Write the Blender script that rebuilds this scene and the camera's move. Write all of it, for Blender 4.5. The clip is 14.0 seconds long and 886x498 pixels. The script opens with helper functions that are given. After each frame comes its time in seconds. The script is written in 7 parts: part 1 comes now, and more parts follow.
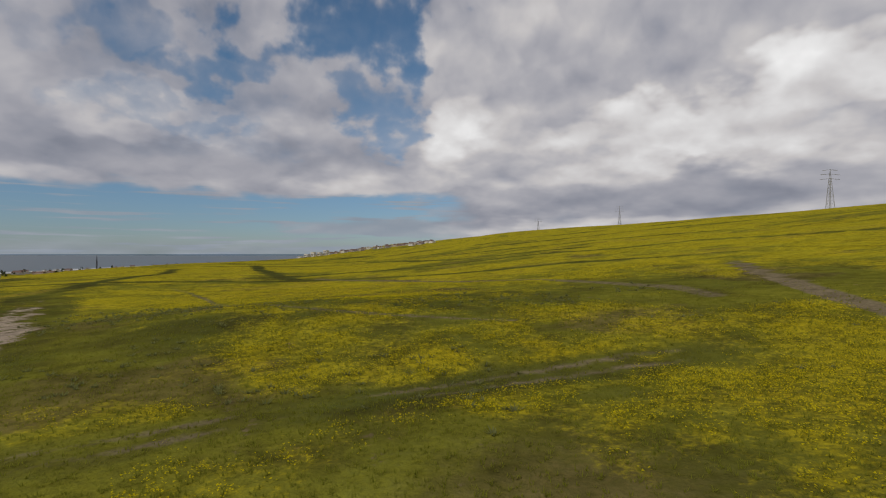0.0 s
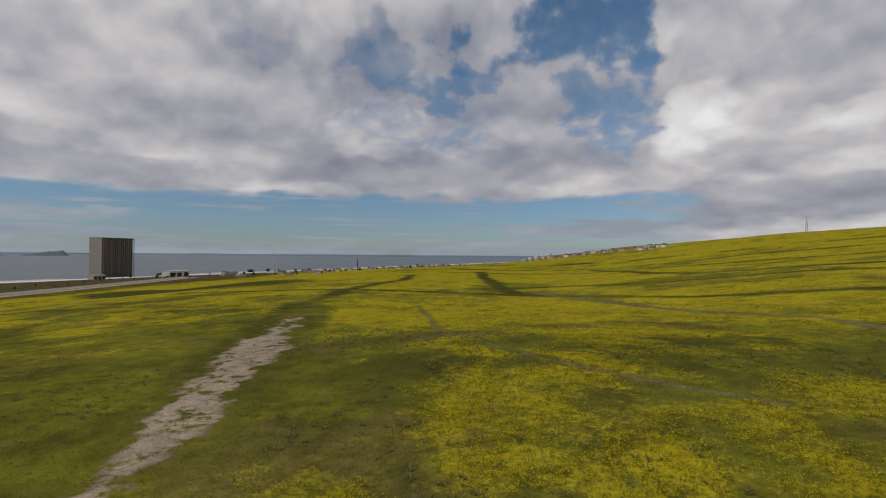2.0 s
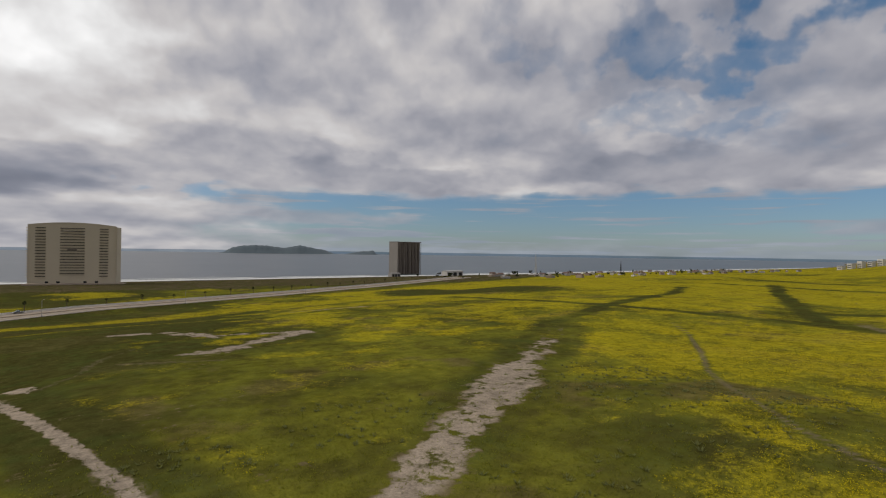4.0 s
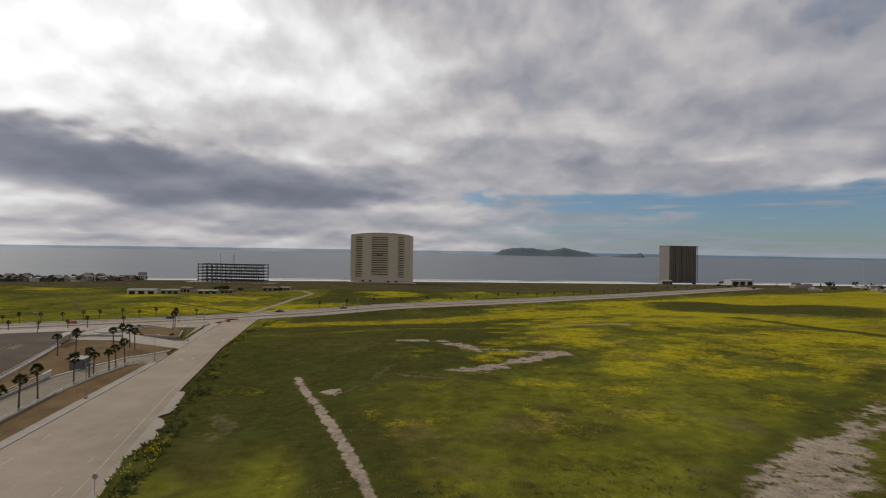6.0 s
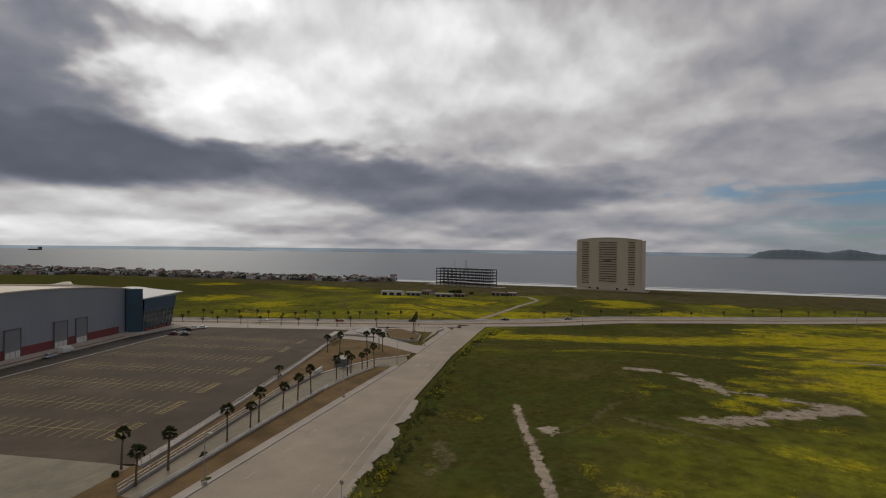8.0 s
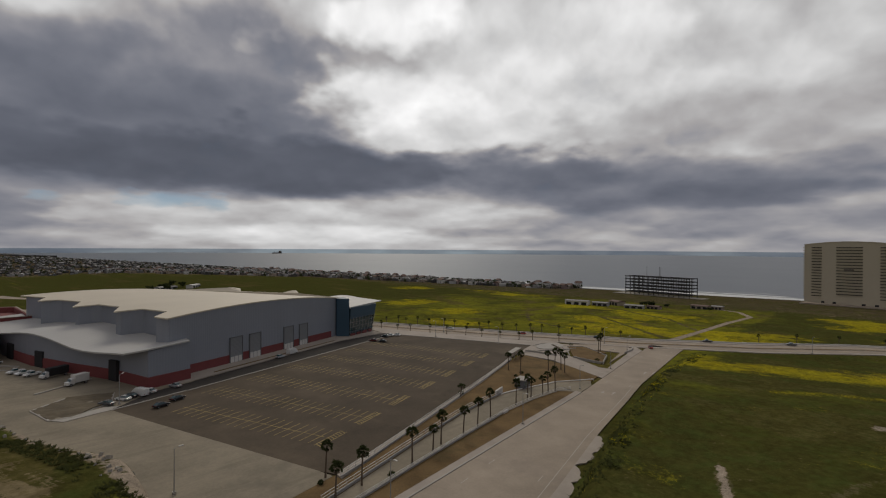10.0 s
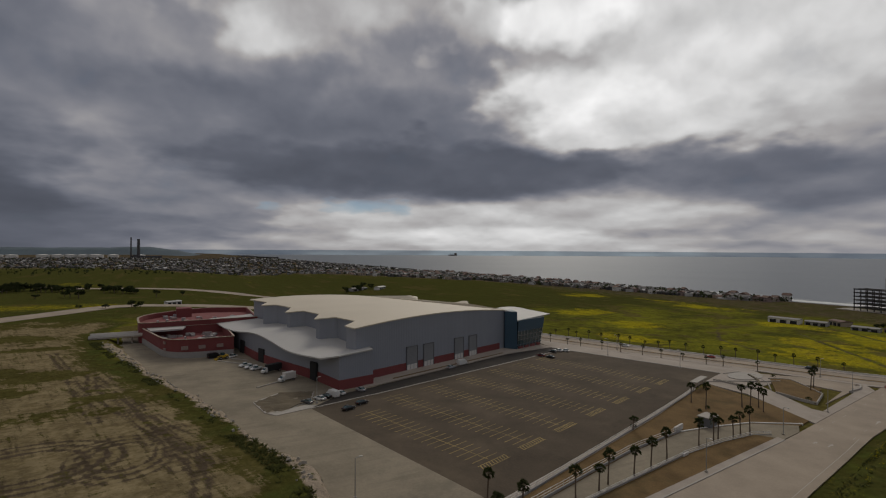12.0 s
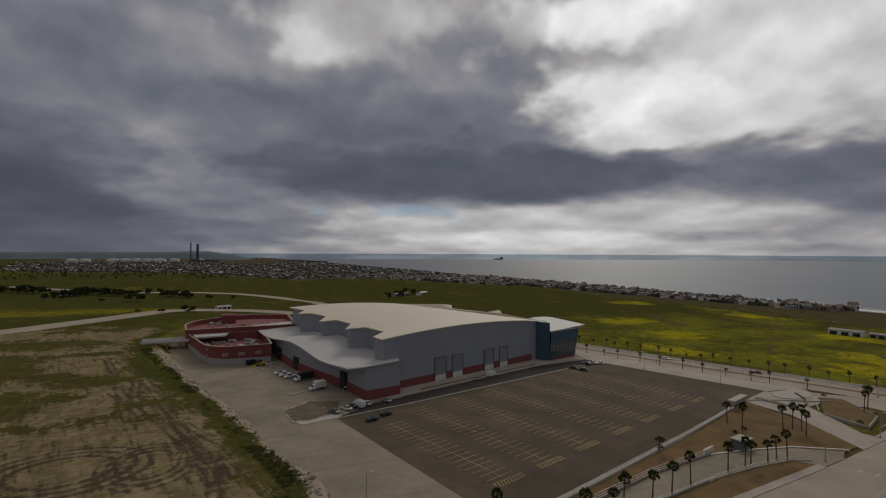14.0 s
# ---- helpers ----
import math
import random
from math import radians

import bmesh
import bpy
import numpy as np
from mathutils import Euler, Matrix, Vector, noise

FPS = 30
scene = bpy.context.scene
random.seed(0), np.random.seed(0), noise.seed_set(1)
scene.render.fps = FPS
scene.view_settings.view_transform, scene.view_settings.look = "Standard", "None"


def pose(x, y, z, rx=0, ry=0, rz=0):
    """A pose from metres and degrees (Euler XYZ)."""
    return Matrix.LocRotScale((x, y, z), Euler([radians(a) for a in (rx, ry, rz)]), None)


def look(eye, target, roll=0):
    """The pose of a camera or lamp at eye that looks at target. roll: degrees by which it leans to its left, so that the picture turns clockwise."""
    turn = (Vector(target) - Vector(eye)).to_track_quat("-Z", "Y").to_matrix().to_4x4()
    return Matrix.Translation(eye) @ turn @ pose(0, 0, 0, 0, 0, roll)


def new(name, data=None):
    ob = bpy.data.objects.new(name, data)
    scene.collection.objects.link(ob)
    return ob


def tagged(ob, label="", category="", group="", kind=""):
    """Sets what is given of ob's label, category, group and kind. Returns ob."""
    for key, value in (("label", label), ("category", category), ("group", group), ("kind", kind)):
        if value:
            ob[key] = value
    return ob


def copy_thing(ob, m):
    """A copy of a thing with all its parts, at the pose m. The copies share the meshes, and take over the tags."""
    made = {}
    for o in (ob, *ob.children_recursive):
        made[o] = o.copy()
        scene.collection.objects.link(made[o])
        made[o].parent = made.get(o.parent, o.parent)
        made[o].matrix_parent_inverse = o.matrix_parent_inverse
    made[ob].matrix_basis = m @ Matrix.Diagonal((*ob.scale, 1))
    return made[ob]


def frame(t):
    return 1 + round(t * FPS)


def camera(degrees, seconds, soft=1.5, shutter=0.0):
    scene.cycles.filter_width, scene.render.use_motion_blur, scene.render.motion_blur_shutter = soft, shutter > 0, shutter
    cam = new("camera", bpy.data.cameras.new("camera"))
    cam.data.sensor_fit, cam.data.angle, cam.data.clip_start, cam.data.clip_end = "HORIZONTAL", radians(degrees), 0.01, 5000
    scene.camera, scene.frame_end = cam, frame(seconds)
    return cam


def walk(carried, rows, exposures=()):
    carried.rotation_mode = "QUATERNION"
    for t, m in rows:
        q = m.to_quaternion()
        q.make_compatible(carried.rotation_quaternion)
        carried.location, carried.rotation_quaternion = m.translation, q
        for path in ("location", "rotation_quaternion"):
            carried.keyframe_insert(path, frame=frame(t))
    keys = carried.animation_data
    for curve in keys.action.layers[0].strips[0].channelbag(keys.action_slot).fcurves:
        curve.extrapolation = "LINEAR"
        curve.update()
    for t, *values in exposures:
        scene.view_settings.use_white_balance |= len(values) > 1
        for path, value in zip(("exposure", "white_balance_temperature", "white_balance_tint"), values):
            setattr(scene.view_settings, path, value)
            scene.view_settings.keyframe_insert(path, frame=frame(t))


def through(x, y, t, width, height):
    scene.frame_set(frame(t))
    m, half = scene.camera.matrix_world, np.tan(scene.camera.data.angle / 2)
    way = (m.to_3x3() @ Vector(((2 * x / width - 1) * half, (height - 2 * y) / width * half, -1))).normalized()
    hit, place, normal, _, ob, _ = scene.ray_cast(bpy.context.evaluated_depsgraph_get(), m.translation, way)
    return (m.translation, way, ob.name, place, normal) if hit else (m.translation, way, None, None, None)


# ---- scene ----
cam = camera(82.8, 14.0, 1.15)
# seconds, place, turn to the left from north, tilt up, lean
FLIGHT = [
    (0, -0.08, 0.45, 39.65, 0.72, 0.34, 0.10),
    (0.5, 0.11, 2.24, 40.52, 5.37, 0.39, 0.16),
    (1, 0.04, 3.86, 41.50, 11.40, 0.43, 0.26),
    (1.5, -0.09, 5.26, 42.51, 18.47, 0.46, 0.39),
    (2, -0.26, 6.57, 43.53, 25.83, 0.46, 0.49),
    (2.5, -0.54, 7.65, 44.58, 33.10, 0.40, 0.61),
    (3, -0.90, 8.60, 45.67, 40.36, 0.31, 0.71),
    (5.5, -3.51, 12.51, 51.45, 77.18, 0.01, 0.97),
    (6, -4.57, 13.08, 52.70, 84.48, -0.06, 0.92),
    (6.5, -5.57, 13.54, 53.93, 91.46, -0.12, 0.87),
    (7, -6.54, 13.91, 55.15, 98.22, -0.14, 0.83),
    (7.5, -7.54, 14.16, 56.49, 104.35, -0.17, 0.76),
    (8, -8.68, 14.24, 57.97, 109.92, -0.21, 0.68),
    (8.5, -9.80, 14.26, 59.56, 115.33, -0.22, 0.57),
    (11, -12.70, 14.07, 67.43, 140.29, -0.14, 0.29),
    (11.5, -13.11, 14.58, 68.97, 145.09, -0.13, 0.29),
    (12, -13.72, 15.36, 70.48, 150.15, -0.08, 0.30),
    (12.5, -14.76, 16.47, 71.77, 153.44, 0.02, 0.31),
    (13, -16.19, 17.72, 72.84, 155.30, 0.16, 0.29),
    (13.5, -18.15, 18.93, 73.57, 155.43, 0.28, 0.29),
    (14, -20.14, 20.17, 74.00, 155.44, 0.31, 0.22),
]


def ahead(yaw, tilt):
    a, b = radians(yaw), radians(tilt)
    return Vector((-math.sin(a) * math.cos(b), math.cos(a) * math.cos(b), math.sin(b)))


EXPOSURES = [(0, 0.0), (3, 0.0), (5.4, 0.0), (6.5, -0.2), (8, -0.4), (11, -0.58), (14, -0.68)]
walk(cam, [(t, look((x, y, z), Vector((x, y, z)) + ahead(yaw, tilt), lean)) for t, x, y, z, yaw, tilt, lean in FLIGHT], EXPOSURES)

# ---- world, sun ----
SUN_AZIMUTH, SUN_HEIGHT = -140.0, 38.0


class Nodes:
    """A short hand for node trees."""

    def __init__(self, tree):
        self.tree = tree

    def add(self, kind):
        return self.tree.nodes.new(kind)

    def plug(self, value, socket):
        if isinstance(value, bpy.types.NodeSocket):
            self.tree.links.new(value, socket)
        elif value is not None:
            socket.default_value = value

    def math(self, op, a, b=None, c=None, clamp=False):
        node = self.add("ShaderNodeMath")
        node.operation, node.use_clamp = op, clamp
        for value, socket in zip((a, b, c), node.inputs):
            self.plug(value, socket)
        return node.outputs[0]

    def sum(self, *some):
        total = some[0]
        for value in some[1:]:
            total = self.math("ADD", total, value)
        return total

    def times(self, a, b):
        return self.math("MULTIPLY", a, b)

    def step(self, value, lo, hi, to_lo=0.0, to_hi=1.0):
        node = self.add("ShaderNodeMapRange")
        node.interpolation_type = "SMOOTHSTEP"
        for v, s in zip((value, lo, hi, to_lo, to_hi), node.inputs):
            self.plug(v, s)
        return node.outputs[0]

    def mix(self, k, a, b, blend="MIX"):
        node = self.add("ShaderNodeMix")
        node.data_type, node.blend_type = "RGBA", blend
        for value, socket in zip((k, a, b), (node.inputs[0], node.inputs[6], node.inputs[7])):
            if isinstance(value, tuple) and len(value) == 3:
                value = (*value, 1)
            self.plug(value, socket)
        return node.outputs[2]

    def noise(self, vector, scale, detail=4.0, rough=0.55, warp=0.0):
        node = self.add("ShaderNodeTexNoise")
        self.plug(vector, node.inputs["Vector"])
        for key, value in (("Scale", scale), ("Detail", detail), ("Roughness", rough), ("Distortion", warp)):
            self.plug(value, node.inputs[key])
        return node.outputs["Fac"]

    def xyz(self, x, y, z):
        node = self.add("ShaderNodeCombineXYZ")
        for v, s in zip((x, y, z), node.inputs):
            self.plug(v, s)
        return node.outputs[0]

    def ramp(self, value, stops):
        node = self.add("ShaderNodeValToRGB")
        self.plug(value, node.inputs[0])
        line = node.color_ramp.elements
        while len(line) < len(stops):
            line.new(0.5)
        for element, (at, colour) in zip(line, stops):
            element.position, element.color = at, (*colour, 1)
        return node.outputs[0]


def build_sky():
    world = bpy.data.worlds.new("sky")
    scene.world = world
    world.use_nodes = True
    tree = world.node_tree
    tree.nodes.clear()
    n = Nodes(tree)
    way = n.add("ShaderNodeTexCoord").outputs["Generated"]
    split = n.add("ShaderNodeSeparateXYZ")
    n.plug(way, split.inputs[0])
    x, y, z = split.outputs
    level = n.math("ADD", z, 0.0044)
    up = n.math("ABSOLUTE", level)
    # bearing from west, to the north, and height, both in degrees
    bearing0 = n.times(n.math("ARCTAN2", y, n.times(x, -1.0)), 57.2958)
    height0 = n.times(n.math("ARCSINE", up), 57.2958)
    rise = n.times(n.math("LOGARITHM", n.sum(1.0, n.math("DIVIDE", height0, 7.0)), 2.71828), 4.6)
    turn = n.times(bearing0, 0.075)
    # slow and quick bends that make the clouds' edges billow
    soft = lambda seed, scale, detail, wide=1.6: n.math("SUBTRACT", n.noise(n.xyz(n.times(turn, wide), rise, seed), scale, detail, 0.5), 0.5)
    slow_a, slow_b = soft(0.0, 0.75, 3), soft(7.7, 0.75, 3)
    quick_a, quick_b = soft(3.1, 2.0, 3), soft(4.7, 2.0, 3)
    bearing = n.sum(bearing0, n.times(slow_a, 22.0), n.times(quick_a, 9.0))
    calm = n.step(bearing0, -20.0, 40.0, 0.42, 0.8)
    lift, jitter = n.step(height0, 3.0, 16.0, 1.2, 11.0), n.times(calm, n.step(height0, 2.0, 14.0, 1.0, 6.5))
    height = n.sum(height0, n.times(slow_b, lift), n.times(quick_b, jitter))

    # torn rims of the openings in the clouds
    fray = lambda seed: n.math("SUBTRACT", n.noise(n.xyz(n.times(turn, 2.1), rise, seed), 1.3, 4, 0.5), 0.5)
    torn_bearing, torn_height = n.sum(bearing, n.times(fray(12.3), 26.0)), n.sum(height, n.times(fray(15.8), n.step(height0, 6.0, 14.0, 2.0, 15.0)))

    def patch(at, tall, wide, high, inner=0.15, torn=False):
        a = n.math("POWER", n.math("ABSOLUTE", n.math("DIVIDE", n.math("SUBTRACT", torn_bearing if torn else bearing, at), wide)), 2.0)
        b = n.math("POWER", n.math("ABSOLUTE", n.math("DIVIDE", n.math("SUBTRACT", torn_height if torn else height, tall), high)), 2.0)
        return n.step(n.math("ADD", a, b), 1.0, inner, 0.0, 1.0)

    def forms(up_, seed, scale, detail, rough, wide):
        return n.noise(n.xyz(n.times(n.sum(turn, n.times(quick_a, 0.16)), wide), n.sum(rise, up_, n.times(quick_b, 0.22)), seed), scale, detail, rough)

    puffs, higher = forms(0.0, 5.0, 0.78, 4, 0.42, 2.2), forms(0.30, 5.0, 0.78, 3, 0.40, 2.2)
    fine = forms(0.0, 9.0, 2.6, 4, 0.5, 2.3)
    # the tone of the overcast, cloud mass by cloud mass: (bearing, height, width, height, inner, tone, strength)
    tone = 0.71
    for at, tall, wide, high, inner, value, strength in (
        (62, 17, 30, 15, 0.2, 0.61, 0.95), (62, 9.5, 22, 2.6, 0.1, 0.58, 0.8), (60, 13.5, 12, 3.0, 0.3, 0.69, 0.8),
        (112, 21, 26, 8, 0.3, 0.67, 0.9), (116, 12.5, 20, 4.2, 0.2, 0.82, 0.95), (128, 17, 9, 4, 0.2, 0.88, 0.8), (91, 13.0, 6.5, 5.0, 0.0, 0.84, 0.9),
        (96, 5.5, 11, 3.2, 0.2, 0.60, 0.8), (116, 6.2, 20, 3.2, 0.0, 0.57, 0.9), (112, 2.9, 13, 1.3, 0.3, 0.78, 0.8),
        (26, 15, 24, 10, 0.1, 0.69, 0.9), (26, 8.2, 22, 2.0, 0.2, 0.60, 0.7), (40, 17, 16, 8, 0.1, 0.66, 0.7), (4, 17, 13, 6, 0.1, 0.71, 0.9), (10, 10, 14, 2.2, 0.2, 0.66, 0.7),
        (-8, 15, 20, 9, 0.0, 0.84, 0.8), (-14, 21, 22, 8, 0.1, 0.91, 0.9),
        (-34, 17, 24, 8.5, 0.1, 0.99, 0.95), (-47, 17, 11, 4.2, 0.0, 1.10, 0.95), (-36, 14, 12, 3.6, 0.0, 1.02, 0.8), (-48, 25, 14, 3.0, 0.1, 1.12, 0.9), (-28, 22, 16, 7, 0.1, 1.02, 0.85),
        (-52, 3.0, 30, 4.4, 0.3, 0.86, 0.95), (-55, 1.6, 18, 1.4, 0.1, 1.0, 0.9),
        (-84, 20, 30, 16, 0.2, 0.62, 0.95), (-78, 24, 14, 6.0, 0.0, 0.88, 0.9), (-82, 23, 8, 3.2, 0.0, 0.92, 0.8), (-62, 20, 9, 5, 0.0, 0.62, 0.8), (-108, 14, 17, 16, 0.1, 0.55, 0.95), (-58, 24.5, 7, 3, 0.0, 0.86, 0.8),
        (-73, 14, 29, 6.5, 0.0, 0.50, 0.92), (-63, 9.0, 33, 4.4, 0.3, 0.43, 0.97), (-20, 7.2, 27, 3.4, 0.0, 0.53, 0.95), (-13, 5.4, 16, 2.2, 0.0, 0.49, 0.9), (-30, 8.6, 11, 2.4, 0.0, 0.49, 0.8), (-14, 3.0, 28, 1.6, 0.1, 0.64, 0.8),
        (-22, 2.0, 24, 0.9, 0.2, 0.70, 0.7), (-86, 4.2, 12, 4.0, 0.0, 0.57, 0.9), (-112, 3, 24, 10, 0.15, 0.40, 0.97), (-98, 1.5, 16, 3, 0.0, 0.46, 0.8), (-140, 14, 26, 16, 0.3, 0.52, 0.9),
    ):
        k = n.times(patch(at, tall, wide, high, inner), strength)
        tone = n.sum(tone, n.times(k, n.math("SUBTRACT", value, tone)))
    texture = n.sum(n.times(n.math("SUBTRACT", puffs, 0.5), 0.26), n.times(n.math("SUBTRACT", puffs, higher), 0.42), n.times(n.math("SUBTRACT", fine, 0.5), 0.06))
    tone = n.sum(tone, n.times(texture, n.step(tone, 0.42, 0.75, 0.26, 1.0)))
    tint = n.ramp(n.step(tone, 0.40, 0.95), [(0.0, (0.885, 0.962, 1.21)), (0.35, (0.965, 0.97, 1.09)), (0.7, (1.02, 0.985, 0.995)), (1.0, (1.005, 1.0, 1.0))])
    glow = n.math("POWER", n.math("MAXIMUM", tone, 0.3), 2.2)
    clouds = n.mix(1.0, n.xyz(glow, glow, glow), tint, "MULTIPLY")
    # open sky
    low = n.times(n.times(n.step(bearing, 3.0, 24.0), n.step(bearing, 97.0, 84.0)), n.step(height, 7.2, 5.6))
    hole = lambda at, tall, wide, high, amount, inner=0.0: n.times(patch(at, tall, wide, high, inner, True), amount)
    gaps = n.sum(
        hole(78, 23.5, 10, 7, 1.1, 0.1), hole(82, 14.5, 7, 4.2, 0.85), hole(66, 19.5, 10, 3.0, 0.62), hole(56, 22, 7, 4, 0.55), hole(60, 14, 8, 2.0, 0.3), hole(46, 22, 6, 3, 0.4), hole(64, 17, 18, 11, 0.26),
        hole(8, 6.0, 6, 1.2, 0.6), hole(-70, 4.9, 9, 1.1, 0.75), hole(40, 26, 4, 6, 0.35), n.times(low, 1.5),
    )
    streaks = n.noise(n.xyz(n.times(bearing0, 0.10), n.times(height0, 1.9), 1.0), 1.0, 3, 0.5)
    wisps = n.times(low, n.sum(n.times(n.step(streaks, 0.50, 0.68), 0.95), n.times(patch(84, 3.0, 16, 1.3, 0.1), 1.2), n.times(patch(20, 3.8, 14, 1.1, 0.1), 1.1), n.times(patch(26, 2.1, 12, 0.5, 0.1), 1.2), n.times(n.step(height0, 2.4, 0.0), 0.75), 0.22))
    thick = n.sum(0.80, n.times(n.math("SUBTRACT", puffs, 0.5), 0.9), n.times(n.math("SUBTRACT", fine, 0.5), 0.35), n.times(gaps, -1.0), wisps)
    cover = n.step(thick, -0.5, 0.74)
    clouds = n.mix(n.times(low, 0.75), clouds, (0.215, 0.268, 0.33))
    blue = n.add("ShaderNodeTexSky")
    blue.sky_type, blue.sun_disc = "NISHITA", False
    blue.sun_elevation, blue.sun_rotation = radians(SUN_HEIGHT), radians(SUN_AZIMUTH)
    blue.air_density, blue.dust_density, blue.ozone_density = 1.0, 0.3, 2.5
    above = n.mix(n.step(height0, 0.0, 20.0), (0.042, 0.051, 0.066), (0.056, 0.069, 0.073))
    clear = n.mix(1.0, blue.outputs[0], above, "MULTIPLY")
    both = n.mix(cover, clear, clouds)
    below = n.mix(n.step(level, 0.0003, -0.0006), (1, 1, 1), (0.42, 0.5, 0.56))
    both = n.mix(1.0, both, below, "MULTIPLY")
    out = n.add("ShaderNodeBackground")
    n.plug(both, out.inputs[0])
    out.inputs[1].default_value = 1.0
    tree.links.new(out.outputs[0], n.add("ShaderNodeOutputWorld").inputs[0])


build_sky()
sun_way = Vector((math.sin(radians(SUN_AZIMUTH)) * math.cos(radians(SUN_HEIGHT)), math.cos(radians(SUN_AZIMUTH)) * math.cos(radians(SUN_HEIGHT)), math.sin(radians(SUN_HEIGHT))))
sun = new("sun", bpy.data.lights.new("sun", "SUN"))
sun.data.energy, sun.data.angle, sun.data.color = 1.55, radians(20), (1.0, 0.92, 0.78)
sun.matrix_world = look(sun_way * 500, (0, 0, 0))

# ---- materials ----
def material(name, colour, rough=0.7, metal=0.0, patch=0.25, grain=0.2, size=3.0, bump=0.15, fine=None, stain=None, gloss=0.5, drag=None):
    """A surface with broad patches, fine grain, slight relief and, if given, stains of another colour."""
    mat = bpy.data.materials.new(name)
    mat.use_nodes = True
    n = Nodes(mat.node_tree)
    shader = mat.node_tree.nodes["Principled BSDF"]
    place = n.add("ShaderNodeNewGeometry").outputs["Position"]
    broad = n.noise(place, 1.0 / size, 4, 0.6)
    small = n.noise(place, fine or 14.0 / size, 5, 0.65)
    k = n.sum(1.0, n.times(n.math("SUBTRACT", broad, 0.5), 2 * patch), n.times(n.math("SUBTRACT", small, 0.5), 2 * grain))
    shade = n.xyz(k, k, k)
    colour_out = n.mix(1.0, colour, shade, "MULTIPLY")
    if drag:
        turned = n.add("ShaderNodeMapping")
        n.plug(place, turned.inputs["Vector"])
        turned.inputs["Rotation"].default_value, turned.inputs["Scale"].default_value = (0, 0, -drag), (0.03, 0.33, 1.0)
        colour_out = n.mix(n.step(n.noise(turned.outputs[0], 1.0, 5, 0.62), 0.50, 0.74, 0.0, 0.32), colour_out, tuple(0.45 * c for c in colour))
    if stain:
        colour_out = n.mix(n.times(n.step(n.noise(place, 0.6 / size, 6, 0.7), 0.5, 0.72), 0.7), colour_out, stain)
    n.plug(colour_out, shader.inputs["Base Color"])
    n.plug(n.sum(rough, n.times(n.math("SUBTRACT", small, 0.5), 0.25)), shader.inputs["Roughness"])
    shader.inputs["Metallic"].default_value = metal
    shader.inputs["Specular IOR Level"].default_value = gloss
    if bump:
        relief = n.add("ShaderNodeBump")
        relief.inputs["Strength"].default_value, relief.inputs["Distance"].default_value = bump, 0.05
        n.plug(small, relief.inputs["Height"])
        n.plug(relief.outputs[0], shader.inputs["Normal"])
    return mat


def leafy(name, colour, through=0.45, vary=0.35, size=2.0):
    """Leaves and petals: light passes through them."""
    mat = bpy.data.materials.new(name)
    mat.use_nodes = True
    tree_ = mat.node_tree
    tree_.nodes.remove(tree_.nodes["Principled BSDF"])
    n = Nodes(tree_)
    place = n.add("ShaderNodeNewGeometry").outputs["Position"]
    k = n.sum(1.0, n.times(n.math("SUBTRACT", n.noise(place, 1.0 / size, 4, 0.6), 0.5), 2 * vary), n.times(n.math("SUBTRACT", n.noise(place, 9.0 / size, 2, 0.6), 0.5), vary))
    shade = n.mix(1.0, colour, n.xyz(k, k, k), "MULTIPLY")
    a, b, both = n.add("ShaderNodeBsdfDiffuse"), n.add("ShaderNodeBsdfTranslucent"), n.add("ShaderNodeMixShader")
    n.plug(shade, a.inputs[0])
    n.plug(shade, b.inputs[0])
    both.inputs[0].default_value = through
    tree_.links.new(a.outputs[0], both.inputs[1])
    tree_.links.new(b.outputs[0], both.inputs[2])
    tree_.links.new(both.outputs[0], tree_.nodes["Material Output"].inputs[0])
    return mat


def ribbed(name, colour, pitch=0.9, axis=(1, 0, 0), depth=0.35, **more):
    """Sheet metal with ribs across the given axis."""
    mat = material(name, colour, bump=0, **more)
    n = Nodes(mat.node_tree)
    shader = mat.node_tree.nodes["Principled BSDF"]
    place = n.add("ShaderNodeNewGeometry").outputs["Position"]
    dot = n.add("ShaderNodeVectorMath")
    dot.operation = "DOT_PRODUCT"
    n.plug(place, dot.inputs[0])
    dot.inputs[1].default_value = axis
    wave = n.math("SINE", n.times(dot.outputs["Value"], 6.2832 / pitch))
    relief = n.add("ShaderNodeBump")
    relief.inputs["Strength"].default_value, relief.inputs["Distance"].default_value = depth, 0.08
    n.plug(wave, relief.inputs["Height"])
    n.plug(relief.outputs[0], shader.inputs["Normal"])
    return mat


ASPHALT = material("asphalt", (0.082, 0.064, 0.046), 0.9, size=13, patch=0.5, grain=0.45, fine=2.2, stain=(0.125, 0.098, 0.068), gloss=0.12)
LANE_ASPHALT = material("dark_lane_asphalt", (0.045, 0.040, 0.036), 0.9, size=9, patch=0.35, grain=0.3, fine=2.5, stain=(0.065, 0.055, 0.045), gloss=0.12)
STREET = material("worn_street_concrete", (0.315, 0.262, 0.205), 0.85, size=14, patch=0.38, grain=0.2, fine=2.0, stain=(0.235, 0.195, 0.16), gloss=0.15)
CONCRETE = material("pale_concrete", (0.345, 0.30, 0.255), 0.85, size=9, patch=0.25, grain=0.15, fine=2.5, stain=(0.25, 0.215, 0.18), gloss=0.2)
KERB = material("kerb_concrete", (0.33, 0.305, 0.27), 0.8, size=2, patch=0.2, grain=0.2)
DRY = material("dry_brown_verge", (0.150, 0.098, 0.045), 0.95, size=7, patch=0.5, grain=0.5, fine=3.0, stain=(0.085, 0.068, 0.03), gloss=0.1)
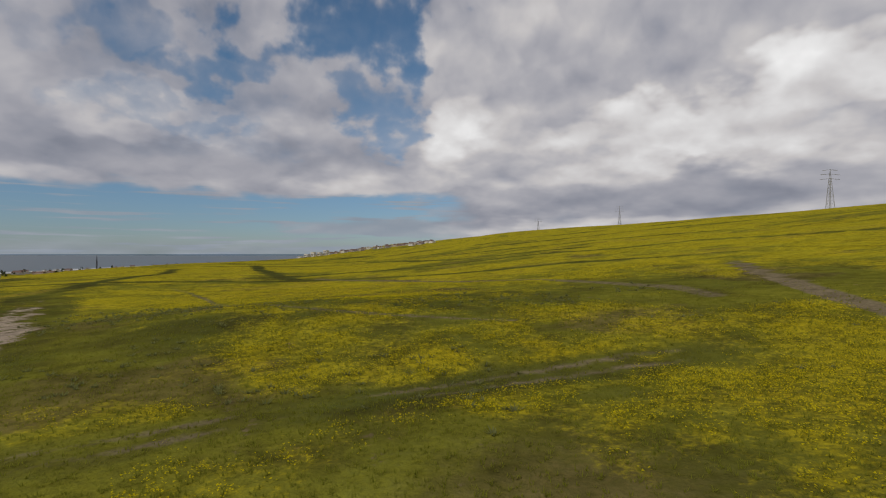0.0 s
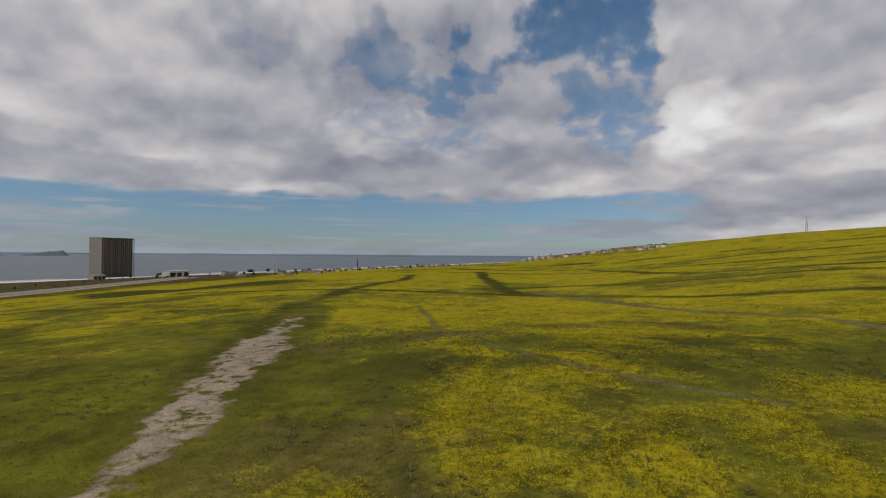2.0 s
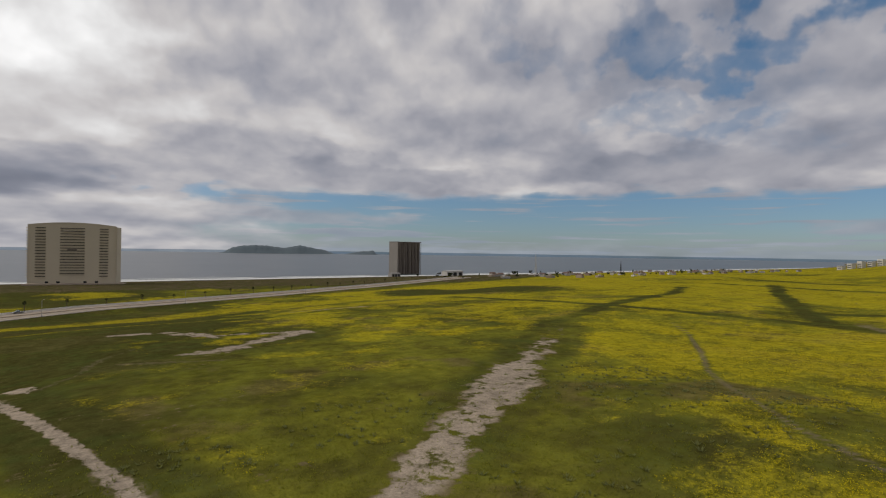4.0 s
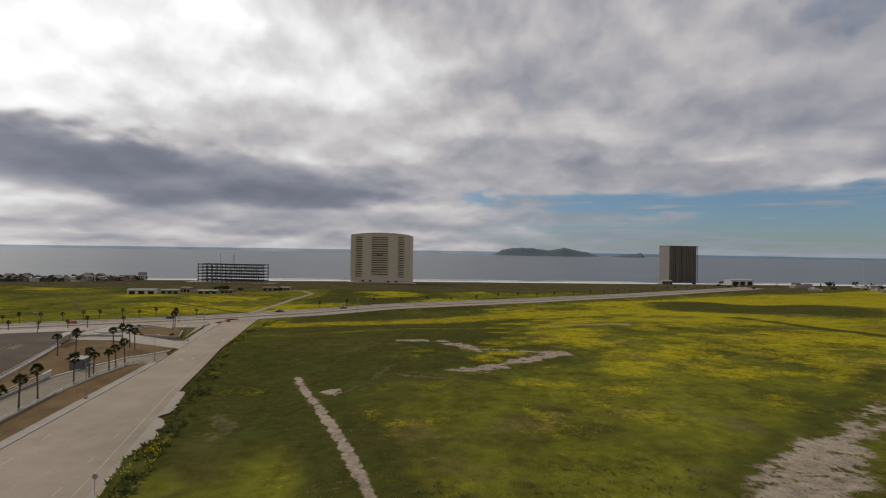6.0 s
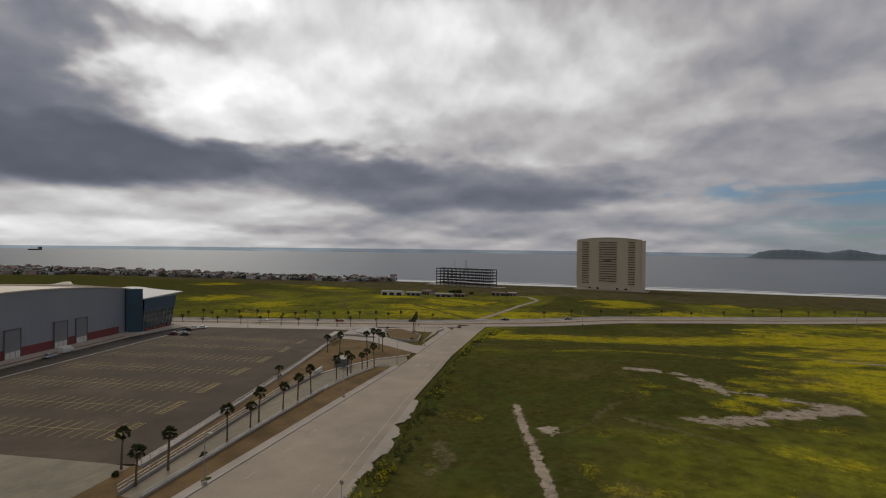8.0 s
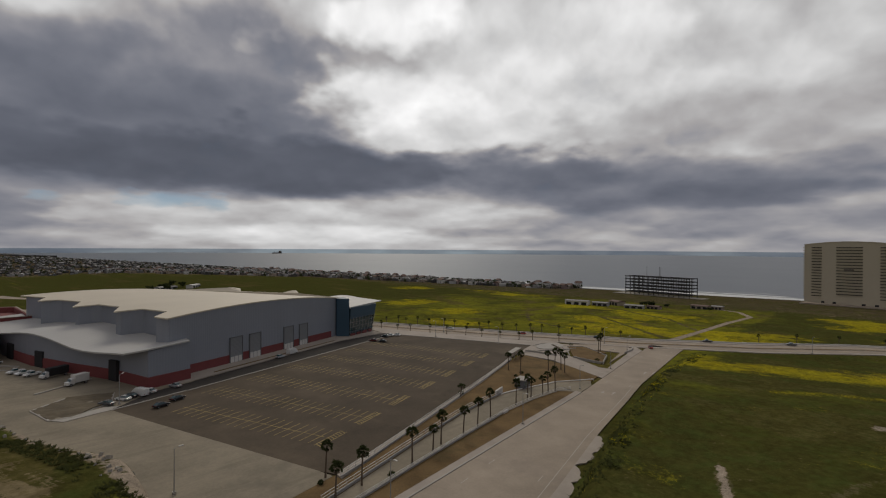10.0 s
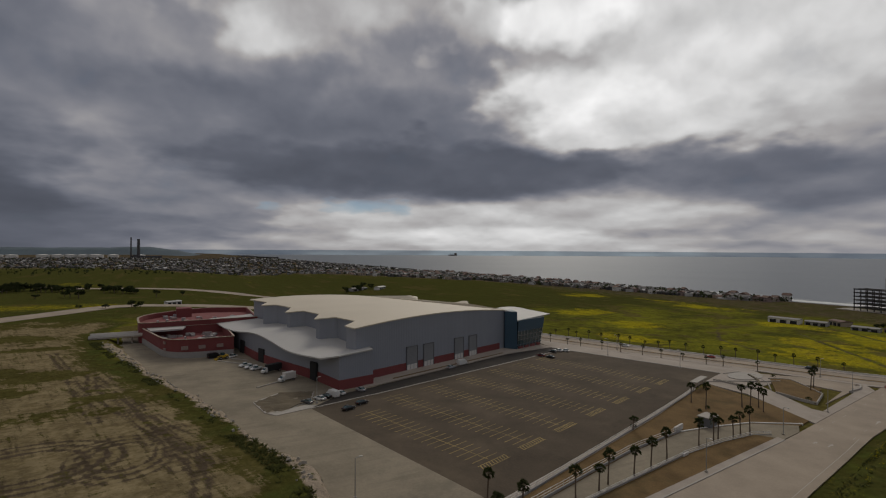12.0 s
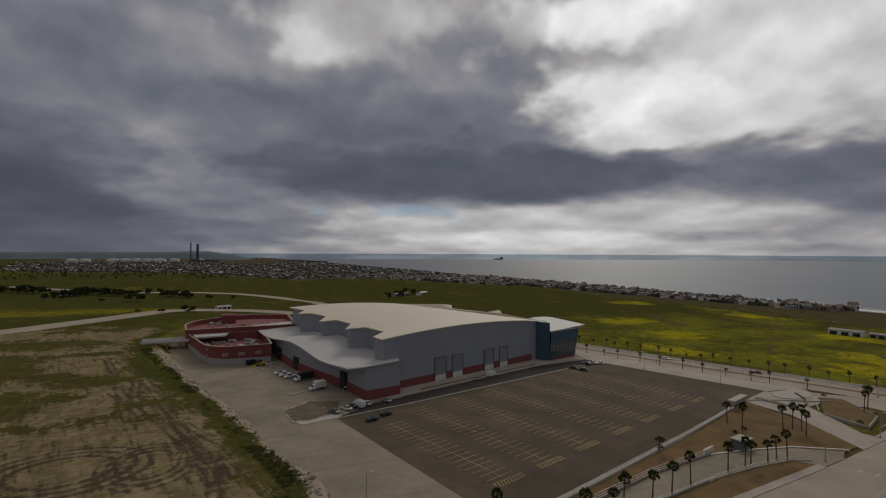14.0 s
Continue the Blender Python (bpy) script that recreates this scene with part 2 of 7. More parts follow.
DARK_BED = material("dark_planting_bed", (0.105, 0.082, 0.050), 0.95, size=5, patch=0.5, grain=0.4, fine=4)
YARD_CONCRETE = material("stained_yard_concrete", (0.235, 0.202, 0.150), 0.88, size=11, patch=0.45, grain=0.25, fine=1.6, stain=(0.145, 0.128, 0.098), gloss=0.15, drag=0.53)
YELLOW_PAINT = material("faded_yellow_paint", (0.265, 0.190, 0.055), 0.85, size=7, patch=0.8, grain=0.6, fine=3)
WHITE_PAINT = material("worn_white_paint", (0.40, 0.36, 0.31), 0.8, size=4, patch=0.2, grain=0.3, fine=5)
GREY_SHEET = ribbed("grey_sheet_metal", (0.235, 0.25, 0.285), 1.0, (0.943, 0.333, 0), 0.25, rough=0.5, size=12, patch=0.1, grain=0.06, metal=0.1)
RED_WALL = material("brick_red_render", (0.165, 0.037, 0.037), 0.8, size=6, patch=0.2, grain=0.15)
ROOF_CREAM = ribbed("cream_roof_sheet", (0.51, 0.45, 0.35), 1.4, (0.943, 0.333, 0), 0.12, rough=0.6, size=25, patch=0.10, grain=0.05)
ROOF_WHITE = ribbed("white_roof_sheet", (0.40, 0.392, 0.378), 1.2, (0.943, 0.333, 0), 0.12, rough=0.6, size=14, patch=0.12, grain=0.06)
BLUE_PANEL = material("dark_blue_panel", (0.026, 0.066, 0.105), 0.5, size=5, patch=0.15, grain=0.08)
GLASS = material("dark_tinted_glass", (0.02, 0.05, 0.055), 0.08, patch=0.1, grain=0.05, bump=0, gloss=0.8)
DARK = material("dark_opening", (0.012, 0.012, 0.013), 0.8)
DOOR_FRAME = material("dark_grey_door_frame", (0.12, 0.122, 0.13), 0.6, size=3, patch=0.15, grain=0.1)
GREY_DOOR = ribbed("grey_roller_door", (0.19, 0.195, 0.205), 0.5, (0, 0, 1), 0.4, rough=0.55, size=6, patch=0.1, grain=0.08)
STEEL = material("galvanised_steel", (0.34, 0.34, 0.34), 0.5, 0.6, size=2)
RUST_STEEL = material("dark_primed_steel", (0.040, 0.036, 0.034), 0.7, 0.2, size=5)
RAIL = material("white_painted_rail", (0.44, 0.42, 0.39), 0.6, size=2)
CREAM = material("cream_tower_render", (0.50, 0.44, 0.33), 0.8, size=22, patch=0.08, grain=0.06)
TOWER_DARK = material("dark_brown_cladding", (0.125, 0.105, 0.088), 0.75, size=18, patch=0.25, grain=0.15)
TOWER_SHADE = material("tower_window_shade", (0.060, 0.050, 0.040), 0.6, size=8, patch=0.2, grain=0.1)
TOWER_PALE = material("pale_end_wall", (0.25, 0.228, 0.205), 0.8, size=18, patch=0.1, grain=0.08)
WINDOW = material("distant_window", (0.03, 0.035, 0.04), 0.2, patch=0.3, grain=0.1, bump=0)
WHITE_WALL = material("white_wall", (0.56, 0.54, 0.51), 0.8, size=6, patch=0.15, grain=0.1)
TAN_WALL = material("tan_wall", (0.32, 0.26, 0.20), 0.8, size=6, patch=0.2, grain=0.1)
GREY_WALL = material("grey_block_wall", (0.28, 0.27, 0.26), 0.85, size=6, patch=0.2, grain=0.15)
PINK_WALL = material("faded_pink_wall", (0.25, 0.185, 0.165), 0.8, size=6, patch=0.2, grain=0.1)
TILE_ROOF = material("clay_tile_roof", (0.135, 0.082, 0.064), 0.85, size=4, patch=0.3, grain=0.25)
FLAT_ROOF = material("grey_flat_roof", (0.26, 0.25, 0.24), 0.9, size=6, patch=0.25, grain=0.15)
TRUNK = material("palm_trunk", (0.115, 0.085, 0.06), 0.95, size=1.0, patch=0.3, grain=0.35)
FROND = leafy("palm_frond", (0.060, 0.072, 0.030), 0.35)
DEAD_FROND = material("dry_palm_frond", (0.10, 0.072, 0.04), 0.9, size=1.0, patch=0.3, grain=0.2)
LEAF = leafy("dark_tree_leaf", (0.045, 0.055, 0.024), 0.3, size=5)
RUBBER = material("black_rubber", (0.012, 0.012, 0.012), 0.85)
# Blue-grey rock for islands and far hills: distance haze is put into the colour
ISLAND = material("haze_tinted_rock", (0.085, 0.115, 0.135), 0.95, size=300, patch=0.3, grain=0.2)
SMOKE_STACK = material("soot_dark_stack", (0.075, 0.072, 0.075), 0.85, size=20)
SHRUB = leafy("bank_shrub", (0.076, 0.082, 0.030), 0.45, size=3)
RUBBLE = material("pale_rubble", (0.27, 0.245, 0.205), 0.9, size=2, patch=0.3, grain=0.4, fine=5)


# ---- small tools for meshes ----
def part(name, bm, mat, parent=None, label="", smooth_faces=False):
    """Links a bmesh as one mesh object, under a thing or a part if one is given."""
    data = bpy.data.meshes.new(name)
    bmesh.ops.recalc_face_normals(bm, faces=bm.faces)
    bm.to_mesh(data)
    bm.free()
    for m in mat if isinstance(mat, (list, tuple)) else [mat]:
        data.materials.append(m)
    if smooth_faces:
        data.polygons.foreach_set("use_smooth", [True] * len(data.polygons))
    ob = new(name, data)
    ob.parent = parent
    if label:
        ob["label"] = label
    return ob


def share(name, data, parent, m):
    """Another object on the same mesh."""
    ob = new(name, data)
    ob.parent = parent
    ob.matrix_basis = m
    return ob


def thing(name, at, label, category, group="", turn=0.0):
    ob = new(name)
    ob.empty_display_size = 0.5
    ob.matrix_basis = pose(*at, 0, 0, turn)
    return tagged(ob, label, category, group)


def box(bm, x0, y0, z0, x1, y1, z1, m=None, mat=0):
    v = [bm.verts.new(Vector(c) if m is None else m @ Vector(c)) for c in ((x0, y0, z0), (x1, y0, z0), (x1, y1, z0), (x0, y1, z0), (x0, y0, z1), (x1, y0, z1), (x1, y1, z1), (x0, y1, z1))]
    for f in ((0, 3, 2, 1), (4, 5, 6, 7), (0, 1, 5, 4), (1, 2, 6, 5), (2, 3, 7, 6), (3, 0, 4, 7)):
        bm.faces.new([v[k] for k in f]).material_index = mat
    return v


def made_box(x0, y0, z0, x1, y1, z1):
    bm = bmesh.new()
    box(bm, x0, y0, z0, x1, y1, z1)
    return bm


def prism(bm, ring, low, high):
    """A closed upright wall block over a ring of (x, y); low and high: heights or functions of x and y."""
    lo = [bm.verts.new((x, y, low(x, y) if callable(low) else low)) for x, y in ring]
    hi = [bm.verts.new((x, y, high(x, y) if callable(high) else high)) for x, y in ring]
    n = len(ring)
    for k in range(n):
        bm.faces.new((lo[k], lo[(k + 1) % n], hi[(k + 1) % n], hi[k]))
    bm.faces.new(hi)
    bm.faces.new(lo[::-1])


def tube(bm, points, radii, sides=6):
    """A round bar through the points."""
    rings = []
    for k, p in enumerate(points):
        a, b = Vector(points[max(k - 1, 0)]), Vector(points[min(k + 1, len(points) - 1)])
        way = (b - a).normalized()
        side = way.cross(Vector((0.3, 0.9, 0.1)) if abs(way.z) > 0.9 else Vector((0, 0, 1))).normalized()
        up = side.cross(way)
        r = radii[k] if isinstance(radii, (list, tuple)) else radii
        rings.append([bm.verts.new(Vector(p) + r * (math.cos(6.2832 * j / sides) * side + math.sin(6.2832 * j / sides) * up)) for j in range(sides)])
    for a, b in zip(rings, rings[1:]):
        for j in range(sides):
            bm.faces.new((a[j], a[(j + 1) % sides], b[(j + 1) % sides], b[j]))
    bm.faces.new(rings[0][::-1])
    bm.faces.new(rings[-1])


def drape(name, ring, height, mat, above=0.0, step=6.0, thick=0.25, kind="structure", label="", category="", parent=None):
    """A thin slab that follows the ground inside a ring of (x, y)."""
    bm = bmesh.new()
    bm.faces.new([bm.verts.new((x, y, 0)) for x, y in ring])
    xs, ys = [p[0] for p in ring], [p[1] for p in ring]
    for axis, lo, hi in ((0, min(xs), max(xs)), (1, min(ys), max(ys))):
        at = lo + step
        while at < hi - 0.2:
            co, no = [0, 0, 0], [0, 0, 0]
            co[axis], no[axis] = at, 1
            bmesh.ops.bisect_plane(bm, geom=bm.verts[:] + bm.edges[:] + bm.faces[:], plane_co=co, plane_no=no)
            at += step
    for v in bm.verts:
        v.co.z = float(height(v.co.x, v.co.y)) + above
    bmesh.ops.recalc_face_normals(bm, faces=bm.faces)
    if sum(f.normal.z for f in bm.faces) < 0:
        bmesh.ops.reverse_faces(bm, faces=bm.faces)
    made = bmesh.ops.extrude_face_region(bm, geom=bm.faces[:])
    for v in [g for g in made["geom"] if isinstance(g, bmesh.types.BMVert)]:
        v.co.z += thick
    for v in bm.verts:
        v.co.z -= thick
    ob = part(name, bm, mat, parent)
    return tagged(ob, label, category, kind=kind) if not parent else ob


def strip(bm, line, width, height, low, high):
    """A long bar of the given width that follows a line over the ground."""
    n = len(line)
    rows = []
    for k in range(n):
        (ax, ay), (bx, by) = line[max(k - 1, 0)], line[min(k + 1, n - 1)]
        d = math.hypot(bx - ax, by - ay)
        nx, ny = -(by - ay) / d * width / 2, (bx - ax) / d * width / 2
        x, y = line[k]
        z = float(height(x, y))
        rows.append([bm.verts.new(c) for c in ((x - nx, y - ny, z + low), (x + nx, y + ny, z + low), (x + nx, y + ny, z + high), (x - nx, y - ny, z + high))])
    for a, b in zip(rows, rows[1:]):
        for j in range(4):
            bm.faces.new((a[j], a[(j + 1) % 4], b[(j + 1) % 4], b[j]))
    bm.faces.new(rows[0][::-1])
    bm.faces.new(rows[-1])


def along(line, step):
    """Points at even steps on a broken line, with the heading in degrees."""
    out, left = [], 0.0
    for (ax, ay), (bx, by) in zip(line, line[1:]):
        d = math.hypot(bx - ax, by - ay)
        at = left
        while at < d:
            out.append((ax + (bx - ax) * at / d, ay + (by - ay) * at / d, math.degrees(math.atan2(by - ay, bx - ax))))
            at += step
        left = at - d
    return out


def offset(line, by):
    out = []
    for k, (x, y) in enumerate(line):
        (ax, ay), (bx, by2) = line[max(k - 1, 0)], line[min(k + 1, len(line) - 1)]
        d = math.hypot(bx - ax, by2 - ay)
        out.append((x - (by2 - ay) / d * by, y + (bx - ax) / d * by))
    return out


def finely(line, step):
    return [(x, y) for x, y, _ in along(line, step)] + [line[-1]]

# ---- lay of the land ----
def smooth(a, b, v):
    k = np.clip((v - a) / (b - a), 0, 1)
    return k * k * (3 - 2 * k)


def site_z(x, y):
    """The paved yard: a plane that falls gently to the sea."""
    return 16.9 + 0.022 * (x + 150) - 0.012 * (y + 150)


def street_z(x, y=0):
    """The wide street that climbs from the coast road."""
    k = x + 182
    return 13.3 + np.where(k > 0, 0.045, 0.018) * k


FALL_X = [-6000, -900, -800, -700, -480, -335, -285, -215, -160, -110, -75, -40, 0, 60, 6000]
FALL_Z = [-40, -9, -0.2, 3.0, 6.0, 9.5, 11.3, 18.5, 24.3, 26.8, 29.0, 30.2, 31.8, 33.5, 40]


def land_z(x, y):
    """The open land: it falls west to the shore and climbs north-east to a ridge."""
    x, y = np.asarray(x, float), np.asarray(y, float)
    shore = x + 0.05 * np.minimum(y, 0) * smooth(-400, -700, x)
    north = 0.4 * np.clip(y - 40, 0, 400) * smooth(-650, -300, x)
    along = np.minimum(shore + north, np.maximum(shore, -60))
    z = sum(np.interp(along + k, FALL_X, FALL_Z) for k in (-24, -12, 0, 12, 24)) / 5
    v = np.maximum(0.9 * x + 0.3 * y, 0)
    z = z + 70 * (1 - np.exp(-((v / 430) ** 1.6)))
    z = z + 4 * np.exp(-(((x - 100) / 140) ** 2) - ((y - 830) / 120) ** 2)
    z = z - np.interp(-y, [80, 270, 400, 700, 1500], [0, 7, 13, 22, 25]) * smooth(-420, -150, x)
    for cx, cy, a, b, up in ((-106, -12, 34, 17, -2.6), (-16, 62, 26, 17, 2.0), (14, 33, 24, 6, -1.1)):
        z = z + up * np.exp(-(((x - cx) / a) ** 2) - ((y - cy) / b) ** 2)
    roll = np.sin(x / 47 + 1.3 * np.sin(y / 61)) * np.sin(y / 53 + 0.7) + 0.6 * np.sin(x / 23 - y / 31)
    return z + 0.35 * roll * smooth(-640, -500, x)


def kerb_y(x):
    """The south kerb of the street."""
    return -50 + 0.131 * (x + 70)


def fence_y(x):
    """The line of the parking lot's street side."""
    return -67.5 + 0.32 * (x + 76)


def verge_z(x, y):
    """The planted strip between street and parking lot."""
    f = np.clip((kerb_y(x) - y) / np.maximum(kerb_y(x) - fence_y(x), 6), 0, 1)
    return street_z(x) * (1 - f) + site_z(x, y) * f


NORTH_EDGE_X = [-300, -285, -203, -137, -85, 200]
NORTH_EDGE_Y = [-60, -59, -50, -38.2, -27, 26]
COAST_ROAD = [(-150, -470), (-200, -330), (-238, -240), (-262, -170), (-294, -88), (-325, -35), (-362, 10), (-413, 114), (-493, 258), (-640, 500)]
YARD = [(-46, -50), (-45, -78), (-38.5, -105), (-31.5, -140), (-15, -205), (-2, -262), (4, -345), (-60, -372), (-190, -345), (-238, -245), (-300, -86), (-288, -77)]


def coast_z(y):
    return 11.4 - 0.010 * np.maximum(y + 60, 0)


def line_distance(x, y, line):
    """Distance from points to a broken line."""
    best = np.full(np.shape(x), 1e9)
    for (ax, ay), (bx, by) in zip(line, line[1:]):
        dx, dy = bx - ax, by - ay
        k = np.clip(((x - ax) * dx + (y - ay) * dy) / (dx * dx + dy * dy), 0, 1)
        best = np.minimum(best, np.hypot(x - ax - k * dx, y - ay - k * dy))
    return best


def inside(x, y, ring):
    odd = np.zeros(np.shape(x), bool)
    for (ax, ay), (bx, by) in zip(ring, ring[1:] + ring[:1]):
        if ay != by:
            odd ^= ((ay > y) != (by > y)) & (x < (bx - ax) * (y - ay) / (by - ay) + ax)
    return odd


def built_z(x, y):
    """The levels of street, verge, yard and coast road."""
    z = verge_z(x, y)
    z = np.where(y > kerb_y(x), street_z(x), z)
    k = smooth(34, 13, line_distance(x, y, COAST_ROAD))
    return z * (1 - k) + coast_z(y) * k


def ground_z(x, y):
    x, y = np.asarray(x, float), np.asarray(y, float)
    yard = line_distance(x, y, YARD + YARD[:1]) * np.where(inside(x, y, YARD), -1, 1)
    top = np.interp(x, NORTH_EDGE_X, NORTH_EDGE_Y)
    street = np.maximum(np.maximum(y - top, kerb_y(x) - y), np.maximum(-300 - x, x - 130))
    coast = line_distance(x, y, COAST_ROAD) - 13.5
    d = np.minimum(np.minimum(yard, street), coast)
    out = land_z(x, y) + 1.3 * (soft_noise(x, y, 4.5, 51, 3) - 0.5) * smooth(0.2, 2.0, d) * smooth(12, 5, d)
    k = smooth(0.3, 8.0, d + 4.5 * (soft_noise(x, y, 8, 52, 3) - 0.5) * smooth(0.3, 2, d))
    return built_z(x, y) * (1 - k) + out * k


def lattice(ix, iy, seed):
    h = (ix * 374761393 + iy * 668265263 + seed * 974634777) & 0x7FFFFFFF
    h = ((h ^ (h >> 13)) * 1274126177) & 0x7FFFFFFF
    return ((h ^ (h >> 16)) & 0xFFFF) / 65535.0


def soft_noise(x, y, size, seed=0, octaves=4):
    """Even noise from 0 to 1 over the plan, its largest lumps about size metres."""
    total, weight, amount = 0.0, 0.0, 1.0
    for k in range(octaves):
        u, v = np.asarray(x) / size + 17.3 * k, np.asarray(y) / size - 9.1 * k
        iu, iv = np.floor(u).astype(np.int64), np.floor(v).astype(np.int64)
        fu, fv = u - iu, v - iv
        fu, fv = fu * fu * (3 - 2 * fu), fv * fv * (3 - 2 * fv)
        s = seed * 31 + k
        a = lattice(iu, iv, s) * (1 - fu) + lattice(iu + 1, iv, s) * fu
        b = lattice(iu, iv + 1, s) * (1 - fu) + lattice(iu + 1, iv + 1, s) * fu
        total, weight = total + amount * (a * (1 - fv) + b * fv), weight + amount
        amount, size = amount * 0.55, size * 0.5
    return total / weight


# ---- paths and patches of the fields ----
TRAIL = [(-77.7, 139.9), (-64.6, 124.7), (-48.9, 100.6), (-39.8, 85.2), (-29.2, 71.6), (-20, 60.8), (-13.9, 56.4), (-8, 53.8), (-2, 51.7), (6, 49)]
WASH = [(-100, 121), (-77, 91), (-64, 73), (-54, 59), (-45, 46), (-38, 35), (-31.5, 27), (-24, 15)]
RUTS = [(-40, 8), (-18.2, 20.8), (-14.2, 23.1), (-9.3, 26.3), (-3.0, 29.9), (4, 33.3), (12, 35.7), (18, 36.2), (30, 37), (60, 39)]
BROWN_ROAD = [(75, 150), (56.8, 102.5), (48.3, 80), (42.4, 63.4), (37.2, 48), (35.7, 42.1), (33, 25)]
GREY_STRIP = [(-46, 174), (-20, 137), (-5, 117), (3, 109), (18, 100), (25.5, 83), (30.5, 70), (30, 58)]
PALE = [[(-165, 17.8), (-161.5, 30), (-150, 35.5), (-140, 36.6)], [(-144, 39), (-138.8, 49.2)], [(-112, 28.5), (-114, 33), (-123, 42), (-135.5, 57.5)], [(-216, 83), (-205, 110)], [(-97, 1.5), (-92, 4)]]
TRACK = [(-150, -31), (-134, -21.5), (-124.5, -13), (-114, -7), (-97, -2), (-88, 0.8), (-77, 4), (-64.6, 7.8), (-51.7, 11.2), (-30, 17)]
LANES = [[(-156, 283), (-136, 240), (-112, 155), (-96, 115)], [(-227, 172), (-159, 164), (-112, 160), (-60, 170), (-43, 164), (1, 140), (33, 143), (60, 130)], [(-136, 350), (-110, 290), (-67, 198), (-54, 176), (-43, 164)],
         [(-67, 198), (-40, 205), (-4, 202), (36, 208), (64, 192), (97, 198), (127, 150)], [(-60, 380), (-19, 275), (4, 240), (60, 225)], [(-160, 330), (-76, 344), (40, 300), (140, 250)], [(-200, 430), (0, 380), (220, 330)], [(-120, 540), (60, 480), (300, 430)]]
YELLOW_RIM = [(-268, -57), (-246, -47), (-282, 35), (-322, 105), (-335, 150)]
DIRT_FIELD = [(-36, -70), (-22, -140), (4, -215), (14, -300), (4, -385), (60, -415), (150, -350), (140, -60), (0, -46)]
PLAIN_TRACK = [(-326, -77), (-381, -76), (-455, -73), (-518, -68), (-552, -83), (-567, -110)]
DITCHES = [[(-440, -182), (-421, -165), (-361, -109), (-334, -85)], [(-490, -170), (-468, -147), (-446, -114), (-388, -78)], [(-330, -150), (-352, -190), (-390, -215)]]


def ruts(x, y, line, gauge, width):
    d = line_distance(x, y, line)
    return np.maximum(smooth(width, width * 0.3, np.abs(d - gauge / 2)), 0)


def ground_cover(x, y):
    """Shares of blossom, bare earth, sandy soil and grass darkened by growth and painted cloud shade over the plan."""
    n1, n2, n3 = soft_noise(x, y, 34, 1), soft_noise(x, y, 9, 2), soft_noise(x, y, 3.2, 3)
    wide = soft_noise(x * 0.55 + y * 0.25, y - 0.35 * x, 60, 4)
    near = np.hypot(x + 5, y - 25)
    bloom = 0.12 + 0.82 * smooth(0.42, 0.70, 0.38 * n1 + 0.42 * n2 + 0.2 * n3 + 0.02)
    far = smooth(50, 95, near) * smooth(-60, 40, y + 0.15 * x)
    bloom = bloom * (1 - 0.75 * far) + far * (0.34 + 0.66 * smooth(0.30, 0.58, 0.45 * wide + 0.25 * n1 + 0.3 * n2 + 0.02))
    strong = np.exp(-(((x + 122) / 52) ** 2) - ((y - 112) / 42) ** 2)
    bloom = np.maximum(bloom, strong * smooth(0.2, 0.5, n2 + 0.25 * n1))
    # West field: dark green grass, with cloud shade put into its colour
    reach = np.interp(x, [-300, -240, -205, -150, -115, -92, -80, -60, -46], [68, 66, 58, 42, 30, 24, 12, 6, 4])
    green = smooth(30, -30, y - reach + 44 * (n1 - 0.5) + 26 * (n2 - 0.5)) * smooth(-26, -46, x) * smooth(-60, -50, y)
    bloom = bloom * (1 - green * (0.55 + 0.45 * smooth(0.66, 0.48, n2)))
    bloom = bloom * (1 - 0.28 * smooth(-62, -84, x) * smooth(150, 105, y) * (0.4 + 0.6 * smooth(0.6, 0.42, n2)))
    slope = np.exp(-(((x + 320) / 130) ** 2) - ((y - 245 + 0.15 * (x + 320)) / 52) ** 2) * smooth(-470, -420, x)
    fade = smooth(0.25, 0.6, slope + 0.3 * (n2 - 0.5))
    bloom = bloom * (1 - 0.85 * fade) * (1 - 0.9 * np.exp(-(((x + 58) / 16) ** 2) - ((y + 5) / 9) ** 2)) * (1 - 0.4 * np.exp(-(((x + 70) / 14) ** 2) - ((y - 45) / 26) ** 2))
    rim = line_distance(x, y, YELLOW_RIM)
    bloom = np.maximum(bloom, 1.0 * smooth(30, 8, rim + 24 * (n2 - 0.5) + 12 * (n1 - 0.5)) * smooth(-58, -48, y))
    streak = line_distance(x, y, [(-196, -8), (-207, 2), (-216, 24), (-214, 44)])
    bloom = np.maximum(bloom, 0.75 * smooth(7, 1, streak + 9 * (n2 - 0.5)))
    bloom = bloom * (1 - 0.12 * smooth(-30, -60, x) * smooth(105, 60, y) * smooth(0.65, 0.45, n2)) * (1 - 0.75 * np.exp(-(((x + 52) / 17) ** 2) - ((y - 47) / 13) ** 2))
    # the plain beyond the coast road
    plain = smooth(-300, -340, x + 0.45 * (y + 60)) * smooth(-690, -560, x)
    bands = smooth(0.38, 0.62, 0.55 * soft_noise(x + 40, y * 0.55, 95, 5) + 0.25 * n1 + 0.2 * n2)
    bloom = bloom * (1 - plain) + plain * bands * (0.55 + 0.45 * n2)
    patches = np.zeros(np.shape(x))
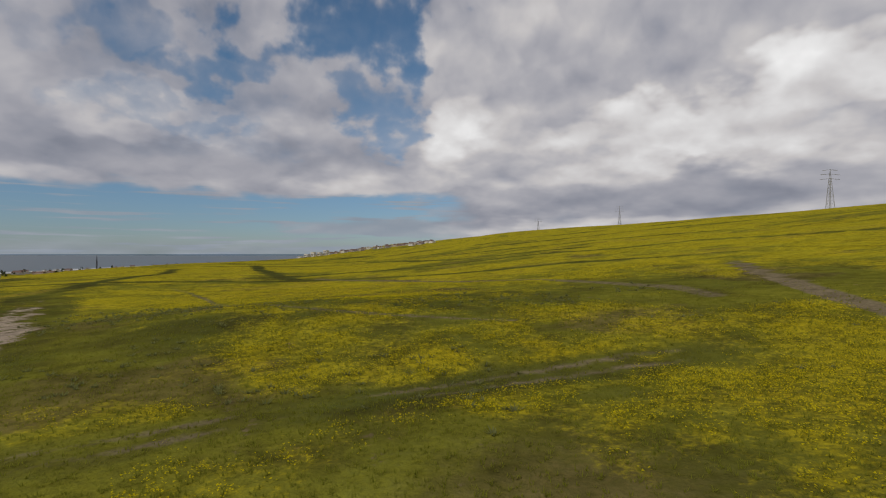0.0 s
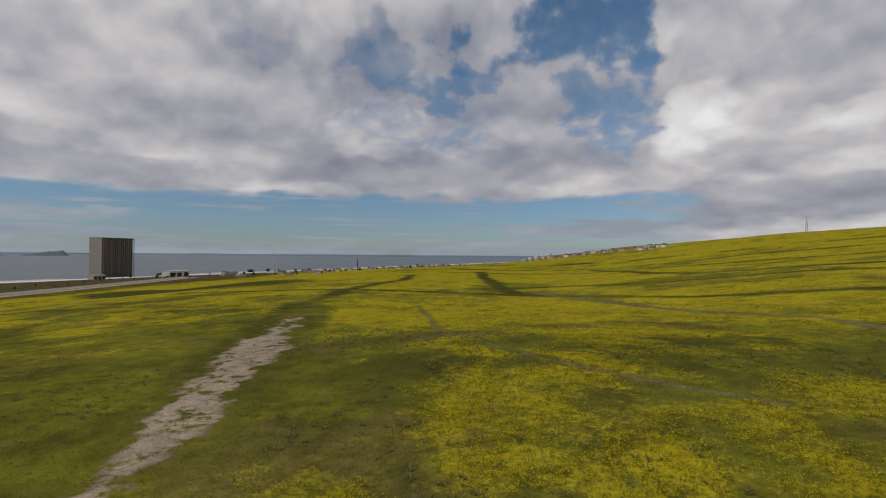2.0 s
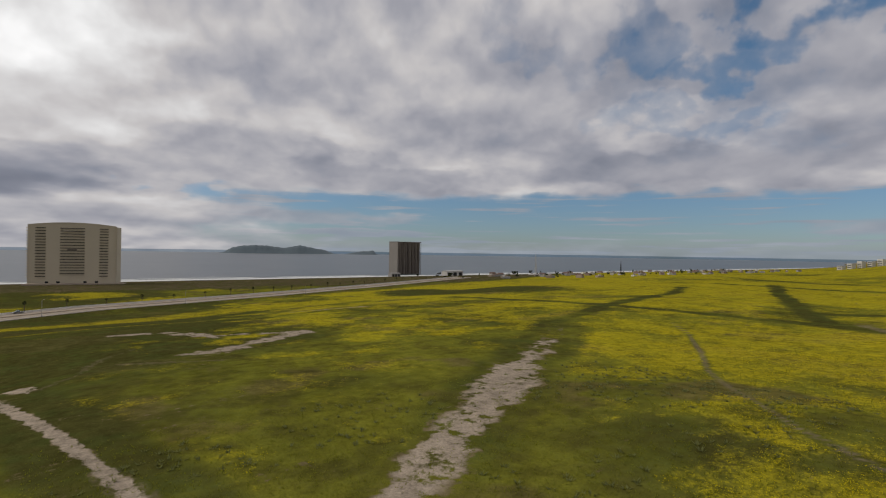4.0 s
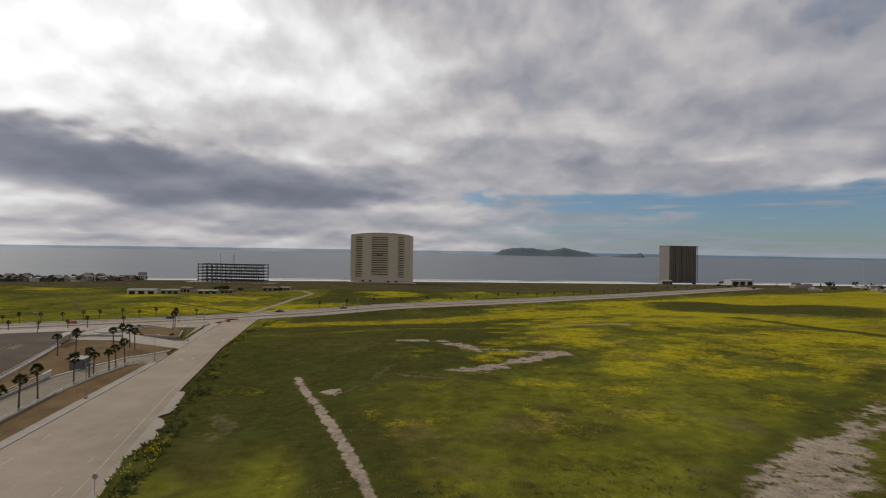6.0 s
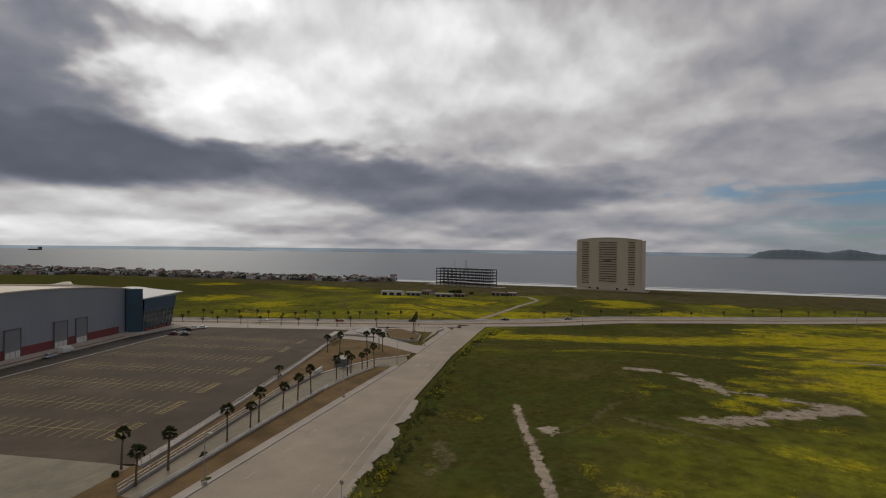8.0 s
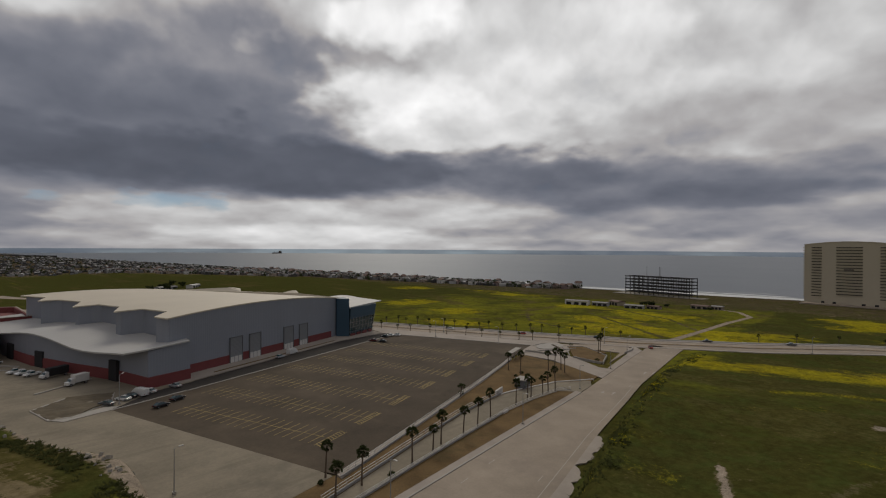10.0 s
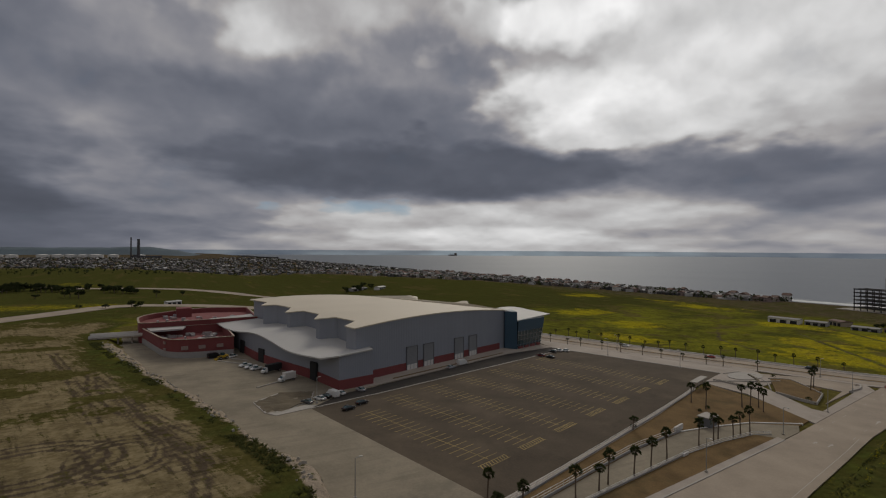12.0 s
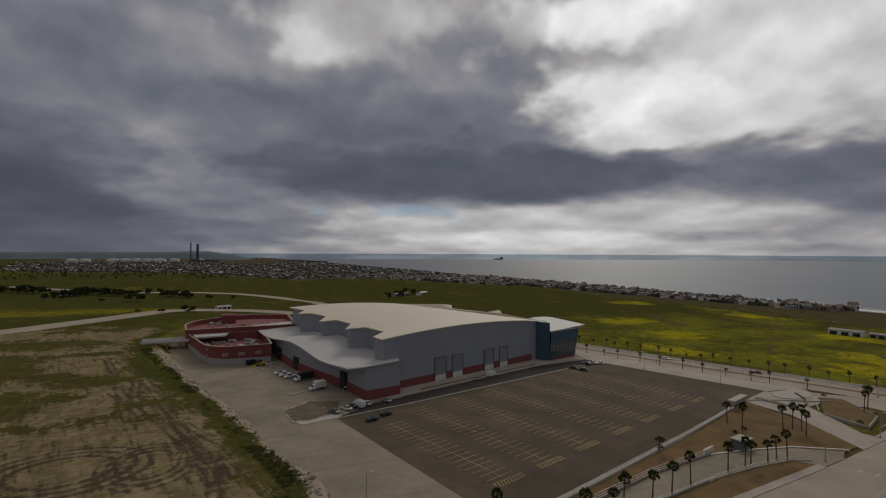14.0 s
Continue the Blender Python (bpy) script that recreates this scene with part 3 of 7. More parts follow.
    for cx, cy, a, b in ((-362, -262, 26, 30), (-300, -225, 20, 30), (-352, -118, 28, 46), (-455, -130, 40, 42), (-372, -46, 40, 30), (-515, 8, 46, 34), (-436, 51, 34, 32), (-388, -345, 40, 26), (-568, -335, 34, 50), (-485, -212, 30, 30), (-392, -147, 30, 26), (-540, -500, 40, 34), (-560, 125, 40, 44), (-590, -420, 20, 40)):
        patches = np.maximum(patches, np.exp(-(((x - cx) / a) ** 2) - ((y - cy) / b) ** 2))
    bloom = bloom * (1 - plain) + plain * smooth(0.02, 0.80, patches + 0.9 * (n1 - 0.5) + 0.7 * (n2 - 0.5)) * (0.72 + 0.4 * n2)
    south = smooth(-330, -460, y)
    bloom = bloom * (1 - south * (1 - plain)) + south * (1 - plain) * smooth(0.53, 0.70, soft_noise(x * 0.4, y, 110, 6)) * 0.7
    scrub = smooth(-300, -340, x + 0.45 * (y + 60)) * smooth(-545, -600, x + 60 * (n1 - 0.5) + 30 * (n2 - 0.5) - 0.05 * (y + 200))
    town = np.maximum(smooth(-330, -345, y) * smooth(6, -6, x - np.interp(y, [-1285, -1091, -979, -815, -623, -448, -354], [-317, -405, -497, -606, -641, -678, -690])), smooth(-1290, -1320, y + 30 * (n1 - 0.5)) * smooth(20, -20, x - np.interp(-y, [1290, 1500, 1700, 1900, 3200], [-310, -60, 150, 560, 900])))
    bloom = bloom * (1 - scrub) * (1 - town)
    lane = np.zeros(np.shape(x))
    for line in LANES:
        lane = np.maximum(lane, 0.85 * smooth(5.2, 1.6, line_distance(x, y, line) * np.interp(y, [120, 260, 500], [1.25, 1.0, 0.6]) + 4 * (n2 - 0.5)))
    lane = np.maximum(lane, 0.5 * smooth(9, 5, line_distance(x, y, WASH) + 5 * (n2 - 0.5)) * smooth(20, 40, y))
    lane = np.maximum(lane, 0.55 * smooth(3.4, 1.8, line_distance(x, y, RUTS) + 1.5 * (n3 - 0.5)) * smooth(22, 8, x))
    lane = np.maximum(lane, smooth(7, 4, line_distance(x, y, TRACK)) * 0.8)
    bloom = bloom * (1 - 0.9 * lane)
    # bare earth
    wash = line_distance(x, y, WASH)
    half = np.interp(y, [15, 30, 45, 62, 76, 92, 110, 122], [2.6, 3.6, 4.6, 5.6, 3.4, 2.2, 0.6, 0])
    bare = 0.60 * smooth(1.8, -2.6, wash - 0.86 * half + 6.0 * (n3 - 0.5) + 5.6 * (n2 - 0.5))
    split = smooth(1.2, 0.4, np.abs(wash - 0.2) + 3 * (n3 - 0.3)) * smooth(74, 80, y)
    bare = bare * (1 - 0.9 * split) * np.where(y < 125, 1, 0) * (0.9 + 0.25 * smooth(0.35, 0.6, n3))
    # thin worn ways through the grass
    worn = 0.7 * smooth(0.8, 0.15, line_distance(x, y, TRAIL) + 0.4 * (n3 - 0.5))
    worn = np.maximum(worn, (0.56 * ruts(x, y, RUTS, 1.9, 0.62) + 0.16 * smooth(2.0, 0.8, line_distance(x, y, RUTS))) * (0.35 + 0.65 * smooth(0.32, 0.6, 0.5 * n2 + 0.5 * n3)) * smooth(26, 12, x))
    worn = np.maximum(worn, 0.9 * smooth(1.9, 1.1, line_distance(x, y, BROWN_ROAD) + 0.8 * (n3 - 0.5)) * smooth(112, 92, y))
    worn = np.maximum(worn, 0.6 * smooth(2.2, 0.8, line_distance(x, y, GREY_STRIP) + 2 * (n2 - 0.5)))
    worn = np.maximum(worn, 0.5 * ruts(x, y, TRACK, 1.8, 0.7) * smooth(-138, -118, x) * smooth(0.3, 0.6, n2))
    for line in ([(-94, 4), (-103, 9), (-117, 12), (-131, 20)], [(-86, -14), (-76, -9), (-70, -10)], [(-110, 12), (-104, 20), (-100, 30)]):
        worn = np.maximum(worn, 0.42 * smooth(1.5, 0.3, line_distance(x, y, line) + 3.0 * (n3 - 0.5) + 2.0 * (n2 - 0.5)))
    bare = np.maximum(bare, 0.74 * smooth(1.25, 0.45, line_distance(x, y, TRACK) + 0.9 * (n3 - 0.5)) * smooth(-36, -46, x) * smooth(-120, -112, x))
    bloom = bloom * (1 - worn)
    for line, half in zip(PALE, (4.2, 3.2, 6.0, 4.4, 2.6)):
        bare = np.maximum(bare, 0.62 * smooth(half, 0.4, line_distance(x, y, line) + 8 * (n3 - 0.5) + 7 * (n2 - 0.5)))
    bare = np.maximum(bare, 0.7 * smooth(3.2, 1.8, line_distance(x, y, PLAIN_TRACK)))
    # the churned sandy ground above the yard
    edge = line_distance(x, y, DIRT_FIELD + DIRT_FIELD[:1]) * np.where(inside(x, y, DIRT_FIELD), -1, 1)
    sand = smooth(0, -12, edge + 16 * (n2 - 0.5)) * smooth(0.30, 0.46, n1 + 0.35 * (n3 - 0.5) + 0.3 * (n2 - 0.5) + 0.04)
    for cx, cy, a, b in ((36, -153, 15, 28), (19, -189, 15, 12), (64, -226, 28, 52), (30, -256, 16, 9), (-12, -196, 8, 22), (60, -300, 40, 22)):
        sand = sand * (1 - 0.9 * smooth(0.25, 0.75, np.exp(-(((x - cx) / a) ** 2) - ((y - cy) / b) ** 2) + 0.7 * (n2 - 0.5) + 0.4 * (n3 - 0.5)))
    foot = line_distance(x, y, YARD[:6])
    bare = np.maximum(bare, 0.58 * smooth(11.0, 8.6, foot + 4 * (n2 - 0.5) + 2 * (n3 - 0.5)) * smooth(-52, -60, y) * np.where(x > -60, 1, 0))
    sand = np.where((np.hypot((x - 6) / 17, (y + 98) / 15) < 1) | (np.hypot((x + 8.5) / 11, (y + 96) / 14) < 1), np.maximum(sand, 0.95 * smooth(-115, -100, y)), sand) * smooth(10.5, 14.5, foot + 9 * (n2 - 0.5) + 4 * (n3 - 0.5))
    rings = np.zeros(np.shape(x))
    for cx, cy, a, b in ((6, -98, 14, 13), (-8.5, -96, 8.5, 12.5)):
        r = np.hypot((x - cx) / a, (y - cy) / b)
        rings = np.maximum(rings, smooth(1.2, 1.02, r) * smooth(0.40, 0.60, r) * (0.12 + 0.88 * smooth(0.40, 0.8, 0.5 + 0.5 * np.sin(r * 30 + 2.0 * n2))))
    wheels = np.zeros(np.shape(x))
    for line in ([(-0.6, -168), (-6.4, -154), (-13.8, -117), (-17.6, -98.6), (-19.7, -91), (-20.6, -77), (-19, -60)], [(8, -224), (1.7, -160), (-8.3, -127), (-12.7, -113), (-16.5, -103), (-17.5, -84)], [(4, -200), (-4, -160), (-11, -130), (-22, -104), (-24, -84)], [(22, -240), (13, -200), (3, -150), (-2, -124)]):
        wheels = np.maximum(wheels, ruts(x, y, line, 2.2, 1.0))
    churn = np.clip(np.maximum(0.8 * rings, 0.7 * wheels), 0, 1) * sand
    bloom = bloom * (1 - smooth(0.1, 0.4, sand)) * (1 - smooth(25, 2, edge) * smooth(-40, -60, y) * 0.7)
    # Grass darkening: lush growth, plus cloud shade painted over the west field
    lush_shade = np.clip(0.25 + 1.5 * (soft_noise(x, y, 26, 8) - 0.45) + 0.6 * lane + 0.62 * green + 0.8 * fade + 0.22 * np.exp(-(((x + 70) / 14) ** 2) - ((y - 45) / 26) ** 2) - 0.22 * far * smooth(-110, -60, x) + 0.06 * smooth(-25, -60, x) * smooth(-250, -200, x) * smooth(80, 40, y) + smooth(8, -4, edge) + scrub + south, 0, 1)
    dry = 0.8 * smooth(0.56, 0.74, soft_noise(x, y, 15, 9) + 0.05) * (1 - lane)
    dry = np.maximum(dry, 0.8 * np.exp(-((line_distance(x, y, [(-100, -18), (-60, -8)]) / 6) ** 2)))
    dry = np.maximum(dry, 0.9 * np.exp(-(((x - 4) / 7) ** 2) - ((y - 15) / 8) ** 2))
    dry = np.maximum(dry * (1 - 0.4 * green), np.maximum(0.4 * scrub, 0.7 * smooth(6, -10, edge)))
    dry = np.maximum(dry, 0.62 * green * smooth(0.5, 0.62, soft_noise(x, y, 22, 71) + 0.12 * (n3 - 0.5)))
    for line in DITCHES:
        ditch = smooth(2.6, 0.9, line_distance(x, y, line) + 1.5 * (n2 - 0.5))
        bloom, sand, churn = bloom * (1 - ditch), np.maximum(sand, 0.65 * ditch), np.maximum(churn, 0.9 * ditch)
    yard = inside(x, y, YARD) | ((y < kerb_y(x) + 0.5) & (y > kerb_y(x) - 20) & (x > -290) & (x < -48))
    bloom, dry = np.where(yard, 0, bloom), np.where(yard, 1.0, dry)
    sand, churn = np.maximum(np.maximum(sand, 0.62 * scrub), town), np.maximum(churn, np.maximum(0.75 * scrub, 0.7 * town))
    beach = smooth(-735, -775, x + 0.05 * np.minimum(y, 0))
    built = smooth(3, -1, line_distance(x, y, COAST_ROAD) - 13)
    return [np.clip(v, 0, 1) for v in (bloom * (1 - beach) * (1 - built), np.maximum(bare, built * 0.3), np.maximum(sand, 0.9 * beach), lush_shade, dry, churn, worn)]


def spaced(core_lo, core_hi, fine, mid_lo, mid_hi, mid, lo, hi):
    """Grid lines: fine in the core, wider outside, growing to the far edges."""
    out = list(np.arange(core_lo, core_hi + 0.01, fine))
    for end, limit, way in ((core_hi, mid_hi, 1), (core_lo, mid_lo, -1)):
        at = end
        while way * (limit - at) > 0:
            at += way * mid
            out.append(at)
        step = mid
        far = hi if way > 0 else lo
        while way * (far - at) > 0:
            step *= 1.12
            at += way * step
            out.append(at)
    return np.array(sorted(out))


def grid_mesh(name, xs, ys, z):
    nx, ny = len(xs), len(ys)
    gx, gy = np.meshgrid(xs, ys)
    data = bpy.data.meshes.new(name)
    data.vertices.add(nx * ny)
    data.vertices.foreach_set("co", np.stack([gx, gy, z], -1).ravel().astype(np.float32))
    base = (np.arange(ny - 1)[:, None] * nx + np.arange(nx - 1)[None]).ravel()
    quads = np.stack([base, base + 1, base + nx + 1, base + nx], -1).ravel().astype(np.int32)
    count = (nx - 1) * (ny - 1)
    data.loops.add(4 * count)
    data.loops.foreach_set("vertex_index", quads)
    data.polygons.add(count)
    data.polygons.foreach_set("loop_start", np.arange(0, 4 * count, 4, dtype=np.int32))
    data.polygons.foreach_set("use_smooth", np.ones(count, bool))
    data.update(calc_edges=True)
    return data


def share_of(data, name, values):
    data.attributes.new(name, "FLOAT", "POINT").data.foreach_set("value", np.asarray(values, np.float32).ravel())


def field_material():
    mat = bpy.data.materials.new("flowering_field")
    mat.use_nodes = True
    n = Nodes(mat.node_tree)
    shader = mat.node_tree.nodes["Principled BSDF"]
    place = n.add("ShaderNodeNewGeometry").outputs["Position"]

    def share(name):
        node = n.add("ShaderNodeAttribute")
        node.attribute_name = name
        return node.outputs["Fac"]

    bloom, bare, sand, lush_shade, dry, churn, worn = (share(k) for k in ("bloom", "bare", "sand", "lush_shade", "dry", "churn", "worn"))
    tuft, speck, broad = n.noise(place, 1.1, 5, 0.65), n.noise(place, 3.4, 4, 0.7), n.noise(place, 0.07, 5, 0.6)
    grass = n.mix(n.step(n.sum(lush_shade, n.times(n.math("SUBTRACT", tuft, 0.5), 0.9)), 0.0, 1.0), GRASS_PALE, GRASS_DEEP)
    grass = n.mix(n.times(n.step(n.sum(dry, n.times(n.math("SUBTRACT", tuft, 0.5), 0.6)), 0.3, 0.9), 0.75), grass, GRASS_DRY)
    grass = n.mix(n.step(speck, 0.25, 0.75, 0.0, 0.45), grass, GRASS_DEEP)
    mottle = n.noise(place, 0.16, 5, 0.65)
    grass = n.mix(n.step(n.sum(mottle, n.times(lush_shade, 0.14)), 0.46, 0.72, 0.0, 0.7), grass, (0.062, 0.055, 0.016))
    petals = n.mix(n.step(broad, 0.35, 0.65), (0.46, 0.37, 0.012), (0.36, 0.31, 0.016))
    clump = n.noise(place, 0.22, 4, 0.6)
    amount = n.step(n.sum(n.times(bloom, 0.86), n.times(n.math("SUBTRACT", speck, 0.5), 1.3), n.times(n.math("SUBTRACT", tuft, 0.5), 0.9), n.times(n.math("SUBTRACT", clump, 0.5), 1.0), n.times(n.math("SUBTRACT", broad, 0.5), 0.7)), 0.36, 1.02)
    colour = n.mix(n.times(amount, 0.72), grass, petals)
    earth = n.mix(n.step(speck, 0.3, 0.7), (0.36, 0.30, 0.235), (0.25, 0.205, 0.155))
    earth = n.mix(n.step(bare, 0.30, 0.58), (0.135, 0.108, 0.055), earth)
    clod = n.noise(place, 0.42, 4, 0.6)
    ragged = n.sum(bare, n.times(n.math("SUBTRACT", tuft, 0.5), 1.05), n.times(n.math("SUBTRACT", clod, 0.5), 1.35))
    colour = n.mix(n.times(n.step(ragged, 0.30, 0.56), n.step(bare, 0.05, 0.3)), colour, earth)
    along = n.add("ShaderNodeSeparateXYZ")
    n.plug(place, along.inputs[0])
    px_, py_ = along.outputs[0], along.outputs[1]
    u, v = n.sum(n.times(px_, 0.97), n.times(py_, 0.24)), n.sum(n.times(px_, -0.24), n.times(py_, 0.97))
    # scrapes of the blade: long ones down the field, short ones across it
    scrape = n.noise(n.xyz(n.times(u, 0.75), n.times(v, 0.075), 1.7), 1.0, 5, 0.6)
    across = n.noise(n.xyz(n.times(u, 0.10), n.times(v, 0.9), 4.2), 1.0, 4, 0.6)
    scraped = n.sum(n.times(n.math("SUBTRACT", scrape, 0.5), 1.5), n.times(n.math("SUBTRACT", across, 0.5), 0.8))
    soil = n.mix(n.step(n.sum(tuft, n.times(n.math("SUBTRACT", mottle, 0.5), 0.8)), 0.3, 0.7), (0.255, 0.205, 0.118), (0.125, 0.098, 0.050))
    soil = n.mix(n.step(n.sum(churn, n.times(n.math("SUBTRACT", speck, 0.5), 1.0), n.times(scraped, 1.7)), 0.05, 0.75), soil, (0.078, 0.060, 0.042))
    colour = n.mix(n.step(n.sum(n.times(sand, 0.82), n.times(scraped, -1.1), n.times(n.math("SUBTRACT", tuft, 0.5), 1.1), n.times(n.math("SUBTRACT", speck, 0.5), 0.8), n.times(n.math("SUBTRACT", mottle, 0.5), 0.9)), 0.38, 0.66), colour, soil)
    path = n.mix(n.step(speck, 0.3, 0.7), (0.205, 0.168, 0.105), (0.13, 0.106, 0.062))
    colour = n.mix(n.step(n.sum(worn, n.times(n.math("SUBTRACT", speck, 0.5), 0.7), n.times(n.math("SUBTRACT", tuft, 0.5), 0.5)), 0.2, 0.8), colour, path)
    weave = n.sum(1.0, n.times(n.math("SUBTRACT", n.noise(place, 0.55, 9, 0.76), 0.5), 2.0), n.times(n.math("SUBTRACT", n.noise(place, 0.09, 5, 0.6), 0.5), 0.55))
    colour = n.mix(1.0, colour, n.xyz(weave, weave, weave), "MULTIPLY")
    n.plug(colour, shader.inputs["Base Color"])
    shader.inputs["Roughness"].default_value = 0.95
    shader.inputs["Specular IOR Level"].default_value = 0.0
    relief = n.add("ShaderNodeBump")
    relief.inputs["Strength"].default_value, relief.inputs["Distance"].default_value = 0.75, 0.4
    n.plug(n.sum(n.times(tuft, 0.6), n.times(speck, 0.4)), relief.inputs["Height"])
    n.plug(relief.outputs[0], shader.inputs["Normal"])
    return mat


GRASS_PALE, GRASS_DEEP, GRASS_DRY = (0.182, 0.176, 0.020), (0.058, 0.068, 0.018), (0.130, 0.096, 0.042)
xs = spaced(-128, 44, 0.75, -620, 90, 2.6, -1100, 5200)
ys = spaced(-17, 124, 0.75, -300, 330, 2.5, -5200, 5200)
ys = np.union1d(ys[(ys < -240) | (ys > -58)], np.concatenate([np.arange(-240, -140, 1.2), np.arange(-140, -58, 0.8)]))
gx, gy = np.meshgrid(xs, ys)
gz = ground_z(gx, gy)
under = (line_distance(gx, gy, COAST_ROAD) < 12.5) | inside(gx, gy, YARD) | ((gy < np.interp(gx, NORTH_EDGE_X, NORTH_EDGE_Y)) & (gy > kerb_y(gx) - 4.5) & (gx > -300) & (gx < 120))
gz = gz - 0.35 * under
field = grid_mesh("ground", xs, ys, gz)
for key, values in zip(("bloom", "bare", "sand", "lush_shade", "dry", "churn", "worn"), ground_cover(gx, gy)):
    share_of(field, key, values)
field.materials.append(field_material())
ground = tagged(new("ground", field), "rolling green field covered with yellow wild flowers", "ground", kind="structure")


def sea_material():
    mat = bpy.data.materials.new("sea_water")
    mat.use_nodes = True
    n = Nodes(mat.node_tree)
    shader = mat.node_tree.nodes["Principled BSDF"]
    place = n.add("ShaderNodeNewGeometry").outputs["Position"]
    node = n.add("ShaderNodeAttribute")
    node.attribute_name = "foam"
    wide, swell = n.noise(place, 0.004, 4, 0.6), n.noise(place, 0.09, 5, 0.65)
    water = n.mix(n.step(wide, 0.3, 0.7), (0.034, 0.050, 0.064), (0.056, 0.070, 0.082))
    surf = n.step(n.sum(node.outputs["Fac"], n.times(n.math("SUBTRACT", swell, 0.5), 0.8)), 0.35, 0.75)
    n.plug(n.mix(surf, water, (0.62, 0.63, 0.62)), shader.inputs["Base Color"])
    n.plug(n.step(surf, 0.0, 1.0, 0.30, 0.9), shader.inputs["Roughness"])
    shader.inputs["IOR"].default_value = 1.33
    relief = n.add("ShaderNodeBump")
    relief.inputs["Strength"].default_value, relief.inputs["Distance"].default_value = 0.20, 1.5
    n.plug(n.sum(swell, n.times(wide, 2.0)), relief.inputs["Height"])
    n.plug(relief.outputs[0], shader.inputs["Normal"])
    return mat


sx, sy = spaced(-900, -760, 6, -1000, -740, 14, -5200, -730), spaced(-1300, 800, 14, -1500, 1000, 25, -5200, 5200)
wx, wy = np.meshgrid(sx, sy)
sea = grid_mesh("sea", sx, sy, np.zeros(wx.shape))
wash = (-795 - 0.05 * np.minimum(wy, 0)) - wx
crest = soft_noise(wx, wy, 70, 12)
foam = smooth(28, 8, np.abs(wash - 12 + 18 * (crest - 0.5))) * (0.6 + 0.5 * crest) + 0.8 * smooth(13, 3, np.abs(wash - 46 + 26 * (crest - 0.5))) * smooth(0.40, 0.54, soft_noise(wx, wy, 120, 13)) + 0.6 * smooth(7, 2, np.abs(wash - 80 + 26 * (crest - 0.5))) * smooth(0.52, 0.65, soft_noise(wx, wy, 150, 14))
share_of(sea, "foam", np.clip(foam, 0, 1))
sea.materials.append(sea_material())
tagged(new("sea", sea), "grey-blue open sea with white surf along the shore", "sea", kind="structure")

# ---- streets and paving ----
def ring_between(x0, x1, low, high, step=15):
    xs_ = list(np.arange(x0, x1, step)) + [x1]
    return [(float(x), float(low(x))) for x in xs_] + [(float(x), float(high(x))) for x in xs_[::-1]]


def north_edge(x):
    return np.interp(x, NORTH_EDGE_X, NORTH_EDGE_Y)


drape("street", ring_between(-296, 118, lambda x: kerb_y(x), lambda x: north_edge(x) - 2.6), built_z, STREET, 0.0, 7, 0.3, label="wide worn pale concrete street", category="street")
drape("gutter_strip", ring_between(-138, 60, lambda x: north_edge(x) - 2.59, lambda x: north_edge(x) - 0.2 + 1.0 * math.sin(x * 0.23) + 0.9 * math.sin(x * 0.61) + 0.5 * math.sin(x * 1.37), 1.5), built_z, CONCRETE, 0.012, 4, 0.3, label="pale broken concrete street edge", category="street edge")
bm = bmesh.new()
for k in range(-3, 4):
    for x0 in np.arange(-285, 100, 12):
        if k in (-2, 2) and (x0 > -110 or x0 < -190):
            f = (k + 3.4) / 6.8
            line = [(x, kerb_y(x) * (1 - f) + (north_edge(x) - 2.6) * f) for x in (x0, x0 + 3.0)]
            strip(bm, line, 0.14, built_z, -0.02, 0.012)
tagged(part("lane_dashes", bm, WHITE_PAINT), "faded white lane dashes on the street", "road marking", kind="structure")
bm = bmesh.new()
strip(bm, [(x, float(north_edge(x)) - 4.6) for x in np.arange(-200, 20, 8)], 0.16, built_z, -0.02, 0.014)
tagged(part("edge_line", bm, WHITE_PAINT), "faded white line along the street edge", "road marking", kind="structure")
for x0, x1, y_in in ((-184, -181.5, 6), (-186, -183.5, 9.5), (-226, -223.5, 12), (-228, -225.5, 15)):
    bm = bmesh.new()
    strip(bm, [(x0, kerb_y(x0) + y_in), (x1, kerb_y(x1) + y_in)], 0.3, built_z, -0.02, 0.014)
    bm.verts.ensure_lookup_table()
    a = [bm.verts.new((x0 - dx, kerb_y(x0) + y_in + dy, float(built_z(x0 - dx, kerb_y(x0) + y_in)) + 0.014)) for dx, dy in ((0, -0.7), (1.6, 0), (0, 0.7))]
    bm.faces.new(a)
    tagged(part("lane_arrow", bm, WHITE_PAINT), "white painted lane arrow on the street", "road marking", kind="structure")

south_kerb = [(float(x), float(kerb_y(x))) for x in np.arange(-178, 21, 6)]
bm = bmesh.new()
strip(bm, south_kerb, 0.35, built_z, -0.1, 0.15)
tagged(part("kerb", bm, KERB), "grey concrete street kerb", "kerb", kind="structure")
drape("pavement", ring_between(-178, 20, lambda x: kerb_y(x) - 2.1, lambda x: kerb_y(x) - 0.18, 8), built_z, CONCRETE, 0.13, 8, 0.3, label="pale concrete pavement beside the street", category="pavement")
drape("pavement", [(-222, kerb_y(-222)), (-222, kerb_y(-222) - 3), (-262, kerb_y(-262) - 4), (-278, kerb_y(-278) - 8), (-284, kerb_y(-284) - 5), (-276, kerb_y(-276))], built_z, CONCRETE, 0.13, 8, 0.3, label="pale concrete pavement beside the street", category="pavement")

drape("verge", ring_between(-212, -52, lambda x: fence_y(x) + 0.6, lambda x: kerb_y(x) - 2.12, 8), built_z, DRY, 0.09, 6, 0.4, label="dry brown planted strip beside the street", category="verge")
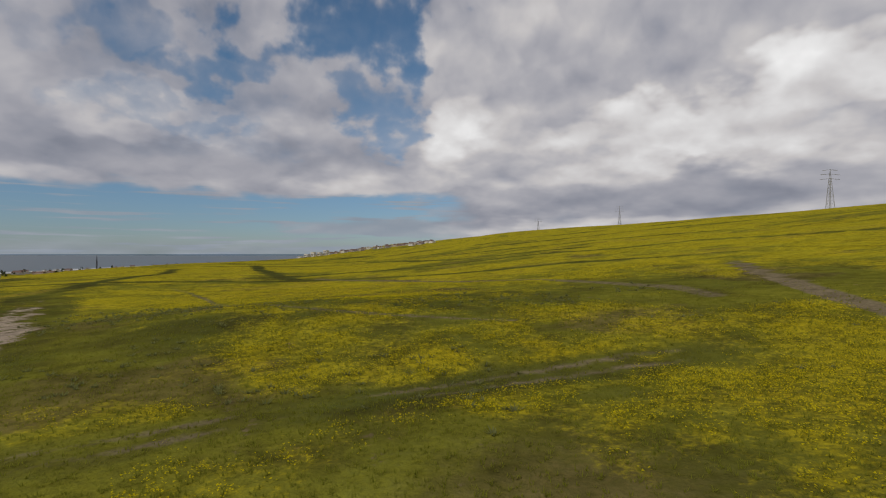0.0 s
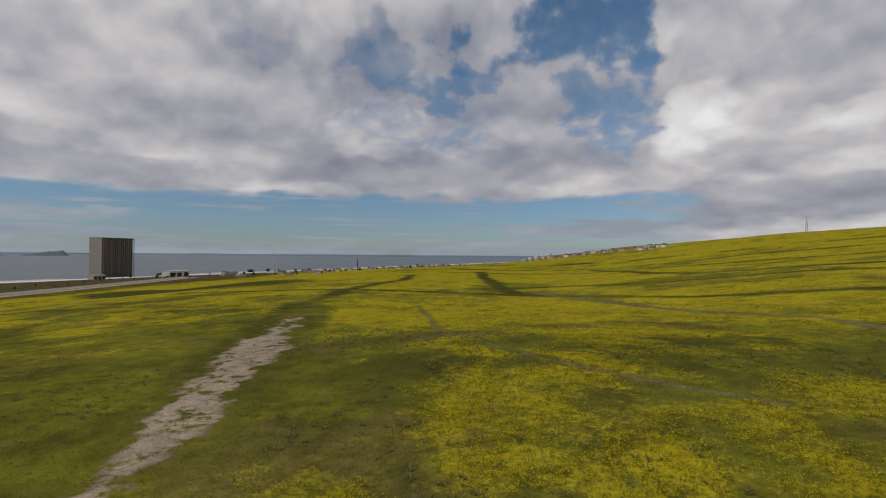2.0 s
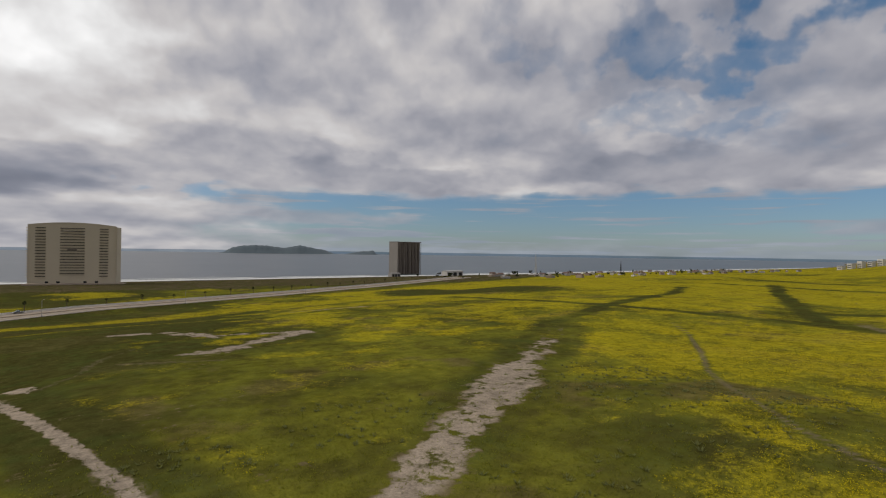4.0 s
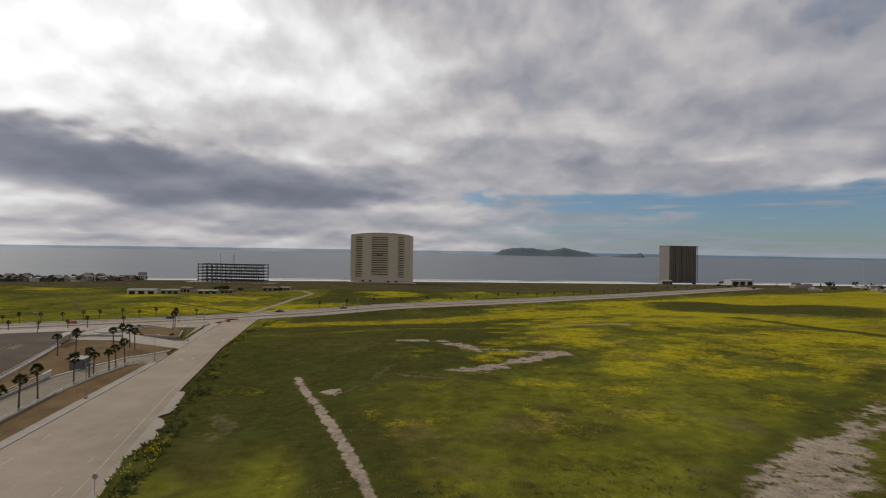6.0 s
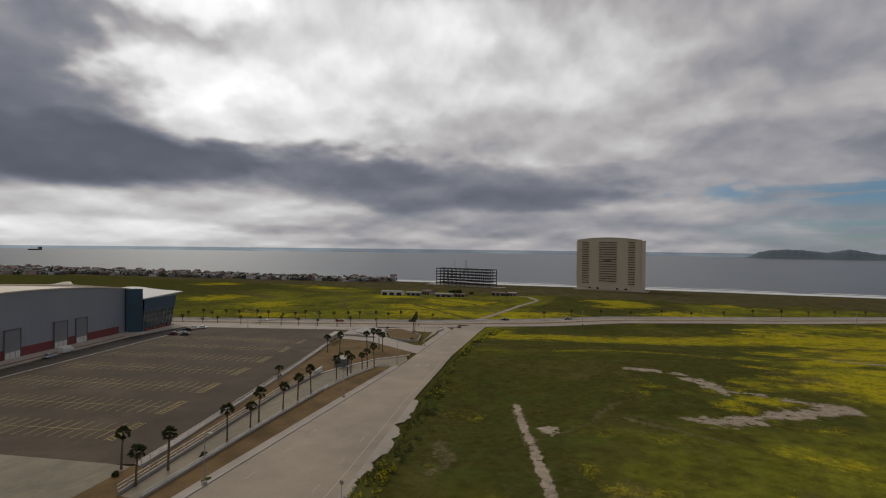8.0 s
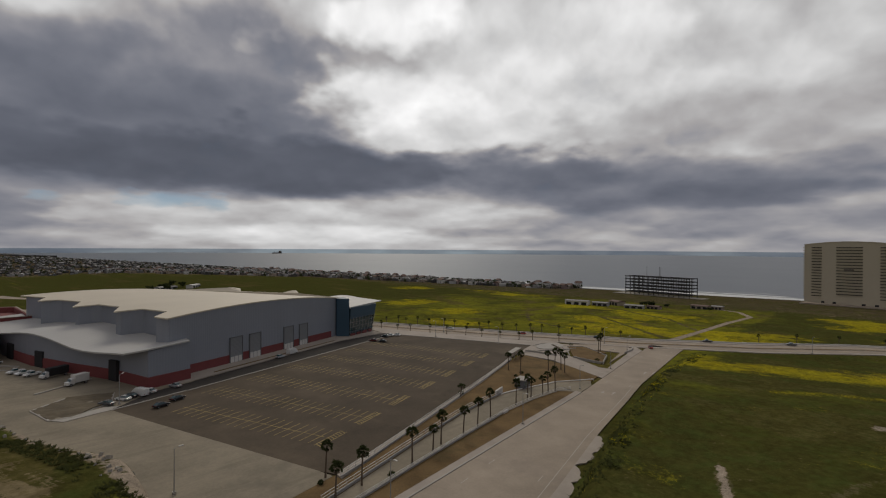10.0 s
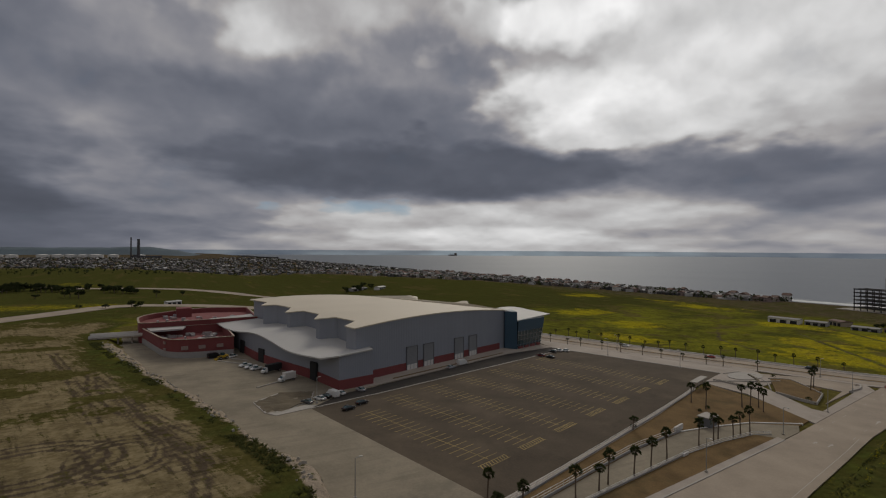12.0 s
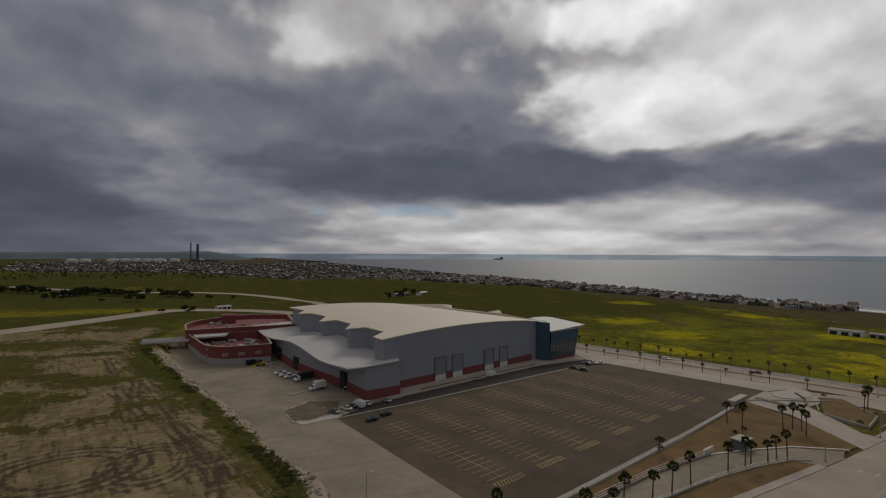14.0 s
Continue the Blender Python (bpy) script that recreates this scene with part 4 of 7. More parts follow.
drape("corner_bed", [(-75.3, -69.2), (-62, -66.8), (-47.2, -62.8), (-50, -58.2), (-75.2, -66.4)], built_z, DRY, 0.10, 6, 0.4, label="bare brown bed at the corner of the yard", category="planting bed")
PARKING = [(-76, -69.8), (-116, -81.3), (-160, -95.2), (-187, -104.4), (-236, -119), (-205, -187), (-80, -151), (-57, -145), (-74.2, -73.8)]
drape("parking_lot", PARKING, site_z, ASPHALT, 0.0, 12, 0.3, label="large empty dark asphalt parking lot", category="parking lot")
drape("yard_paving", [(-74.4, -73.6), (-75.0, -69.4), (-62, -67), (-47, -63), (-46, -78), (-40, -105), (-32, -140), (-14, -205), (0, -262), (5, -300), (-70, -300), (-90, -172), (-86, -160), (-57.4, -145.3)], site_z, YARD_CONCRETE, 0.004, 14, 0.3, label="pale concrete service yard", category="yard")
drape("service_lane", [(-57, -145.4), (-80, -151.4), (-205.4, -187.4), (-203, -194), (-170, -189.5), (-84, -160.2), (-72, -157)], site_z, LANE_ASPHALT, 0.006, 14, 0.3, label="dark asphalt lane along the hall", category="lane")
drape("hall_pavement", [(-80, -160), (-170, -190.4), (-203, -194.6), (-204, -206), (-180, -206), (-88, -174)], site_z, CONCRETE, 0.14, 14, 0.4, label="pale concrete pavement along the hall", category="pavement")
drape("planting_strip", [(-96, -167.5), (-168, -191.5), (-168.5, -192.8), (-96.5, -168.9)], site_z, DRY, 0.2, 14, 0.3, label="bare brown planting strip along the hall", category="planting strip")
PLAZA = [(-203.2, -194.2), (-205.3, -187), (-236.2, -119), (-228.6, -116.9), (-233, -100), (-243, -101), (-256, -108), (-268, -122), (-268, -140), (-246, -190), (-232, -226), (-224, -250), (-208, -240), (-206, -207)]
drape("plaza", PLAZA, built_z, CONCRETE, 0.03, 8, 0.4, label="pale concrete forecourt plaza", category="plaza")
drape("entrance_drive", [(-213.4, -112.3), (-212.3, -108), (-215, -95.6), (-207, -75), (-204, kerb_y(-204)), (-222, kerb_y(-222)), (-220.5, -76), (-226, -86), (-232.9, -100), (-228.5, -116.8)], built_z, CONCRETE, 0.14, 6, 0.45, label="pale concrete entrance drive", category="drive")
drape("side_drive", [(-66, -60.5), (-104.6, -70.5), (-125.3, -75.6), (-151, -79.5), (-163, -78.6), (-183, -75.8), (-196, -68.8), (-190, kerb_y(-190)), (-178.2, kerb_y(-178) - 0.3), (-172, -70.4), (-155, -70.4), (-136, -68.8), (-120.7, -66.2), (-100, -62.6), (-66, -56.4)], built_z, YARD_CONCRETE, 0.12, 6, 0.45, label="sloping concrete side drive", category="drive")
drape("island_bed", [(-229, -92), (-229, -78.3), (-246, -83.9), (-258.7, -101.4), (-249.8, -105.1)], built_z, DRY, 0.30, 6, 0.5, label="raised brown planting island at the corner", category="planting bed")
drape("turning_area", [(-233.5, -77), (-262, -80.5), (-282, -86), (-282, -97), (-262, -118), (-250, -105), (-247, -97.6), (-258, -92.4), (-260.5, -82.4)], built_z, STREET, 0.02, 7, 0.4, label="pale concrete turning area at the corner", category="drive")
bm = bmesh.new()
prism(bm, [(-251 + 4.2 * math.cos(k * 0.5236), -89 + 2.6 * math.sin(k * 0.5236)) for k in range(12)], lambda x, y: float(built_z(x, y)) - 0.2, lambda x, y: float(built_z(x, y)) + 0.36)
tagged(part("palm_bed", bm, DRY), "round raised bed of dry soil under palms", "planting bed", kind="structure")

# low walls and kerbs of the forecourt
for line, w, h, mat, name, label in (
    ([(-228.5, -92), (-228.5, -77.8), (-246.3, -83.4)], 0.4, 0.8, KERB, "retaining_wall", "low pale concrete retaining wall"),
    ([(-249.6, -105.6), (-259.2, -101.6), (-246.6, -83.5)], 0.35, 0.5, KERB, "retaining_wall", "low pale concrete retaining wall"),
    ([(-214, -112), (-230, -108), (-241, -103.4), (-250, -101)], 0.4, 0.5, KERB, "planter_kerb", "pale concrete kerb of a narrow planter"),
    ([(-262, -80.5), (-274, -81), (-281, -84)], 0.5, 0.8, KERB, "retaining_wall", "low pale concrete wall at the corner"),
    ([(-80, -150.9), (-205.2, -187.3), (-204, -193)], 0.5, 0.16, KERB, "kerb", "pale concrete kerb beside the parking lot"),
    ([(-57.2, -145.2), (-79.8, -151.2)], 0.5, 0.16, KERB, "kerb", "pale concrete kerb beside the parking lot"),
    ([(-236.2, -119.2), (-205.2, -187.2)], 0.6, 0.16, KERB, "kerb", "pale concrete kerb beside the parking lot"),
):
    bm = bmesh.new()
    strip(bm, finely(line, 5), w, built_z, -0.3, h)
    tagged(part(name, bm, mat), label, "wall" if "wall" in name else "kerb", kind="structure")
for line, w, h, mat, name, label in (
    ([(-220.4, -112), (-222.8, -108), (-223.8, -103), (-225.6, -99)], 1.3, 0.75, DARK_BED, "planter", "narrow planter of dark soil on the forecourt"),
    ([(-219.5, -112.3), (-221.9, -108), (-222.9, -102.8), (-224.9, -98.4)], 0.3, 0.85, KERB, "planter_wall", "low pale curved planter wall on the forecourt"),
    ([(-232.7, -100.6), (-238, -103.5), (-242.4, -107.1), (-245.9, -112.2)], 0.9, 0.7, DARK_BED, "planter", "narrow planter of dark soil on the forecourt"),
    ([(-236.3, -118), (-247.6, -117.6), (-250, -111.3), (-241.6, -101.8), (-232, -95.6)], 0.35, 0.3, KERB, "kerb", "pale curved kerb round the forecourt loop"),
):
    bm = bmesh.new()
    strip(bm, finely(line, 1.5), w, built_z, -0.3, h)
    tagged(part(name, bm, mat), label, "planter" if "planter" in name else "kerb", kind="structure")
drape("round_bed", [(-243 + 11 * math.cos(k * 0.4), -112 + 5 * math.sin(k * 0.4)) for k in range(16)], built_z, KERB, 0.30, 6, 0.4, label="raised pale paved oval in the forecourt", category="plaza")

# the yellow bays
ROW_ENDS = [(-87.5, -85.5), (-103.8, -90.7), (-121.5, -96.5), (-141, -102.7), (-159.5, -108.3), (-178.5, -114), (-196.6, -119)]
AX, AY = 0.293, -0.956
for j, (x0, y0) in enumerate(ROW_ENDS):
    bm = bmesh.new()
    far = 52 if j < 1 else 60
    mid = [(x0 + AX * s, y0 + AY * s) for s in (3, far)]
    strip(bm, mid, 0.2, site_z, -0.03, 0.010)
    for s in np.arange(4, far, 2.6):
        x, y = x0 + AX * s, y0 + AY * s
        strip(bm, [(x + AY * 5.0, y - AX * 5.0), (x - AY * 5.0, y + AX * 5.0)], 0.2, site_z, -0.03, 0.012)
    for side in (-5.2, 5.2):
        strip(bm, [(x0 + AX * 1 + AY * side, y0 + AY * 1 - AX * side), (x0 + AX * 1.01 + AY * side * 0.99, y0 + AY * 1.01 - AX * side)], 0.1, site_z, -0.03, 0.011)
    tagged(part("bay_lines", bm, YELLOW_PAINT), "faded yellow parking bay lines on asphalt", "road marking", kind="structure")
    bm = bmesh.new()
    for s in (0.0, 1.9):
        strip(bm, [(x0 + AX * s + AY * 5.4, y0 + AY * s - AX * 5.4), (x0 + AX * s - AY * 5.4, y0 + AY * s + AX * 5.4)], 0.22, site_z, -0.03, 0.012)
    for q in np.arange(-5.4, 5.0, 1.1):
        strip(bm, [(x0 + AY * q, y0 - AX * q), (x0 + AX * 1.9 + AY * (q + 0.9), y0 + AY * 1.9 - AX * (q + 0.9))], 0.3, site_z, -0.03, 0.013)
    tagged(part("hatched_island", bm, YELLOW_PAINT), "hatched yellow no-parking island on asphalt", "road marking", kind="structure")

# the coast road with its median, kerbs and pavements
line = finely(COAST_ROAD, 12)


def band(a, b):
    left, right = offset(line, a), offset(line, b)
    return left, right


def road_band(name, a, b, mat, above, label, category):
    bm = bmesh.new()
    left, right = band(a, b)
    rows = []
    for p, q in zip(left, right):
        z = float(coast_z(0.5 * (p[1] + q[1]))) + above
        rows.append([bm.verts.new((*p, z)), bm.verts.new((*q, z)), bm.verts.new((*q, z - 0.4)), bm.verts.new((*p, z - 0.4))])
    for r, s in zip(rows, rows[1:]):
        for k in range(4):
            bm.faces.new((r[k], r[(k + 1) % 4], s[(k + 1) % 4], s[k]))
    tagged(part(name, bm, mat), label, category, kind="structure")


road_band("coast_road", -9.2, -1.3, STREET, 0.0, "pale concrete carriageway of the coast road", "road")
road_band("coast_road", 1.3, 9.2, STREET, 0.0, "pale concrete carriageway of the coast road", "road")
road_band("median", -1.3, 1.3, DRY, 0.16, "narrow brown median of the coast road", "median")
road_band("pavement", 9.3, 12.4, CONCRETE, 0.14, "pale concrete pavement of the coast road", "pavement")
road_band("pavement", -12.0, -9.3, CONCRETE, 0.13, "pale concrete pavement of the coast road", "pavement")
for a in (9.2, -9.2, 1.3, -1.3):
    bm = bmesh.new()
    strip(bm, offset(line, a), 0.25, lambda x, y: coast_z(y), -0.2, 0.17)
    tagged(part("kerb", bm, KERB), "grey concrete kerb of the coast road", "kerb", kind="structure")
bm = bmesh.new()
strip(bm, offset(line, 12.6), 0.3, lambda x, y: coast_z(y), -0.3, 0.75)
tagged(part("boundary_wall", bm, WHITE_WALL), "low white wall along the coast road", "wall", kind="structure")

# tracks and roads farther south
ROAD_SOUTH = [(150, -320), (106, -390), (84, -427), (56, -468), (25, -529), (3, -545), (-36, -530), (-100, -490), (-150, -455)]
ROAD_FAR = [(420, -1200), (325, -1117), (232, -1003), (154, -915), (79, -852), (3, -835), (-53, -820), (-111, -746), (-147, -675), (-156, -580), (-152, -472)]
for name, way, w in (("south_road", ROAD_SOUTH, 25), ("far_road", ROAD_FAR, 20)):
    bm = bmesh.new()
    strip(bm, finely(way, 8), w, ground_z, -1.0, 0.35)
    tagged(part(name, bm, STREET), "pale concrete road across the green fields", "road", kind="structure")

# ---- the exhibition hall ----
W0, DX, DY = (-84.0, -170.2), -0.943, -0.333


def hall_at(s, n):
    """Plan of the hall: s along the front wall from its east end, n inwards."""
    return (W0[0] + DX * s - DY * n, W0[1] + DY * s + DX * n)


def hall_s(x, y):
    return (x - W0[0]) * DX + (y - W0[1]) * DY


def roof_line(x, y):
    return 40.9 - 0.00092 * (hall_s(x, y) - 36) ** 2


HALL_RING = [(-3, 0), (-2, 7.5), (7, 12), (8.5, 27), (0.5, 31.5), (9.5, 40.5), (11, 55), (3.5, 59), (14, 70), (15, 86.5), (9.5, 91), (18, 100), (18.5, 118), (104, 118), (106, 82), (109, 75), (104, 70), (104, 40), (107.5, 33), (103, 28), (103, 0)]
hall = thing("exhibition_hall", (*hall_at(48, 60), 17.0), "large grey metal exhibition hall with curved cream roof", "hall")
origin = Matrix.Translation((*hall_at(48, 60), 17.0)).inverted()


def hall_part(name, bm, mat, label="", parent=None):
    bm.transform(origin)
    return part(name, bm, mat, parent or hall, label)


bm = bmesh.new()
prism(bm, finely([hall_at(s, n) for s, n in HALL_RING + HALL_RING[:1]], 4)[:-1], 12.0, lambda x, y: roof_line(x, y) - 0.25)
hall_part("wall", bm, GREY_SHEET)


def roof_sheet(ring, top, thick, out):
    """A curved sheet over a ring of plan points, cut into bays so that it bends."""
    bm = bmesh.new()
    bm.faces.new([bm.verts.new((*p, 0)) for p in ring])
    for s in range(-5, 116, 4):
        x, y = hall_at(s, 0)
        bmesh.ops.bisect_plane(bm, geom=bm.verts[:] + bm.edges[:] + bm.faces[:], plane_co=(x, y, 0), plane_no=(DX, DY, 0))
    for v in bm.verts:
        v.co.z = top(v.co.x, v.co.y)
    bmesh.ops.recalc_face_normals(bm, faces=bm.faces)
    if sum(f.normal.z for f in bm.faces) < 0:
        bmesh.ops.reverse_faces(bm, faces=bm.faces)
    made = bmesh.ops.extrude_face_region(bm, geom=bm.faces[:])
    for v in [g for g in made["geom"] if isinstance(g, bmesh.types.BMVert)]:
        v.co.z -= thick
    bmesh.ops.recalc_face_normals(bm, faces=bm.faces)
    return bm


def horned(x, y):
    """The roof's height, lifted at the points of its far saw-toothed edge."""
    z = roof_line(x, y) + 0.15
    for s, n, up_ in ((107.5, 78, 3.6), (107.5, 33, 3.0)):
        hx, hy = hall_at(s, n)
        z += up_ * math.exp(-((x - hx) ** 2 + (y - hy) ** 2) / 60)
    return z


eaves = [(s + (-0.9 if s < 50 else 0.5), n + (-0.35 if n < 1 else 0.8 if n > 117 else -0.4)) for s, n in HALL_RING]
hall_part("roof", roof_sheet([hall_at(s, n) for s, n in eaves], horned, 0.45, 0), ROOF_CREAM, "curved cream sheet-metal roof")
# red plinth, a little proud of the sheet
bm = bmesh.new()
prism(bm, [hall_at(s, n) for s, n in ((-3.1, -0.12), (94.6, -0.12), (94.6, 0.6), (-3.1, 0.6))], 12.0, lambda x, y: float(site_z(x, y)) + 3.3)
hall_part("plinth", bm, RED_WALL, "brick-red painted plinth")
for s0, s1 in ((24.6, 31.0), (35.3, 41.6), (56.8, 63.2), (68.0, 74.0)):
    x, y = hall_at((s0 + s1) / 2, 0)
    base = float(site_z(x, y)) - 0.1
    bm = bmesh.new()
    prism(bm, [hall_at(s, n) for s, n in ((s0, -0.28), (s1, -0.28), (s1, 0.3), (s0, 0.3))], base, base + 10.0)
    door = hall_part("loading_door", bm, GREY_DOOR, "tall grey roller door")
    # Doors are not recessed; the recess shade is put into the dark frame colour
    for a, b in ((s0 - 0.22, s0), (s1, s1 + 0.22)):
        bm = bmesh.new()
        prism(bm, [hall_at(s, n) for s, n in ((a, -0.5), (b, -0.5), (b, 0.3), (a, 0.3))], base, base + 10.25)
        hall_part("jamb", bm, DOOR_FRAME, "", door)
    bm = bmesh.new()
    prism(bm, [hall_at(s, n) for s, n in ((s0, -0.62), (s1, -0.62), (s1, 0.3), (s0, 0.3))], base + 10.0, base + 10.25)
    hall_part("lintel", bm, DOOR_FRAME, "", door)
    for q in range(3):
        bm = bmesh.new()
        w = (s1 - s0) / 3
        prism(bm, [hall_at(s, n) for s, n in ((s0 + q * w + 0.15, -0.36), (s0 + (q + 1) * w - 0.15, -0.36), (s0 + (q + 1) * w - 0.15, 0.2), (s0 + q * w + 0.15, 0.2))], base, base + 2.5)
        hall_part("lower_panel", bm, WHITE_WALL, "white lower door panel", door)
# blue corner block and the lobby
BLOCK = [(-177.0, -201.9), (-181.3, -196.9), (-184.5, -206), (-179, -208)]
bm = bmesh.new()
prism(bm, BLOCK, 12.0, 36.9)
hall_part("corner_block", bm, BLUE_PANEL, "dark blue panelled corner block")
lobby = thing("entrance_lobby", (-194, -207, 16.2), "glazed entrance lobby with white curved roof", "lobby")
lobby_origin = Matrix.Translation((-194, -207, 16.2)).inverted()


def lobby_part(name, bm, mat, label="", parent=None):
    bm.transform(lobby_origin)
    return part(name, bm, mat, parent or lobby, label)


def lean(x, y, z):
    """The lobby's walls lean outwards to the top."""
    k = (z - 16) / 16
    return x - 2.4 * k * smooth(-184, -203, x), y + 0.8 * k


def leaning(bm, ring, low, high):
    lo = [bm.verts.new((*lean(x, y, low), low)) for x, y in ring]
    hi = [bm.verts.new((*lean(x, y, high), high)) for x, y in ring]
    n = len(ring)
    for k in range(n):
        bm.faces.new((lo[k], lo[(k + 1) % n], hi[(k + 1) % n], hi[k]))
    bm.faces.new(hi)
    bm.faces.new(lo[::-1])


LOBBY = [(-182.2, -197.6), (-203.0, -203.6), (-206, -222), (-190, -226)]
bm = bmesh.new()
leaning(bm, [(x * 0.996 - 0.8, y - 0.35) for x, y in LOBBY], 13.0, 31.6)
lobby_part("core_wall", bm, GLASS, "dark tinted glazing")
bm = bmesh.new()
leaning(bm, LOBBY, 26.0, 32.0)
lobby_part("upper_band", bm, BLUE_PANEL, "dark blue upper wall band")
bm = bmesh.new()
leaning(bm, LOBBY, 18.6, 19.1)
lobby_part("canopy_band", bm, BLUE_PANEL)
for k in range(9):
    f = k / 8
    x, y = LOBBY[0][0] + (LOBBY[1][0] - LOBBY[0][0]) * f, LOBBY[0][1] + (LOBBY[1][1] - LOBBY[0][1]) * f
    bm = bmesh.new()
    tube(bm, [(*lean(x, y + 0.1, 16.0), 15.5), (*lean(x, y + 0.1, 26.5), 26.5)], 0.09, 4)
    lobby_part("mullion", bm, STEEL)
for k in range(6):
    f = k / 5
    x, y = LOBBY[1][0] + (LOBBY[2][0] - LOBBY[1][0]) * f, LOBBY[1][1] + (LOBBY[2][1] - LOBBY[1][1]) * f
    bm = bmesh.new()
    tube(bm, [(*lean(x - 0.1, y, 16.0), 15.5), (*lean(x - 0.1, y, 26.5), 26.5)], 0.09, 4)
    lobby_part("mullion", bm, STEEL)
for z in (21.5, 23.8):
    bm = bmesh.new()
    leaning(bm, [(x, y + 0.05) for x, y in LOBBY], z, z + 0.10)
    lobby_part("transom", bm, STEEL)
for a, b in ((0.04, 0.22), (0.3, 0.46), (0.54, 0.74), (0.82, 0.97)):
    bm = bmesh.new()
    ax, ay = (LOBBY[0][k] + (LOBBY[1][k] - LOBBY[0][k]) * a for k in (0, 1))
    bx, by = (LOBBY[0][k] + (LOBBY[1][k] - LOBBY[0][k]) * b for k in (0, 1))
    prism(bm, [(ax, ay + 0.35), (bx, by + 0.35), (bx, by - 0.6), (ax, ay - 0.6)], 13.5, 18.0)
    lobby_part("base_panel", bm, RED_WALL, "brick-red base panel")
bm = bmesh.new()
ring = [(-182.0, -196.9), (-212.4, -206.2), (-212, -226), (-190, -229)]
cols = []
for k in range(13):
    f = k / 12
    a = [ring[0][j] + (ring[1][j] - ring[0][j]) * f for j in (0, 1)]
    b = [ring[3][j] + (ring[2][j] - ring[3][j]) * f for j in (0, 1)]
    z, up_ = 32.3 + 0.7 * f, 34.9 + 0.9 * math.sin(math.pi * f) - 1.5 * f * f
    edge_ = 0.7 * (1 - 0.5 * f)
    cols.append([bm.verts.new((*a, z)), bm.verts.new((*b, up_)), bm.verts.new((*b, up_ - edge_)), bm.verts.new((*a, z - edge_))])
for p, q in zip(cols, cols[1:]):
    for k in range(4):
        bm.faces.new((p[k], p[(k + 1) % 4], q[(k + 1) % 4], q[k]))
bm.faces.new(cols[0])
bm.faces.new(cols[-1][::-1])
lobby_part("roof", bm, ROOF_WHITE, "white curved cantilevered roof")

# ---- the low wing with the wavy roof ----
wing = thing("service_wing", (-70, -215, 19.5), "low grey service wing with wavy white roof", "building wing")
wing_origin = Matrix.Translation((-70, -215, 19.5)).inverted()


def wing_part(name, bm, mat, label="", parent=None):
    bm.transform(wing_origin)
    return part(name, bm, mat, parent or wing, label)


EAVE_Y = [-300, -262, -245, -241, -229, -219, -206, -194, -183, -165, -158]
EAVE_X = [-41, -45, -48.2, -49, -51.5, -54, -57, -59.6, -62, -66, -67.5]
EAVE_Z = [29.6, 29.2, 29.7, 30.3, 31.6, 31.8, 30.6, 28.9, 29.0, 30.4, 31.0]


def eave(y):
    return (float(np.interp(y, EAVE_Y, EAVE_X)), float(sum(np.interp(y + k, EAVE_Y, EAVE_Z) for k in (-4, 0, 4)) / 3))


def hall_side(y):
    """Where the wing meets the hall's stepped end."""
    return float(np.interp(y, [-300, -260, -225, -200, -180, -164], [-68, -72, -79, -84, -88, -88]))


rows = []
bm = bmesh.new()
FRONT = [(-66.0, -165.0, 30.3), (-71.6, -160.4, 31.5), (-79.0, -162.2, 31.75), (-86.0, -164.0, 32.0)]
for y in list(np.arange(-300, -169, 4)) + [None]:
    if y is None:
        mids = FRONT
    else:
        ex, ez = eave(y)
        hx = hall_side(y)
        mids = [(ex + (hx - ex) * f, y, ez + 1.6 * f) for f in (0, 0.33, 0.66, 1.0)]
    rows.append(([bm.verts.new(m) for m in mids], [bm.verts.new((m[0], m[1], m[2] - 0.5)) for m in mids]))
for (a, c), (b, d) in zip(rows, rows[1:]):
    for k in range(3):
        bm.faces.new((a[k], a[k + 1], b[k + 1], b[k]))
        bm.faces.new((c[k], d[k], d[k + 1], c[k + 1]))
    bm.faces.new((a[0], b[0], d[0], c[0]))
    bm.faces.new((a[3], c[3], d[3], b[3]))
for a, c in (rows[0], rows[-1]):
    for k in range(3):
        bm.faces.new((a[k], a[k + 1], c[k + 1], c[k]))
wing_part("roof", bm, ROOF_WHITE, "wavy white sheet-metal roof")
WING = [(-72, -161.2), (-86.8, -165), (-90, -176), (-84, -205), (-74, -250), (-66, -305), (-45, -300), (-48, -262), (-50, -245), (-53.5, -222), (-60.5, -200), (-68.4, -178.5)]


def wing_top(x, y):
    ex, ez = eave(y)
    f = max(0.0, min(1.0, (x - ex) / (hall_side(y) - ex)))
    z = ez + 1.6 * f - 0.45
    z = min(z, 30.2 + 1.6 * f) if y > -172 else z
    return z


bm = bmesh.new()
prism(bm, finely(WING + WING[:1], 5)[:-1], 14.0, wing_top)
bmesh.ops.recalc_face_normals(bm, faces=bm.faces)
bmesh.ops.delete(bm, geom=[f for f in bm.faces if f.normal.z > 0.3], context="FACES_ONLY")
wing_part("wall", bm, GREY_SHEET)
bm = bmesh.new()
outer = [(-71.9, -160.9), (-86.7, -164.8), (-86.8, -165.4), (-72.3, -161.6), (-69.2, -178.2), (-61.2, -199.8), (-54.2, -222.2), (-50.6, -245), (-49.9, -245), (-53.2, -221.8), (-60.2, -199.8), (-68.1, -178.4)]
prism(bm, outer, 14.0, lambda x, y: float(site_z(x, y)) + 3.6)
wing_part("plinth", bm, RED_WALL, "brick-red painted plinth")
